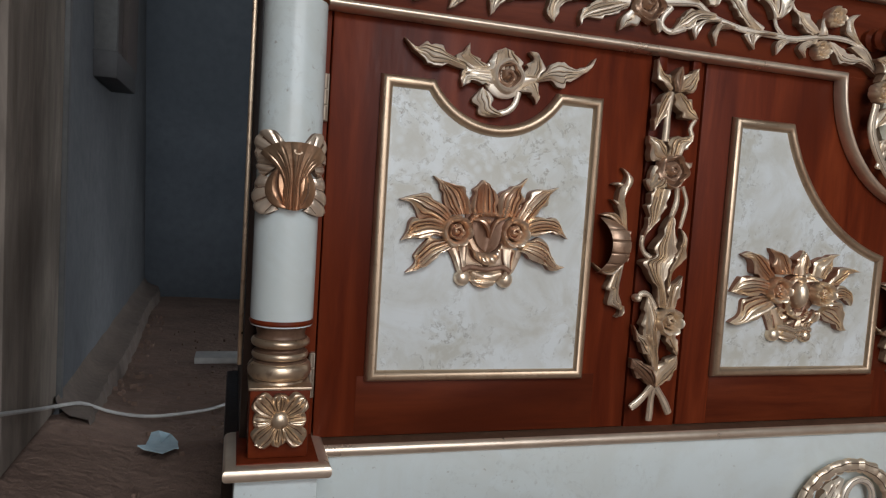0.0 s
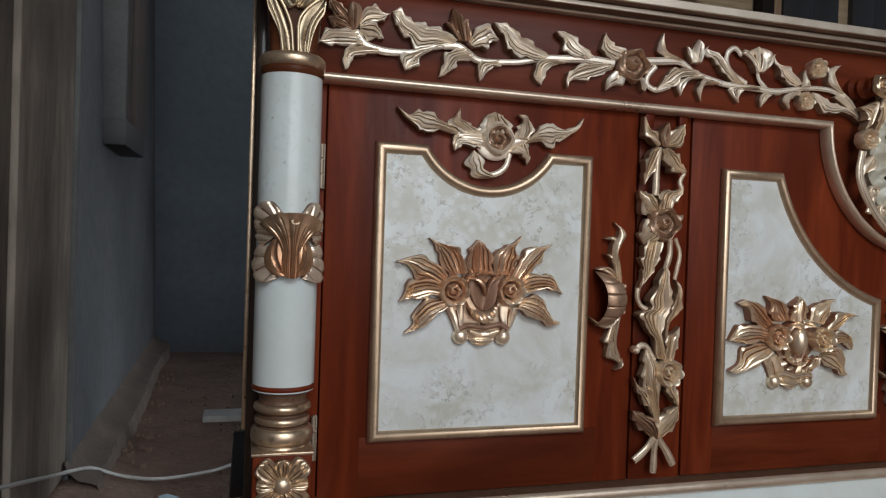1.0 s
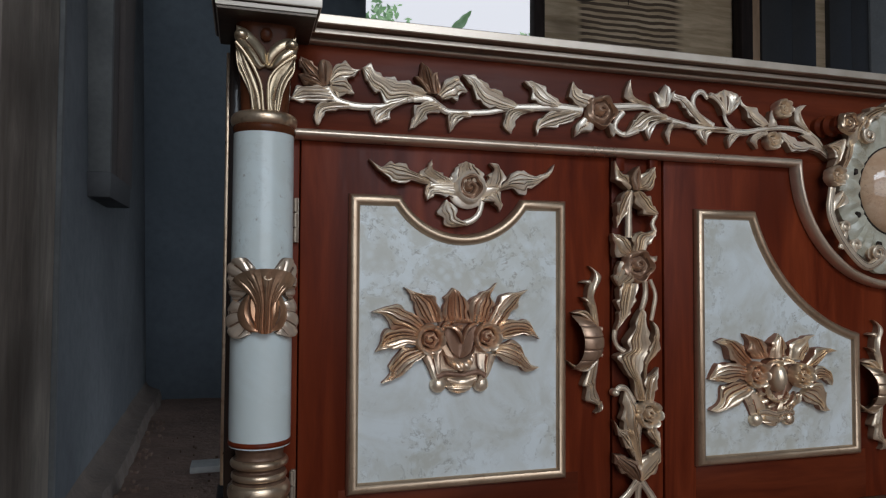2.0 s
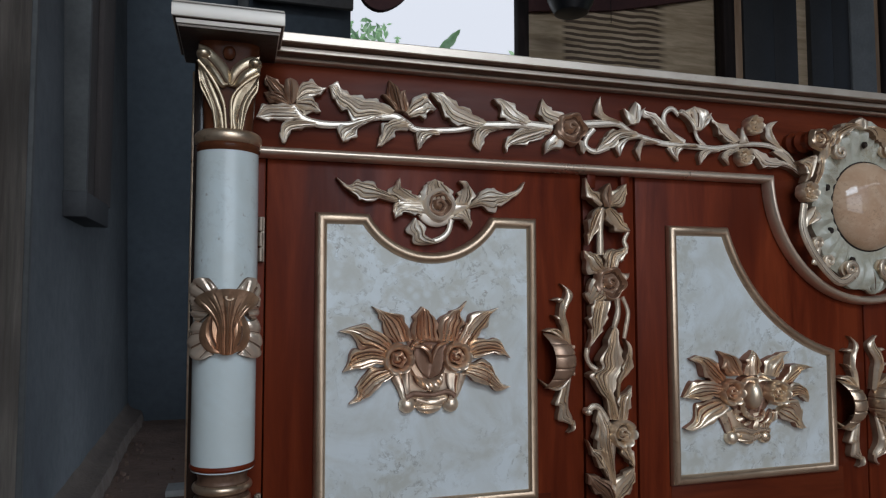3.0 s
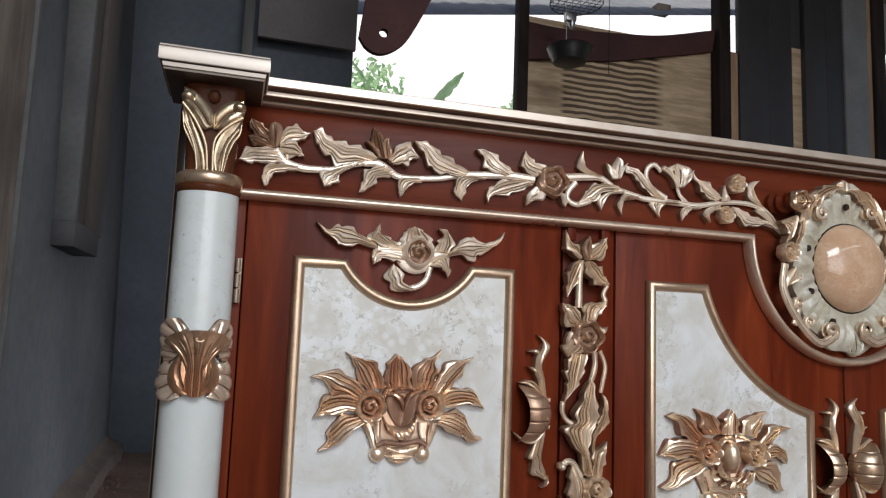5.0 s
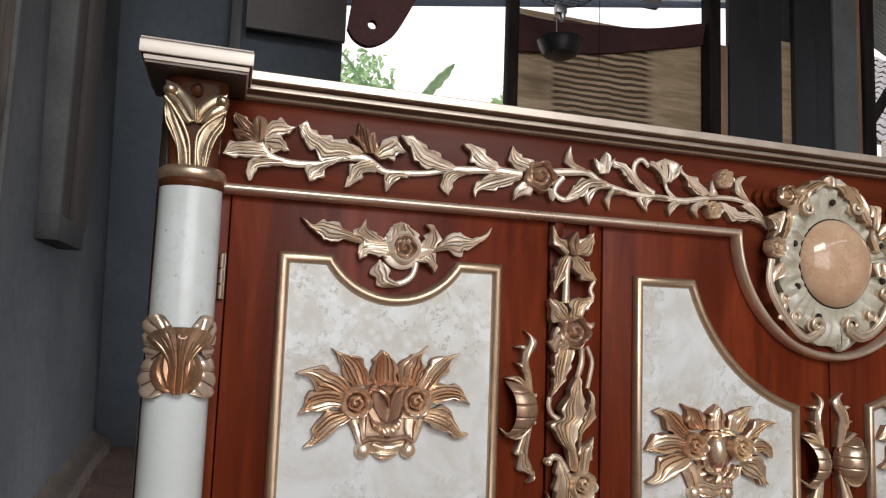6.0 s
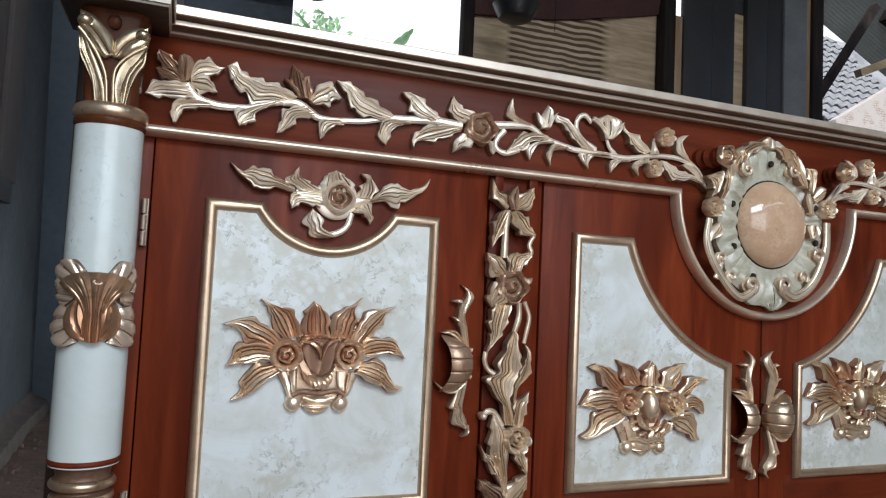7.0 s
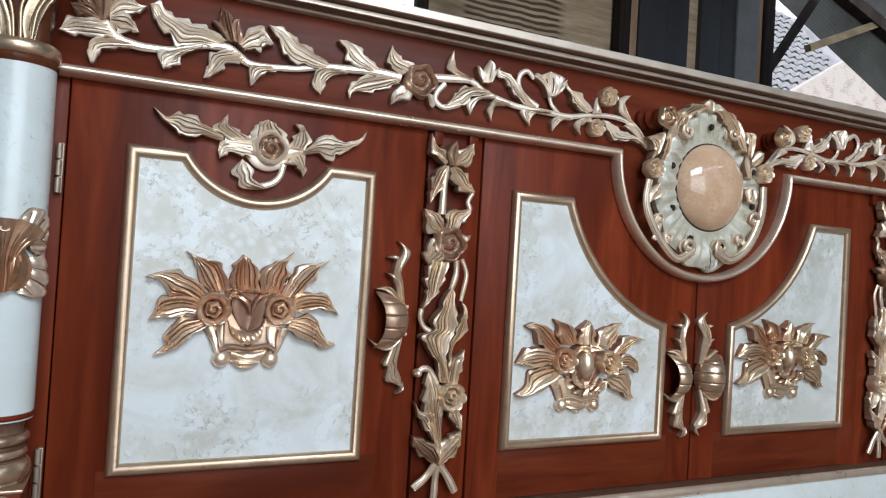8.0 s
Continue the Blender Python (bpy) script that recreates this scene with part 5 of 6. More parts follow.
# ---------------------------------------------------------------- the workshop
def workshop():
    n = 60
    rows = []
    for i in range(n + 1):
        row = []
        for j in range(n + 1):
            x, y = -1.9 + 5.4 * i / n, -3.6 + 6.2 * j / n
            row.append((x, y, 0.012 * noise.noise((x * 2.3, y * 2.3, 0.3)) + 0.005 * noise.noise((x * 9, y * 9, 1.7)) - 0.006))
        rows.append(row)
    thing("floor", "trodden brown earth floor with crumbs and dust", "floor", grid(rows), EARTH, "structure")
    thing("ground", "rough ground outside the workshop", "ground", grid([[(x, y, -0.05) for y in (-400, -3, 3, 400)] for x in (-400, -2, 4, 400)]), GRASS, "structure")
    thing("yard", "unseen pale concrete yard added to bounce light into the front", "yard", box(-6, 8, -12, -3.62, -0.06, -0.01, 0.005), YARD, "structure")
    # the plastered wall leans out a little and runs slightly askew
    rim = ((0.54, -0.02), (0.54, 3.0), (2.55, 3.0), (2.55, -0.02))
    rows = [[(-1.88, y, z) for y, z in rim], [(-1.595 - 0.030 * (y - 0.54) - 0.026 * max(z, 0.0), y, z) for y, z in rim]]
    thing("wall_west", "dark blue-grey plastered workshop wall", "wall", grid(rows, round_v=True, caps=True), PLASTER, "structure")
    thing("wall_west_front", "dim plastered wall beside the board", "wall", box(-1.82, -1.70, -2.2, 0.54, -0.02, 3.0, 0.004), PLASTER, "structure")
    thing("wall_north", "dark blue plastered back wall", "wall", box(-1.86, -0.64, 2.42, 2.56, -0.02, 3.0, 0.004), BLUE_PLASTER, "structure")
    thing("wall_north_low", "low blue plastered wall under the opening", "wall", box(-0.64, 3.1, 2.46, 2.56, -0.02, 1.25, 0.004), BLUE_PLASTER, "structure")
    thing("ceiling", "grey sheet roof over the workshop", "roof", box(-1.9, 3.5, -3.7, 2.5, 3.0, 3.06, 0.01), GREY_BOARD, "structure")
    thing("wall_south", "unseen low wall added below the open workshop front", "wall", box(-1.82, 3.4, -3.6, -3.45, -0.02, 0.30, 0.004), PLASTER, "structure")
    thing("wall_south_west", "unseen wall added beside the open workshop front", "wall", box(-1.82, -1.7, -3.6, -3.45, 0.30, 3.0, 0.004), PLASTER, "structure")
    thing("wall_south_east", "unseen wall added beside the open workshop front", "wall", box(1.9, 3.4, -3.6, -3.45, 0.30, 3.0, 0.004), PLASTER, "structure")
    thing("wall_west_rear", "unseen plastered wall added behind", "wall", box(-1.82, -1.70, -3.45, -2.2, -0.02, 3.0, 0.004), PLASTER, "structure")
    thing("wall_east", "unseen side wall added to keep the east dark", "wall", box(3.4, 3.5, -3.6, 0.6, -0.02, 3.0, 0.004), PLASTER, "structure")
    # sloping cement foot along the wall
    rows = [[(-1.597 - 0.030 * (y - 0.54) + dx + (0.010 * noise.noise((y * 5, dx * 9, 0)) + 0.007 * noise.noise((y * 23, z * 9, 3))) * (dx > 0.03), y, z + 0.006 * noise.noise((y * 7, z * 30, 2))) for dx, z in ((0, 0.082), (0.008, 0.066), (0.026, 0.052), (0.046, 0.046), (0.060, 0.041), (0.066, 0.018), (0.070, -0.014))] for y in np.linspace(0.50, 2.42, 110)]
    thing("wall_foot", "crumbling cement footing along the plastered wall", "footing", grid(rows), CEMENT, "structure")
    rows = []
    for y in np.linspace(-1.5, 0.95, 60):
        k = min(1.0, max(0.0, (0.95 - y) / 0.45))
        rows.append([(-1.70 + 0.30 * u, y, -0.012 + 0.064 * k * (1 - u * u) ** 1.3 + (1 - u) * (0.010 * noise.noise((u * 5, y * 9, 4)) + 0.005 * noise.noise((u * 16, y * 30, 1)))) for u in np.linspace(0, 1, 16)])
    thing("earth_bank", "trodden earth banked up under the standing board", "earth", grid(rows), EARTH, "structure")


def standing_board():
    t = thing("standing_board", "tan weathered wooden board standing against the wall", "board", at=(-1.62, 0.3, 0.05))
    part("plank", moved(box(-1.66, -1.60, 0.18, 0.53, 0.05, 2.6, 0.005), 1.62, -0.3, -0.05), BOARD, t)
    part("edge_strip", moved(box(-1.65, -1.592, 0.532, 0.552, 0.05, 2.6, 0.003), 1.62, -0.3, -0.05), FRAME_GREY, t, "thin grey edge strip")
    part("edge_strip", moved(box(-1.65, -1.598, 0.556, 0.572, 0.05, 2.6, 0.003), 1.62, -0.3, -0.05), GREY_BOARD, t, "thin grey edge strip")
    part("plank", moved(box(-1.68, -1.61, -0.4, 0.176, 0.05, 2.6, 0.005), 1.62, -0.3, -0.05), BOARD, t)


def wall_frame():
    t = thing("window_frame_on_wall", "dull brown wooden shutter frame fixed high on the plaster wall", "shutter", at=(-1.6, 1.2, 0.8))
    part("edge_strip", moved(box(-1.70, -1.578, 0.985, 1.012, 0.86, 2.6), 1.6, -1.2, -0.8), FRAME_GREY, t, "pale worn edge")
    part("infill", moved(box(-1.70, -1.594, 1.012, 1.19, 0.86, 2.6), 1.6, -1.2, -0.8), FRAME_BROWN, t)
    part("stile", moved(box(-1.70, -1.580, 1.19, 1.38, 0.86, 2.6), 1.6, -1.2, -0.8), FRAME_BROWN, t)
    part("sill", moved(box(-1.70, -1.572, 0.97, 1.30, 0.79, 0.86), 1.6, -1.2, -0.8), PANEL, t)


def back_side():
    """Posts, boards and cloths that close the back of the workshop."""
    def piece(name, label, cat, shape, mat, group=""):
        thing(name, label, cat, shape, mat, group=group)

    piece("steel_post", "grey steel post against the back wall", "post", box(-1.20, -1.15, 2.30, 2.36, 0.0, 3.0), GREY_BOARD)
    piece("soffit_board", "dim grey board hanging under the roof edge", "board", box(-1.13, -0.645, 2.30, 2.33, 2.00, 3.0), SOFFIT)
    piece("post", "dark rough wooden post beside the opening", "post", box(0.272, 0.337, 2.36, 2.435, 0.0, 3.0, 0.01), POST, "back posts")
    piece("post", "dark rough wooden post before the plywood", "post", box(1.594, 1.676, 2.34, 2.43, 0.0, 3.0, 0.01), POST, "back posts")
    piece("post", "dark brown post at the open corner", "post", box(2.815, 2.915, 2.34, 2.46, 0.0, 3.4, 0.01), POST, "back posts")
    piece("plywood_sheet", "bleached plywood sheet with wavy dark stains", "plywood", box(0.300, 1.80, 2.44, 2.458, 0.9, 2.42, 0.002), PLY)
    piece("plywood_strip", "narrow plywood strip between dark panels", "plywood", box(2.12, 2.36, 2.40, 2.418, 0.9, 2.5, 0.002), PLY)
    t = thing("dark_panel", "slate grey painted panel standing at the back", "panel", group="dark panels", at=(1.755, 2.36, 0.0))
    part("board", moved(box(1.755, 1.976, 2.36, 2.40, 0.0, 3.0), -1.755, -2.36), PANEL, t)
    part("board", moved(box(1.976 + 0.003, 2.157, 2.362, 2.40, 0.0, 3.0), -1.755, -2.36), PANEL, t)
    t = thing("dark_panel", "slate grey painted panel standing at the back", "panel", group="dark panels", at=(2.262, 2.36, 0.0))
    part("board", moved(box(2.262, 2.431, 2.36, 2.40, 0.0, 3.0), -2.262, -2.36), PANEL, t)
    part("board", moved(box(2.431 + 0.003, 2.57, 2.362, 2.40, 0.0, 3.0), -2.262, -2.36), PANEL, t)
    piece("tan_plank", "narrow tan plank between the post and the dark panel", "plank", box(1.682, 1.752, 2.375, 2.40, 0.0, 2.385, 0.003), TAN_PLANK)
    piece("cross_board", "dark painted board nailed across the tops of the panels", "board", box(2.0, 2.50, 2.402, 2.425, 2.40, 3.0), PANEL)
    piece("grey_board", "pale grey board beside the dark panels", "board", box(2.573, 2.770, 2.35, 2.39, 0.0, 3.0), PALE_GREY)
    piece("brown_board", "brown edge board beside the corner post", "board", box(2.775, 2.812, 2.36, 2.40, 0.0, 3.0), TAN_PLANK)
    rows = []
    for x in np.linspace(0.345, 1.60, 30):
        k = (x - 0.345) / 1.25
        lo, hi = 2.145 + 0.24 * k - 0.03 * math.sin(math.pi * k), 2.365 + 0.15 * k - 0.05 * math.sin(math.pi * k)
        rows.append([(x, 2.40 + 0.012 * math.sin(9 * x + 3 * v), lo + (hi - lo) * v) for v in np.linspace(0, 1, 8)] + [(x, 2.425 + 0.012 * math.sin(9 * x + 3 * v), lo + (hi - lo) * v) for v in np.linspace(1, 0, 8)])
    piece("cloth_strip", "sagging maroon cloth tied above the plywood", "cloth", grid(rows, round_v=True, caps=True), MAROON)
    # corrugated awning
    rows = []
    for i in range(161):
        x = -0.9 + 3.9 * i / 160
        dz = 0.010 * math.sin(i * math.tau / 5)
        rows.append([(x, 2.44, 2.405 + 0.17 * (x - 0.25)), (x, 3.6, 3.14 + 0.17 * (x - 0.25) + dz)])
    piece("awning_sheet", "pale corrugated awning sheet outside the opening", "roofing", grid(rows), SHEET)
    piece("awning_batten", "wooden batten under the awning", "batten", box(1.35, 1.45, 2.63, 2.70, 2.705, 2.765), BOARD)


def hanging_things():
    t = thing("hanging_bowl", "black plastic bowl hanging on a wire", "bowl", at=(0.405, 2.0, 2.06))
    prof = [(0.002, -0.095), (0.06, -0.094), (0.095, -0.08), (0.122, -0.03), (0.132, 0.0), (0.136, 0.004), (0.128, 0.004), (0.115, -0.03), (0.09, -0.072), (0.002, -0.085)]
    part("bowl", lathe([(0.88 * r, 0.88 * z - 0.008) for r, z in prof], 0, 0, 36), BLACK, t)
    part("wire", lathe([(0.0025, -0.08), (0.0025, 1.0)], -0.02, 0, 8), STEEL, t)
    part("clamp", joined(moved(box(-0.03, 0.03, -0.02, 0.02, 0.14, 0.19, 0.008)), lathe([(0.004, 0.1), (0.018, 0.12), (0.018, 0.145), (0.004, 0.15)], 0.01, 0, 14)), STEEL, t, "shiny metal clamp")
    def hoop(r, z, thick=0.0025):
        return grid([[((r + thick * math.cos(b)) * math.cos(a), (r + thick * math.cos(b)) * math.sin(a), z + thick * math.sin(b)) for b in np.arange(6) * math.tau / 6] for a in np.arange(36) * math.tau / 36], round_u=True, round_v=True)

    cage = thing("bird_cage", "small dark wire cage hanging under the awning", "cage", at=(0.44, 2.0, 2.30))
    part("rim", hoop(0.136, 0.004), BLACK, cage)
    for k in range(9):
        u = -0.128 + 0.032 * k
        r = math.sqrt(max(0.138**2 - u * u, 0.0004))
        part("floor_wire", box(u - 0.0012, u + 0.0012, -r, r, 0.0, 0.0024, 0.0), BLACK, cage)
        part("floor_wire", box(-r, r, u - 0.0012, u + 0.0012, 0.0026, 0.005, 0.0), BLACK, cage)
    for k in range(20):
        a = k * math.tau / 20
        part("bar", lathe([(0.0012, 0.004), (0.0012, 0.30)], 0.136 * math.cos(a), 0.136 * math.sin(a), 6), BLACK, cage)
    part("top_ring", hoop(0.136, 0.302), BLACK, cage)
    part("hanger", lathe([(0.002, 0.30), (0.002, 0.70)], 0, 0, 6), BLACK, cage)
    part("cross_bar", box(-0.138, 0.138, -0.003, 0.003, 0.298, 0.305, 0.001), BLACK, cage)
    w = thing("hanging_wire", "thin dark wire hanging beside the bowl", "wire", lathe([(0.002, 1.98), (0.002, 3.0)], 0.66, 2.05, 8), POST)
    # rounded dark wooden offcut with a bored hole
    path = [(-0.80, 1.60), (-0.775, 1.565), (-0.735, 1.548), (-0.69, 1.56), (-0.64, 1.60), (-0.60, 1.665), (-0.538, 1.80), (-0.43, 2.06), (-0.36, 2.99), (-0.72, 2.99), (-0.74, 2.1), (-0.775, 1.80)]
    outer = [tuple(p) for p in curve(path + [path[0]], 193)[:-1]]
    mid = (-0.715, 1.626)
    hole = []
    for x, z in outer:
        d = math.hypot(x - mid[0], z - mid[1])
        hole.append((mid[0] + 0.016 * (x - mid[0]) / d, mid[1] + 0.016 * (z - mid[1]) / d))
    rows = [[(o[0], 1.2, o[1]), (h[0], 1.2, h[1]), (h[0], 1.225, h[1]), (o[0], 1.225, o[1])] for o, h in zip(outer, hole)]
    thing("hanging_offcut", "dark rounded wooden piece with a bored hole hanging from the roof", "wooden piece", grid(rows, round_v=True, round_u=True), MAROON)


def floor_clutter():
    t = thing("cable", "white electric cable lying across the earth floor", "cable")
    c = curve([(-1.586, -0.015, 0.21), (-1.586, 0.121, 0.173), (-1.586, 0.34, 0.112), (-1.563, 0.557, 0.056), (-1.530, 0.585, 0.036), (-1.500, 0.6, 0.020), (-1.431, 0.587, 0.014), (-1.352, 0.604, 0.014), (-1.27, 0.661, 0.014), (-1.1, 0.9, 0.014)], 60)
    tt = along(c[:, :2])
    rows = [[(c[i, 0] - tt[i, 1] * 0.0038 * math.cos(a), c[i, 1] + tt[i, 0] * 0.0038 * math.cos(a), c[i, 2] + 0.0038 * math.sin(a)) for a in np.arange(8) * math.tau / 8] for i in range(60)]
    part("sheath", grid(rows, round_v=True, caps=True), WHITE_CABLE, t)
    rng = random.Random(4)
    out = [(-1.386 + (0.024 + 0.024 * rng.random()) * math.cos(a), 0.408 + (0.038 + 0.047 * rng.random()) * math.sin(a)) for a in np.arange(14) * math.tau / 14]
    top = [(x, y, 0.008 + 0.020 * rng.random()) for x, y in out]
    pts = [(-1.386, 0.408, 0.016)] + top + [(x, y, z - 0.002) for x, y, z in top] + [(-1.386, 0.408, 0.014)]
    faces = [(0, 1 + i, 1 + (i + 1) % 14) for i in range(14)] + [(29, 15 + (i + 1) % 14, 15 + i) for i in range(14)] + [(1 + i, 15 + i, 15 + (i + 1) % 14, 1 + (i + 1) % 14) for i in range(14)]
    thing("paper_scrap", "crumpled pale blue scrap of paper on the earth", "paper", (pts, faces), PAPER)
    pts, faces = box(-1.355, -1.2, 0.93, 1.01, 0.045, 0.062, 0.002)
    thing("white_offcut", "pale flat offcut lying behind the sideboard", "offcut", (pts, faces), WHITE_CABLE)
    shapes = []
    for _ in range(70):
        x, y, r = rng.uniform(-1.58, -1.24), rng.uniform(-0.05, 1.6), rng.uniform(0.0015, 0.004)
        b = box(x - r, x + r * rng.uniform(0.5, 1.6), y - r, y + r * rng.uniform(0.4, 1.5), -0.004, r * 0.8 + 0.002, r * 0.3)
        shapes.append(b)
    for _ in range(60):
        y, r = rng.uniform(0.45, 1.9), rng.uniform(0.002, 0.007)
        x = -1.595 - 0.030 * (y - 0.54) + rng.uniform(0.060, 0.125)
        shapes.append(box(x - r, x + r * rng.uniform(0.5, 1.5), y - r, y + r * rng.uniform(0.5, 1.8), -0.010, r * rng.uniform(0.6, 1.2) + 0.002, r * 0.35))
    tagged(part("floor_crumbs", joined(*shapes), EARTH), "small cement and wood crumbs on the earth", "debris", kind="stuff")


# ---------------------------------------------------------------- outside
def outside():
    rng = random.Random(7)

    def frond(x, y, z, length, width, a, droop):
        """A banana leaf: a long blade folded along its rib."""
        rows = []
        for i in range(15):
            s = i / 14
            px = x + math.cos(a) * length * s * 0.75
            pz = z + length * (s * 0.8 - droop * s * s)
            w = width * math.sin(math.pi * min(1, 0.06 + 0.94 * s)) ** 0.7 * (1 - 0.2 * (i % 3 == 0))
            rows.append([(px - w * math.sin(a) * 0.6 + w * 0.3, y - w * 0.5, pz + w * 0.45), (px, y, pz), (px + w * math.sin(a) * 0.6 + w * 0.3, y + w * 0.5, pz - w * 0.5)])
        pts, faces = grid(rows)
        return pts, faces

    t = thing("banana_plant", "green banana leaves rising behind the opening", "plant", at=(0, 0, 0))
    part("trunk", lathe([(0.11, 0), (0.09, 1.8), (0.04, 3.6)], 0.95, 8.0, 14), LEAF_GREEN, t)
    for x, z, length, a, d in ((1.20, 3.60, 0.92, 0.64, 0.10), (0.55, 3.55, 0.95, 2.3, 0.15), (0.75, 3.5, 0.5, 1.2, 0.05), (0.9, 3.4, 0.9, 2.8, 0.5), (1.0, 3.3, 0.9, 0.3, 0.5)):
        part("leaf", frond(x, 8.0 + rng.uniform(-0.2, 0.2), z, length, 0.13, a, d), LEAF_GREEN, t)

    def shrub(name, label, cx, cz, rx, rz, count):
        s = thing(name, label, "shrub")
        part("stem", lathe([(0.06, 0), (0.05, cz - rz * 0.5), (0.02, cz)], cx, 8.6, 10), POST, s)
        pts, faces = [], []
        for _ in range(count):
            a, q = rng.uniform(0, math.tau), rng.random() ** 0.5
            x, z, y = cx + rx * q * math.cos(a), cz + rz * q * math.sin(a) * rng.uniform(0.7, 1.1), 8.6 + rng.uniform(-0.4, 0.4)
            k, b, l = len(pts), rng.uniform(0, math.tau), rng.uniform(0.07, 0.16)
            dx, dz, dy = math.cos(b) * l, math.sin(b) * l, rng.uniform(-0.05, 0.05)
            pts += [(x, y, z), (x + dx * 0.5 - dz * 0.22, y + dy, z + dz * 0.5 + dx * 0.22), (x + dx, y + 2 * dy, z + dz), (x + dx * 0.5 + dz * 0.22, y + dy - 0.02, z + dz * 0.5 - dx * 0.22)]
            faces.append((k, k + 1, k + 2, k + 3))
        tagged(part("crown", (pts, faces), LEAF_GREEN, s), kind="stuff")

    shrub("shrub", "leafy green shrub seen through the opening", 0.52, 3.80, 0.50, 0.62, 620)
    shrub("shrub", "leafy green shrub beside the post", 2.86, 3.78, 0.34, 0.40, 340)

    # bright overcast sky far behind
    thing("backdrop", "plain bright overcast sky", "sky", grid([[(90 * math.sin(a), 12 + 90 * math.cos(a), z) for z in (-2, 70)] for a in np.linspace(-1.3, 1.3, 25)]), SKY_WHITE, "structure")

    # neighbouring house: gable wall and tiled roof
    h = thing("neighbour_house", "whitewashed brick house with a weathered grey tile roof", "house")
    part("gable_wall", plate([(8.45, 0.0), (13.0, 0.0), (13.0, 6.25), (8.45, 3.62)], 6.8, 6.95), WHITEWASH, h)
    part("side_wall", box(7.7, 8.4, 7.3, 7.5, 0.0, 3.55, 0.02), WHITEWASH, h)
    roof = part("roof", ([(7.6, 7.0, 3.6), (13.0, 7.0, 3.6), (13.0, 9.2, 6.2), (7.6, 9.2, 6.2)], [(0, 1, 2, 3)]), TILE, h)
    rows = []
    for i in range(9):
        u = i / 8
        rows.append([(-0.11 + 0.22 * u, -0.0, 0.050 * math.sin(math.pi * u * 1.6) + 0.045), (-0.11 + 0.22 * u, 0.28, 0.050 * math.sin(math.pi * u * 1.6) + 0.0), (-0.11 + 0.22 * u, 0.28, 0.050 * math.sin(math.pi * u * 1.6) - 0.015), (-0.11 + 0.22 * u, 0.0, 0.050 * math.sin(math.pi * u * 1.6) + 0.025)])
    me = mesh_of(grid(rows, round_v=True, caps=True), "tile")
    me.materials.append(TILE)
    slope = math.atan2(2.6, 2.2)
    for i in range(16):
        for j in range(14):
            ob = new("tile", me)
            ob.parent = roof
            d = j * 0.235
            ob.matrix_basis = Matrix.Translation((7.72 + i * 0.22, 7.0 + d * math.cos(slope), 3.63 + d * math.sin(slope) + rng.uniform(-0.006, 0.006))) @ pose(0, 0, 0, math.degrees(slope) + rng.uniform(-2, 2), rng.uniform(-1.5, 1.5), rng.uniform(-2, 2))

    # shelter roof at the open corner
    s = thing("shelter_roof", "corrugated zinc shelter roof on a wooden frame", "roof")
    a, b = Vector((3.72, 3.0, 2.90)), Vector((5.6, 3.0, 2.08))
    up = Vector((0.42, -0.35, 0.98))
    rows = []
    for i in range(421):
        k = i / 420
        p = a + up * (1.5 * k) + Vector((0.25, -0.9, 0.2)).normalized() * 0.012 * math.sin(i * math.tau / 7)
        rows.append([tuple(p - (b - a) * 0.2), tuple(p + (b - a) * 0.5), tuple(p + (b - a) * 1.3)])
    part("sheet", grid(rows), SHEET, s)
    def bar(p, q, r):
        p, q = Vector(p), Vector(q)
        d = (q - p).normalized()
        u = d.cross(Vector((0, 1, 0))).normalized()
        w = d.cross(u)
        return grid([[tuple(e + (u * x + w * y) * r) for x, y in ((-1, -1), (1, -1), (1, 1), (-1, 1))] for e in (p, q)], round_v=True, caps=True)
    part("brace", bar((3.10, 2.6, 2.05), (3.75, 2.6, 2.93), 0.026), POST, s, "dark diagonal brace")
    part("rafter", bar((3.89, 2.85, 2.50), (5.3, 2.8, 3.12), 0.03), RAFTER, s)
    part("rafter", bar((4.2, 2.85, 3.05), (5.4, 2.8, 2.6), 0.05), POST, s)


# ---------------------------------------------------------------- the sideboard
CX, CY, CR = -1.196, -0.040, 0.0425


def half_round(w, y_top, y_back, n=15):
    return [(w / 2 * math.cos(a), y_back + (y_top - y_back) * math.sin(a)) for a in np.linspace(0, math.pi, n)]


def panel_profile(top, back):
    """Broad round bead with a thin inner step; the offset runs inwards."""
    d = top - back
    p = [(0.0, back)] + [(0.0092 - 0.0092 * math.cos(a), back + d * (0.12 + 0.88 * math.sin(a))) for a in np.linspace(0.1, math.pi - 0.1, 13)]
    return p + [(0.0186, back + 0.16 * d), (0.0200, back + 0.40 * d), (0.0225, back + 0.38 * d), (0.0250, back)]


def lined(shape, at):
    """Dark second colour along the outer foot and the inner step of a swept panel moulding."""
    segs = len(panel_profile(0, 1)) - 1
    return shape[0], shape[1], [1 if i % segs in at else 0 for i in range(len(shape[1]))]


def side_outline():
    x0, x1, z0, z1, c = -1.067, -0.700, 0.249, 0.712, -0.883
    # the way runs clockwise seen from the front, so that the profile's offset points inwards
    dip = circle(c, 0.767, 0.115, 180 + 28.6, 360 - 28.6, 25)
    return [(x1, z0), (x0, z0), (x0, z1)] + dip + [(x1, z1)]


def centre_outline():
    bow = circle(0, 0.80, 0.331, 196.3, 255.6, 25)
    return [(-0.0825, 0.249), (-0.446, 0.249), (-0.446, 0.707)] + bow


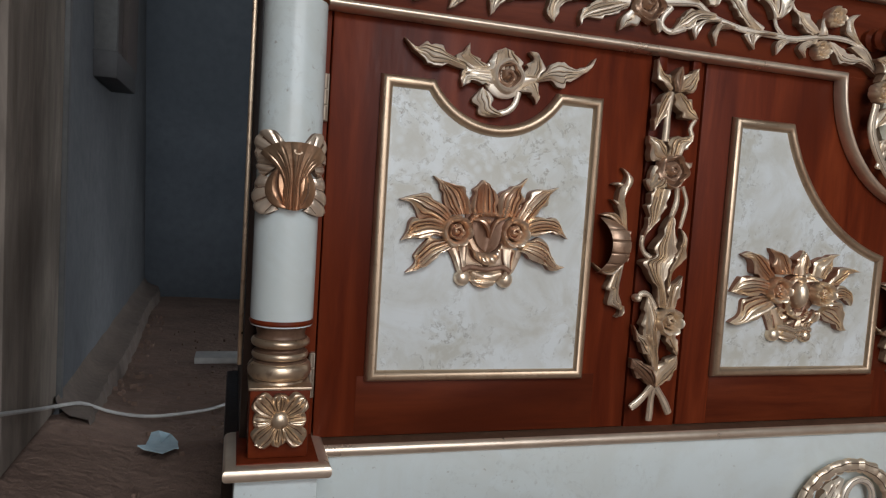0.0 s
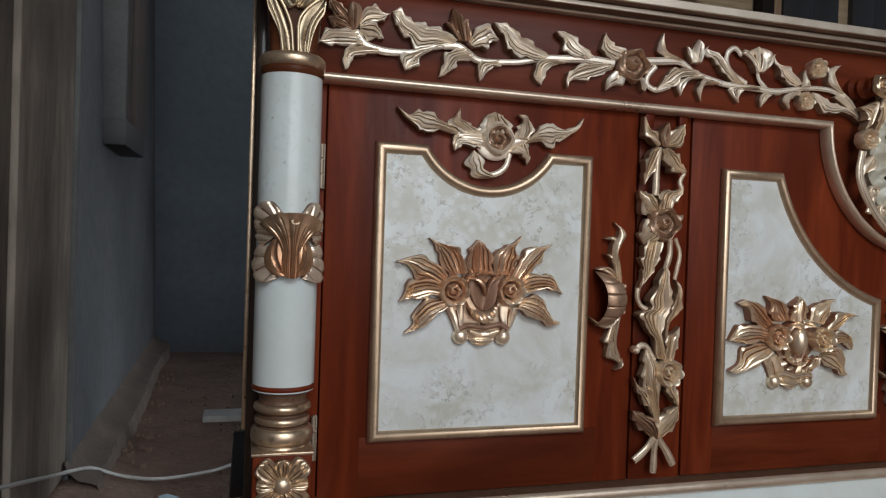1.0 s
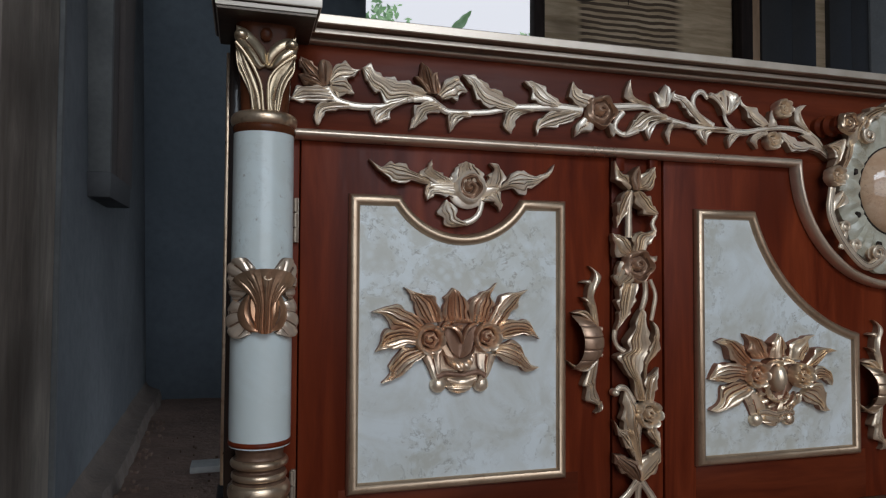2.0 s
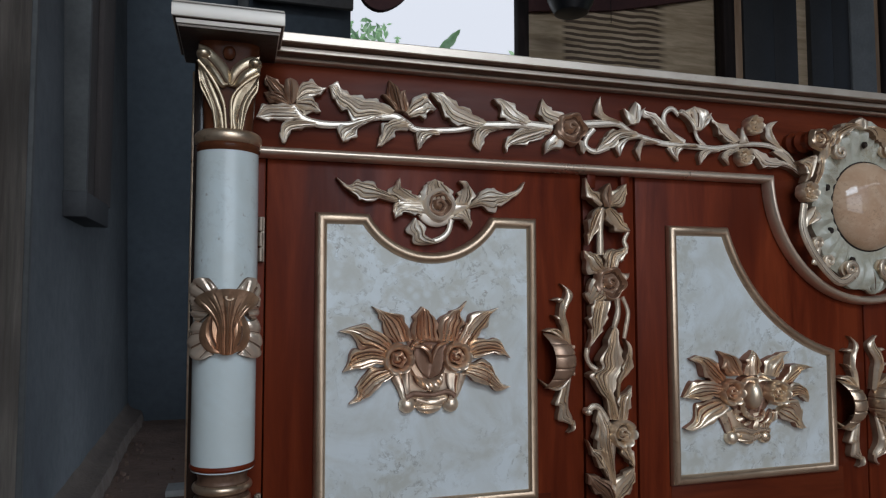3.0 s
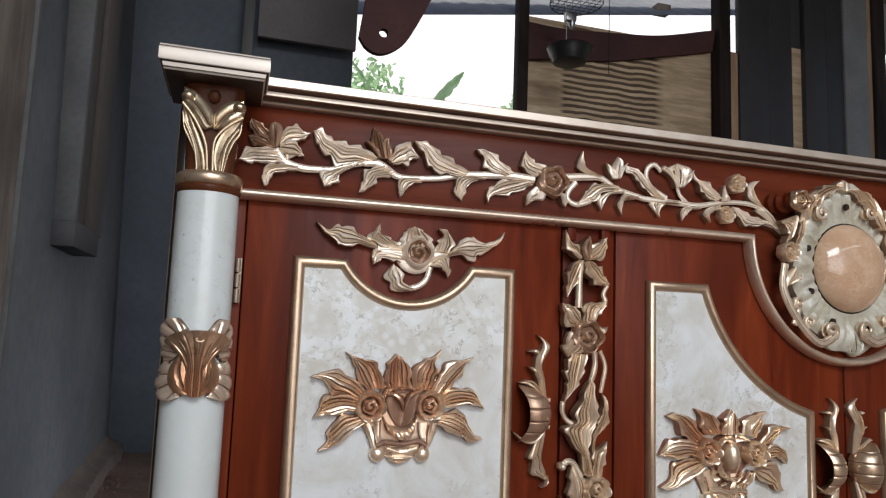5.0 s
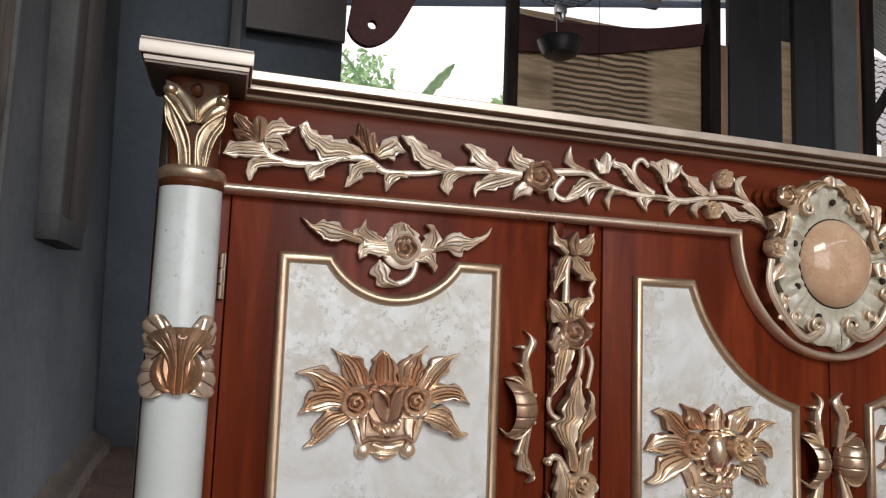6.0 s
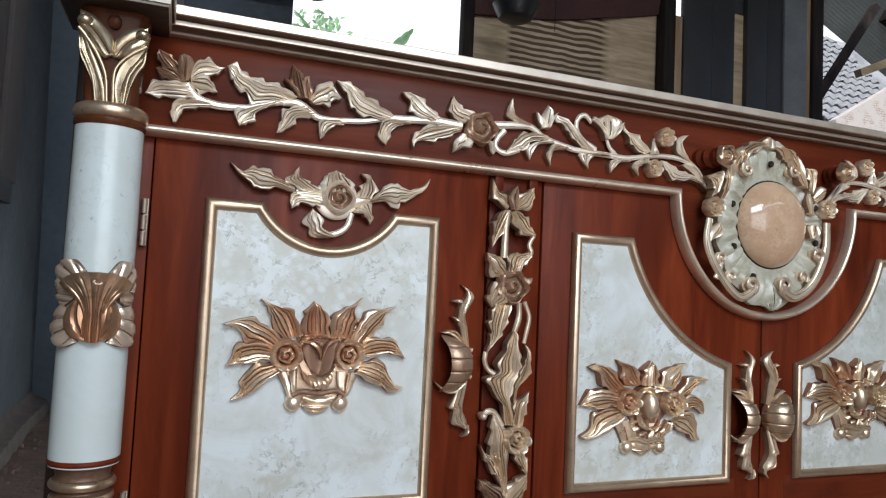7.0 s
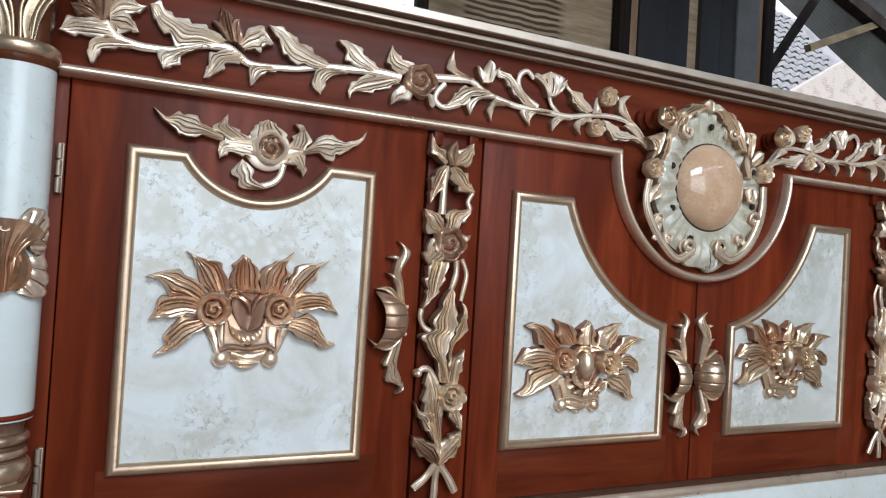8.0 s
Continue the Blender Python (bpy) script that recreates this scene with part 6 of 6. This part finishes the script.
def clockwise(path, want):
    area = sum(a[0] * b[1] - a[1] * b[0] for a, b in zip(path, path[1:] + path[:1]))
    return path if (area < 0) == want else path[::-1]


def inset(path, d):
    """The closed path moved inwards by d."""
    shape = sweep(clockwise(path, False), [(d, 0.0)], True)
    return [(p[0], p[2]) for p in shape[0]]


def scatter(maker, y, parent, material, mirror, names, dx=0.0, dz=0.0, teeth_per_metre=0):
    """Each carved piece as a mesh of its own."""
    def add(fn, *a, brown=False, **k):
        if fn is frond and teeth_per_metre and k.get("flutes", 4) > 2:
            span_of = np.linalg.norm(np.array(a[0][0]) - np.array(a[0][-1]))
            k.setdefault("teeth", int(min(5, max(2, round(span_of * teeth_per_metre)))))
            k["flutes"] = k.get("flutes", 4) + 1
        aged = brown or fn is rose
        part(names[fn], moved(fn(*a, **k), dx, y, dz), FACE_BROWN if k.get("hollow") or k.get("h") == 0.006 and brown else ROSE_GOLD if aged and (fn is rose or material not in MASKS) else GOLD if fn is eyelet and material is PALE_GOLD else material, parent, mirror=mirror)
    maker(add)


def handle_shape(x, z):
    """A fluted shell grip on a carved leaf spine; its hollow side opens towards -x."""
    rows, mats = [], []
    for i in range(73):
        u = -1 + i / 36
        ring = min(abs(u - q) for q in (-0.62, -0.22, 0.22, 0.62))
        r = (0.033 * max(0.0, 1 - u * u) ** 0.52 + 0.0014) * (1 - 0.055 * math.exp(-((ring / 0.025) ** 2)))
        zz = z + 0.046 * u
        cx = x - 0.024 - 0.020 * abs(u) ** 3.5
        end = 2.0 + 0.3 * u * u
        out = [(cx + r * math.cos(a), -0.006 - 1.15 * r * math.sin(a), zz) for a in np.linspace(0, end, 25)]
        inn = [(cx + (r - 0.0032) * math.cos(a), -0.006 - 1.15 * (r - 0.0032) * math.sin(a), zz) for a in np.linspace(end, 0, 25)]
        rows.append(out + inn)
        mats += [1 if ring < 0.018 and n < 24 else 0 for n in range(50)] if i < 72 else [0, 0]
    shell = (*grid(rows, round_v=True, caps=True), mats)
    spine = []
    handle_leaves(lambda fn, a, b, **k: spine.append(moved(fn(a, b, **k), x, 0.0, z)))
    rings = [stem([(x - 0.006, z + d), (x + 0.001, z + d + 0.001), (x + 0.007, z + d)], 0.0039, 0.0039, 0.009, 8) for d in (-0.022, -0.011, 0.0, 0.011, 0.022)]
    return joined(shell, *rings), spine


def hinge(z, mirror, parent):
    s = joined(box(-1.1490, -1.1425, -0.004, 0.004, z - 0.034, z + 0.034, 0.001), *[moved(lathe([(0.004, z + d), (0.004, z + d + 0.02)], -1.1480, -0.0045, 10)) for d in (-0.033, -0.010, 0.013)])
    part("hinge", s, BRASS, parent, "small brass hinge", mirror)


def door(body, side, mirror):
    y = 0.002
    x0, x1 = (-1.140, -0.6125) if side else (-0.5055, -0.0015)
    d = part("door", box(x0, x1, y, y + 0.024, 0.162, 0.797, 0.0025), WOOD, body, "red-brown lacquered door with a marble panel", mirror)
    part("door_rail", box(x0 + 0.062, x1 - 0.062, y - 0.0006, y + 0.006, 0.1635, 0.256, 0.0005), WOOD_ACROSS, d, "", mirror)
    path = clockwise(side_outline() if side else centre_outline(), False)
    part("panel_moulding", lined(sweep(path, panel_profile(-0.013, y), True), (0, 14)), BRIGHT_TRIM, d, "bronze-painted moulding", mirror, 50)
    part("marble_panel", plate(inset(path, 0.012), -0.004, y + 0.002), MARBLE_MOTTLED if mirror and not side else MARBLE, d, "mottled white marble panel", mirror)
    m = MASK_GOLD if side else (MASK_GOLD_RIGHT if mirror else MASK_GOLD_CENTRE)
    names = {volute: "carved_volute", leaf: "carved_leaf", frond: "carved_leaf", bulb: "carved_boss", stem: "carved_scroll", ball: "carved_boss", rose: "carved_rose", eyelet: "carved_rose", cup: "carved_calyx"}
    uneven = mirror and not side
    # both middle doors carry the same mask, not a mirrored one
    scatter(side_mask if side else centre_mask, -0.004, d, m, mirror and side, names, 0.529 if uneven else 0.0, 0.010 if uneven else 0.0, teeth_per_metre=26)
    if side:
        scatter(crest, y, d, PALE_GOLD, mirror, names, teeth_per_metre=38)
        for z in (0.668, 0.26):
            hinge(z, mirror, d)
    grip, sprays = handle_shape(*((-0.644, 0.474) if side else (-0.007 if mirror else -0.034, 0.374)))
    part("handle", moved(grip, y=y), ROSE_GOLD if side else AGED_GOLD, d, "bronze shell-shaped grip", mirror, 65)
    for spray in sprays:
        part("handle_leaf", moved(spray, y=y), GOLD, d, "", mirror)


def column(body, mirror):
    c = part("column", lathe([(0.0, 0.345), (CR, 0.345), (CR + 0.0006, 0.36), (CR + 0.0006, 0.60), (CR, 0.78), (CR, 0.797)], CX, CY, 56), MARBLE_SOFT, body, "round white marble column", mirror)
    part("stained_end", lathe([(CR + 0.0004, 0.786), (CR + 0.0022, 0.790), (CR + 0.0022, 0.795), (CR + 0.0004, 0.798)], CX, CY, 56), GLOSS_BROWN, c, "brown glazed end", mirror)
    part("stained_end", lathe([(CR + 0.0008, 0.347), (CR + 0.002, 0.350), (CR + 0.0008, 0.354)], CX, CY, 56), WOOD, c, "brown glazed end", mirror)
    prof = [(0.0, 0.264), (0.036, 0.264), (0.037, 0.266), (0.036, 0.268), (0.036, 0.269)]
    for zc, r, hh in ((0.282, 0.041, 0.0115), (0.303, 0.036, 0.0065), (0.321, 0.0375, 0.0065)):
        prof += [(r - 0.004 + 0.007 * math.cos(a), zc + hh * math.sin(a)) for a in np.linspace(-1.5, 1.5, 9)] + [(r - 0.0045, zc + hh + 0.0015)]
    prof += [(0.033, 0.333), (0.0365, 0.349), (0.0, 0.349)]
    pts, faces = lathe(prof, CX, CY, 48)
    low = [1 if max(p[0] for p in prof[k : k + 2]) < 0.0375 and 3 < k else 0 for k in range(len(prof) - 1) for _ in range(48)]
    part("turned_base", (pts, faces, low + [0, 0]), AGED_GOLD, c, "ringed bronze-painted turning with dark grooves", mirror)
    ring = [(0.0, 0.794)] + [(0.038 + 0.009 * math.cos(a), 0.806 + 0.0105 * math.sin(a)) for a in np.linspace(-1.5, 1.5, 11)] + [(0.0, 0.818)]
    part("neck_ring", lathe(ring, CX, CY, 48), AGED_GOLD, c, "bronze-painted neck ring", mirror)

    def reach(z):
        k = min(max((z - 0.812) / 0.12, 0), 1)
        return 0.034 + 0.009 * k**1.5

    # square flared block with rounded corners
    rows = []
    for z in np.linspace(0.811, 0.938, 12):
        r = reach(z)
        rows.append([(CX + r * math.copysign(abs(math.cos(a)) ** 0.45, math.cos(a)), CY + r * math.copysign(abs(math.sin(a)) ** 0.45, math.sin(a)), z) for a in np.arange(40) * math.tau / 40])
    part("capital", grid(rows, round_v=True, caps=True), GLOSS_BROWN, c, "flared brown capital", mirror)
    def put(fn, *args, **k):
        shape = fn(*args, **k)
        pts = [(CX + 0.90 * x, CY + y - reach(z) + 0.0015, z) for x, y, z in shape[0]]
        name, mat, lab = ("capital_bead", GLOSS_BROWN, "glossy brown bead") if fn is bulb and not k else ("capital_leaf", CAPITAL_GOLD, "")
        part(name, (pts, shape[1], slots(shape)), mat, c, lab, mirror)

    capital_relief(put)
    put(bulb, (0.0, 0.920), 0.0095, 0.0095, 0.011)
    # carved collar halfway up the shaft
    rows, mats = [], []
    rng = random.Random(21)
    cuts = [-0.80, -0.55, -0.36, -0.16, 0.06, 0.24, 0.46, 0.70, 0.85]
    cuts = [(c, rng.uniform(0.6, 1.0), rng.uniform(0.80, 0.97)) for c in cuts]
    for i, q in enumerate(np.linspace(0, 1, 40)):
        wide = 0.0098 + 0.0015 * math.sin(math.pi * min(1, q / 0.4)) + 0.0275 * max(0.0, (q - 0.30) / 0.70) ** 2.3
        row, line = [], []
        for v in np.linspace(-1, 1, 120):
            near = min(((abs(v - c), d, e) for c, d, e in cuts), key=lambda w: w[0])
            groove = near[1] * math.exp(-((near[0] / 0.026) ** 2)) * (1 if q < near[2] else 0.15)
            fan = q * q
            up = 0.0155 + 0.002 * math.sin(math.pi * q) + 0.013 * q**2.6 - 0.0016 * groove + 0.0008 * math.sin(13 * v + 1.0) - (0.006 + 0.004 * fan) * v * v - 0.006 * max(0.0, q - 0.88) * 8 * abs(v) ** 2
            row.append((wide * v, -up, 0.5022 + 0.0795 * q + 0.0060 * fan * (1 - v * v) - 0.0105 * fan * abs(v) ** 2.2 - 0.0030 * (1 - q) ** 2 * (1 - v * v)))
            line.append(1 if near[0] < 0.013 and 0.04 < q < near[2] else 0)
        rows.append([(row[0][0] * 0.80, -0.004, row[0][2]), *row, (row[-1][0] * 0.80, -0.004, row[-1][2])])
        if i < 39:
            mats += [0, *line[:-1], 0]
    tulip = (*grid(rows, caps=True), mats + [0, 0])
    part("collar_leaf", wrapped(moved(tulip, 0.003, 0.0, 0.006), CX, CY, CR), STAINED_GOLD, c, "flaring carved leaf on the column", mirror)
    curl = stem(circle(0.001, 0.5755, 0.0030, 60, 360, 14), 0.0012, 0.0011, 0.020, 20)
    part("collar_curl", wrapped(moved(curl, 0.003, 0.0, 0.006), CX, CY, CR), AGED_GOLD, c, "", mirror)

    def lay(fn, *args, brown=False, **k):
        part("collar_leaf" if brown else "collar_lobe", wrapped(moved(fn(*args, **k), 0.003, 0.0, 0.006), CX, CY, CR), STAINED_GOLD if brown else RAIL_GOLD, c, "" if brown else "ruffled pale bronze lobe", mirror)
    collar_relief(lay)
    k = part("plinth_block", box(-1.236, -1.156, -0.086, 0.02, 0.168, 0.264, 0.003), WOOD, c, "square brown block", mirror)
    part("block_line", box(-1.238, -1.154, -0.088, 0.0, 0.262, 0.266, 0.001), AGED_GOLD, c, "", mirror)
    shapes = []
    for i in range(8):
        a = math.radians(45 * i)
        long = 0.044 if i % 2 else 0.035
        d = (math.cos(a), math.sin(a))
        shapes.append(leaf([(CX + 0.008 * d[0], 0.2235 + 0.008 * d[1]), (CX + long * 0.6 * d[0], 0.2235 + long * 0.6 * d[1]), (CX + long * d[0], 0.2235 + long * d[1])], 0.029 if i % 2 else 0.022, 1, 0.013, 3, 0.4, blunt=1.0, wide=0.62))
    shapes.append(ball((CX, 0.2235), 0.0135, 0.017))
    part("block_flower", moved(joined(*shapes), y=-0.086), AGED_GOLD, c, "eight-petalled carved flower", mirror)


def cornice_profile(z0, z1, y0, y1):
    """Moulding section (y, z) from the wall face y0 out to y1."""
    h, d = z1 - z0, y1 - y0
    p = [(0.0, 0.0), (0.30, 0.0), (0.36, 0.03), (0.38, 0.09), (0.36, 0.15), (0.33, 0.18), (0.33, 0.22), (0.66, 0.23), (0.70, 0.26), (0.70, 0.44), (0.67, 0.48), (0.64, 0.49)]
    p += [(0.64, 0.52), (0.95, 0.53), (1.0, 0.57), (1.0, 0.94), (0.98, 0.98), (0.94, 1.0), (0.0, 1.0)]
    return [(y0 + u * d, z0 + v * h) for u, v in p]


def capped(x0, x1, section):
    rows = [[(x, y, z) for y, z in section] for x in (x0, x1)]
    return grid(rows, round_v=True, caps=True)


def around(x0, x1, depth, section):
    """The section (outwards distance, z) carried round three sides of a block whose front is at y = -depth."""
    rows = []
    for o, z in section:
        rows.append([(x0 - o, 0.03, z), (x0 - o, -depth - o, z), (x1 + o, -depth - o, z), (x1 + o, 0.03, z)])
    pts, faces = grid(rows)
    n = len(section)
    faces += [(0, 1, 2, 3), ((n - 1) * 4, (n - 1) * 4 + 3, (n - 1) * 4 + 2, (n - 1) * 4 + 1)]
    return pts, faces


def half(body, frieze, mirror):
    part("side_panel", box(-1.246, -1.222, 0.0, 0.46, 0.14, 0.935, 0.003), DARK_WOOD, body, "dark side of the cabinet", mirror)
    part("side_bead", box(-1.2525, -1.2455, 0.06, 0.068, 0.26, 0.935, 0.002), AGED_GOLD, body, "thin bronze line", mirror)
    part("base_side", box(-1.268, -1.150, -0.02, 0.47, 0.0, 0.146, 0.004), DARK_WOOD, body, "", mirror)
    part("face_stile", box(-1.222, -1.1415, 0.004, 0.036, 0.162, 0.80, 0.002), WOOD, body, "", mirror)
    column(body, mirror)
    part("column_foot", box(-1.252, -1.142, -0.098, 0.04, 0.0, 0.146, 0.003), MARBLE_SOFT, body, "white marble foot under the column", mirror)
    sec = [(0.0, 0.146), (0.008, 0.146)] + [(0.010 + 0.007 * math.sin(a), 0.1555 - 0.0095 * math.cos(a)) for a in np.linspace(0.2, 2.8, 8)] + [(0.008, 0.1655), (0.004, 0.166)]
    part("foot_moulding", around(-1.250, -1.142, 0.098, sec), RAIL_GOLD, body, "bronze-painted foot moulding", mirror)
    part("foot_top", box(-1.250, -1.142, -0.100, 0.03, 0.150, 0.1675, 0.001), WOOD, body, "brown top of the column foot", mirror)
    sec = [(-0.030, 0.9375), (0.012, 0.9375), (0.0165, 0.938), (0.0175, 0.9395), (0.0165, 0.941), (0.0155, 0.9415), (0.0183, 0.9422), (0.0192, 0.9475), (0.0185, 0.9485), (0.0222, 0.9488), (0.0236, 0.9495), (0.0241, 0.951), (0.0241, 0.9655), (0.0236, 0.9668), (0.0228, 0.9674), (0.0228, 0.9680), (0.0234, 0.9686), (0.0230, 0.9703), (0.0215, 0.971)]
    shape = around(-1.244, -1.148, 0.106, sec)
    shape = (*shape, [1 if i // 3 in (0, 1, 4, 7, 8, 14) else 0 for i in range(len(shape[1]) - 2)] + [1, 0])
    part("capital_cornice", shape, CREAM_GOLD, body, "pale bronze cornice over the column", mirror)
    part("pilaster", box(-0.6075, -0.5075, 0.005, 0.04, 0.158, 0.797, 0.002), WOOD, body, "narrow carved upright between the doors", mirror)
    pil = bpy.data.objects[part_name(body, "pilaster")]
    scatter(pilaster_carving, -0.005, pil, GOLD, mirror, {leaf: "leaf", frond: "leaf", stem: "stem", rose: "rose", eyelet: "rose", ball: "bud", volute: "volute"}, teeth_per_metre=42)
    for x in (-0.594, -0.528):
        part("tab", box(x - 0.010, x + 0.006, -0.006, 0.018, 0.768, 0.792, 0.001), WOOD, pil, "", mirror)
    scatter(frieze_carving, -0.003, frieze, PALE_GOLD, mirror, {leaf: "leaf", frond: "leaf", stem: "stem", rose: "rose", eyelet: "rose", ball: "bud", volute: "volute"}, teeth_per_metre=42)
    # turned peg that ends in a carved rose beside the medallion
    peg = [[(-0.170 + 0.016 * k + r * math.cos(a), -0.003 - 0.050 * k, 0.870 + r * math.sin(a)) for a in np.arange(20) * math.tau / 20] for k, r in ((0, 0.019), (0.2, 0.021), (0.32, 0.016), (0.5, 0.021), (0.64, 0.016), (0.85, 0.019), (1.0, 0.015))]
    part("peg", grid(peg, round_v=True, caps=True), WOOD_ACROSS, frieze, "turned brown peg", mirror)
    part("peg_rose", moved(rose((-0.154, 0.870), 0.021, 0.020), y=-0.049), AGED_GOLD, frieze, "carved rose on a peg", mirror)
    door(body, True, mirror)
    door(body, False, mirror)


def part_name(body, name):
    """The newest part of that kind under the body."""
    return [o for o in body.children if o.name.split(".")[0] == name][-1].name


def medallion(frieze):
    cz, rows = 0.752, []
    for a in np.arange(144) * math.tau / 144:
        row = []
        up = max(0.0, math.sin(a))
        rim = 1 + 0.022 * math.cos(a * 13)
        for q in np.linspace(0.5, 1.0, 14):
            x = 0.004 + 0.138 * q * rim * math.cos(a) * (1 - 0.10 * up)
            z = cz + 0.167 * q * rim * math.sin(a)
            k = (q - 0.6) / 0.4
            y = -0.014 - 0.009 * math.sin(math.pi * min(1, max(0, k)) ** 1.4)
            y -= 0.0042 * math.sin(math.pi * max(0, k)) * math.cos(a * 34 + 1.5 * math.sin(5 * a)) + 0.003 * noise.noise((x * 60, z * 60, 0.5)) * max(0, k)
            row.append((x, y, z))
        row.append((row[-1][0], -0.002, row[-1][2]))
        rows.append([(0.004, -0.012, cz)] + row)
    m = part("medallion", grid(rows, round_u=True), MARBLE_GREEN, frieze.parent, "greenish white carved stone medallion")
    rows = [[(0.002 + 0.0865 * q * math.cos(a), -0.014 - 0.038 * (1 - q**2.5) ** 0.62, 0.751 + 0.0865 * q * math.sin(a)) for q in 1 - np.linspace(0, 1, 26) ** 1.8] for a in np.arange(64) * math.tau / 64]
    part("cabochon", grid(rows, round_u=True), STONE, m, "polished domed tan stone")
    ring = [[(0.002 + (0.0870 + 0.0020 * math.cos(b)) * math.cos(a), -0.0135 - 0.003 * math.sin(b), 0.751 + (0.0870 + 0.0020 * math.cos(b)) * math.sin(a)) for b in np.arange(8) * math.tau / 8] for a in np.arange(56) * math.tau / 56]
    part("stone_rim", grid(ring, round_u=True, round_v=True), HOLE, m, "dark ring painting the shade round the stone")
    scatter(medallion_gold, -0.019, m, GOLD, False, {volute: "volute", frond: "leaf", stem: "scroll", rose: "rose", eyelet: "rose", ball: "scroll_end"}, teeth_per_metre=42)
    for a, r in ((97, 0.112), (127, 0.112), (165, 0.112), (205, 0.114), (242, 0.114), (285, 0.114), (345, 0.112), (20, 0.112), (62, 0.112)):
        x, z = 0.004 + r * math.cos(math.radians(a)), 0.752 + 1.06 * r * math.sin(math.radians(a))
        s = [[(x + q * 0.0050 * math.cos(b), y, z + q * 0.0070 * math.sin(b)) for b in np.arange(12) * math.tau / 12] for q, y in ((0.05, -0.0275), (0.8, -0.0280), (1.0, -0.022))]
        part("bored_hole", grid(s, round_v=True, caps=True), HOLE, m, "near-black disc painting the shade of a bored hole")
    m.location = (-0.006, -0.005, 0.003)
    part("tongue", moved(leaf([(0.004, 0.63), (0.004, 0.605), (0.004, 0.58)], 0.05, 1, 0.018, 3, 0.8), y=-0.006), MARBLE_GREEN, m)


def base_carving(base):
    """The low carved wreath on the marble base."""
    y = -0.022
    for mirror in (False, True):
        pts = circle(-0.145, -0.005, 0.108, 205, -15, 13, 0.092)
        for i, (p, q) in enumerate(zip(pts, pts[1:])):
            part("wreath_band", moved(stem([p, ((p[0] + q[0]) / 2, (p[1] + q[1]) / 2), q], 0.0125, 0.0135, 0.003, 8, 0.05), y=y), GOLD, base, "banded bronze wreath piece", mirror)
        for x, zt in ((-0.195, 0.040), (-0.175, 0.055), (-0.155, 0.06)):
            part("wreath_leaf", moved(leaf([(-0.19, 0.005), ((x - 0.19) / 2, 0.03), (x, zt)], 0.026, 1, 0.016), y=y), PALE_GOLD, base, "", mirror)
        part("wreath_scroll", moved(stem(circle(-0.115, 0.02, 0.035, 230, -60, 15), 0.009, 0.007, 0.004, 24), y=y), PALE_GOLD, base, "", mirror)


def sideboard():
    b = thing("sideboard", "carved red-brown sideboard with marble panels and bronze ornaments", "sideboard")
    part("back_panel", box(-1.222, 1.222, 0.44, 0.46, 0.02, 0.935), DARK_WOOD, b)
    part("top_board", box(-1.245, 1.245, 0.007, 0.47, 0.9405, 0.968, 0.003), WOOD_ACROSS, b)
    part("bottom_board", box(-1.15, 1.15, 0.02, 0.44, 0.10, 0.1575, 0.003), WOOD_ACROSS, b)
    part("inner_back", box(-1.15, 1.15, 0.045, 0.055, 0.16, 0.93, 0.001), HOLE, b)
    frieze = part("frieze_board", box(-1.222, 1.222, -0.003, 0.030, 0.799, 0.9395, 0.001), WOOD_ACROSS, b, "red-brown board above the doors")
    part("frieze_tongue", plate([(-0.226, 0.803)] + circle(0.002, 0.80, 0.229, 180, 360, 40) + [(0.226, 0.803)], -0.0035, 0.0015), WOOD_ACROSS, frieze)
    arc = circle(0.002, 0.800, 0.229, 180, 360, 48)
    part("rail_moulding", sweep([(-1.155, 0.800)] + arc + [(1.155, 0.800)], half_round(0.017, -0.022, 0.000)), RAIL_GOLD, b, "bronze rail that dips round the medallion", sharp=60)
    pts, faces = capped(-1.135, 1.135, cornice_profile(0.9405, 0.972, 0.006, -0.052))
    part("cornice", (pts, faces, [1 if k in (4, 5, 6, 11, 12) else 0 for k in range(len(faces))]), CORNICE_GOLD, b, "pale bronze top moulding")
    sec = [(0.01, 0.1415), (-0.020, 0.1415)] + [(-0.022 - 0.011 * math.sin(a), 0.1515 - 0.0100 * math.cos(a)) for a in np.linspace(0.15, 2.8, 10)] + [(-0.020, 0.1605), (0.01, 0.1610)]
    pts, faces = capped(-1.137, 1.137, sec)
    part("bottom_rail", (pts, faces, [1 if k >= len(sec) - 3 and k < len(sec) else 0 for k in range(len(faces))]), RAIL_GOLD, b, "bronze rail under the doors")
    base = part("base_panel", box(-1.145, 1.145, -0.022, 0.03, 0.0, 0.1410, 0.003), MARBLE_SOFT, b, "white marble base band")
    base_carving(base)
    half(b, frieze, False)
    half(b, frieze, True)
    medallion(frieze)


workshop()
standing_board()
wall_frame()
back_side()
sideboard()
hanging_things()
floor_clutter()
outside()
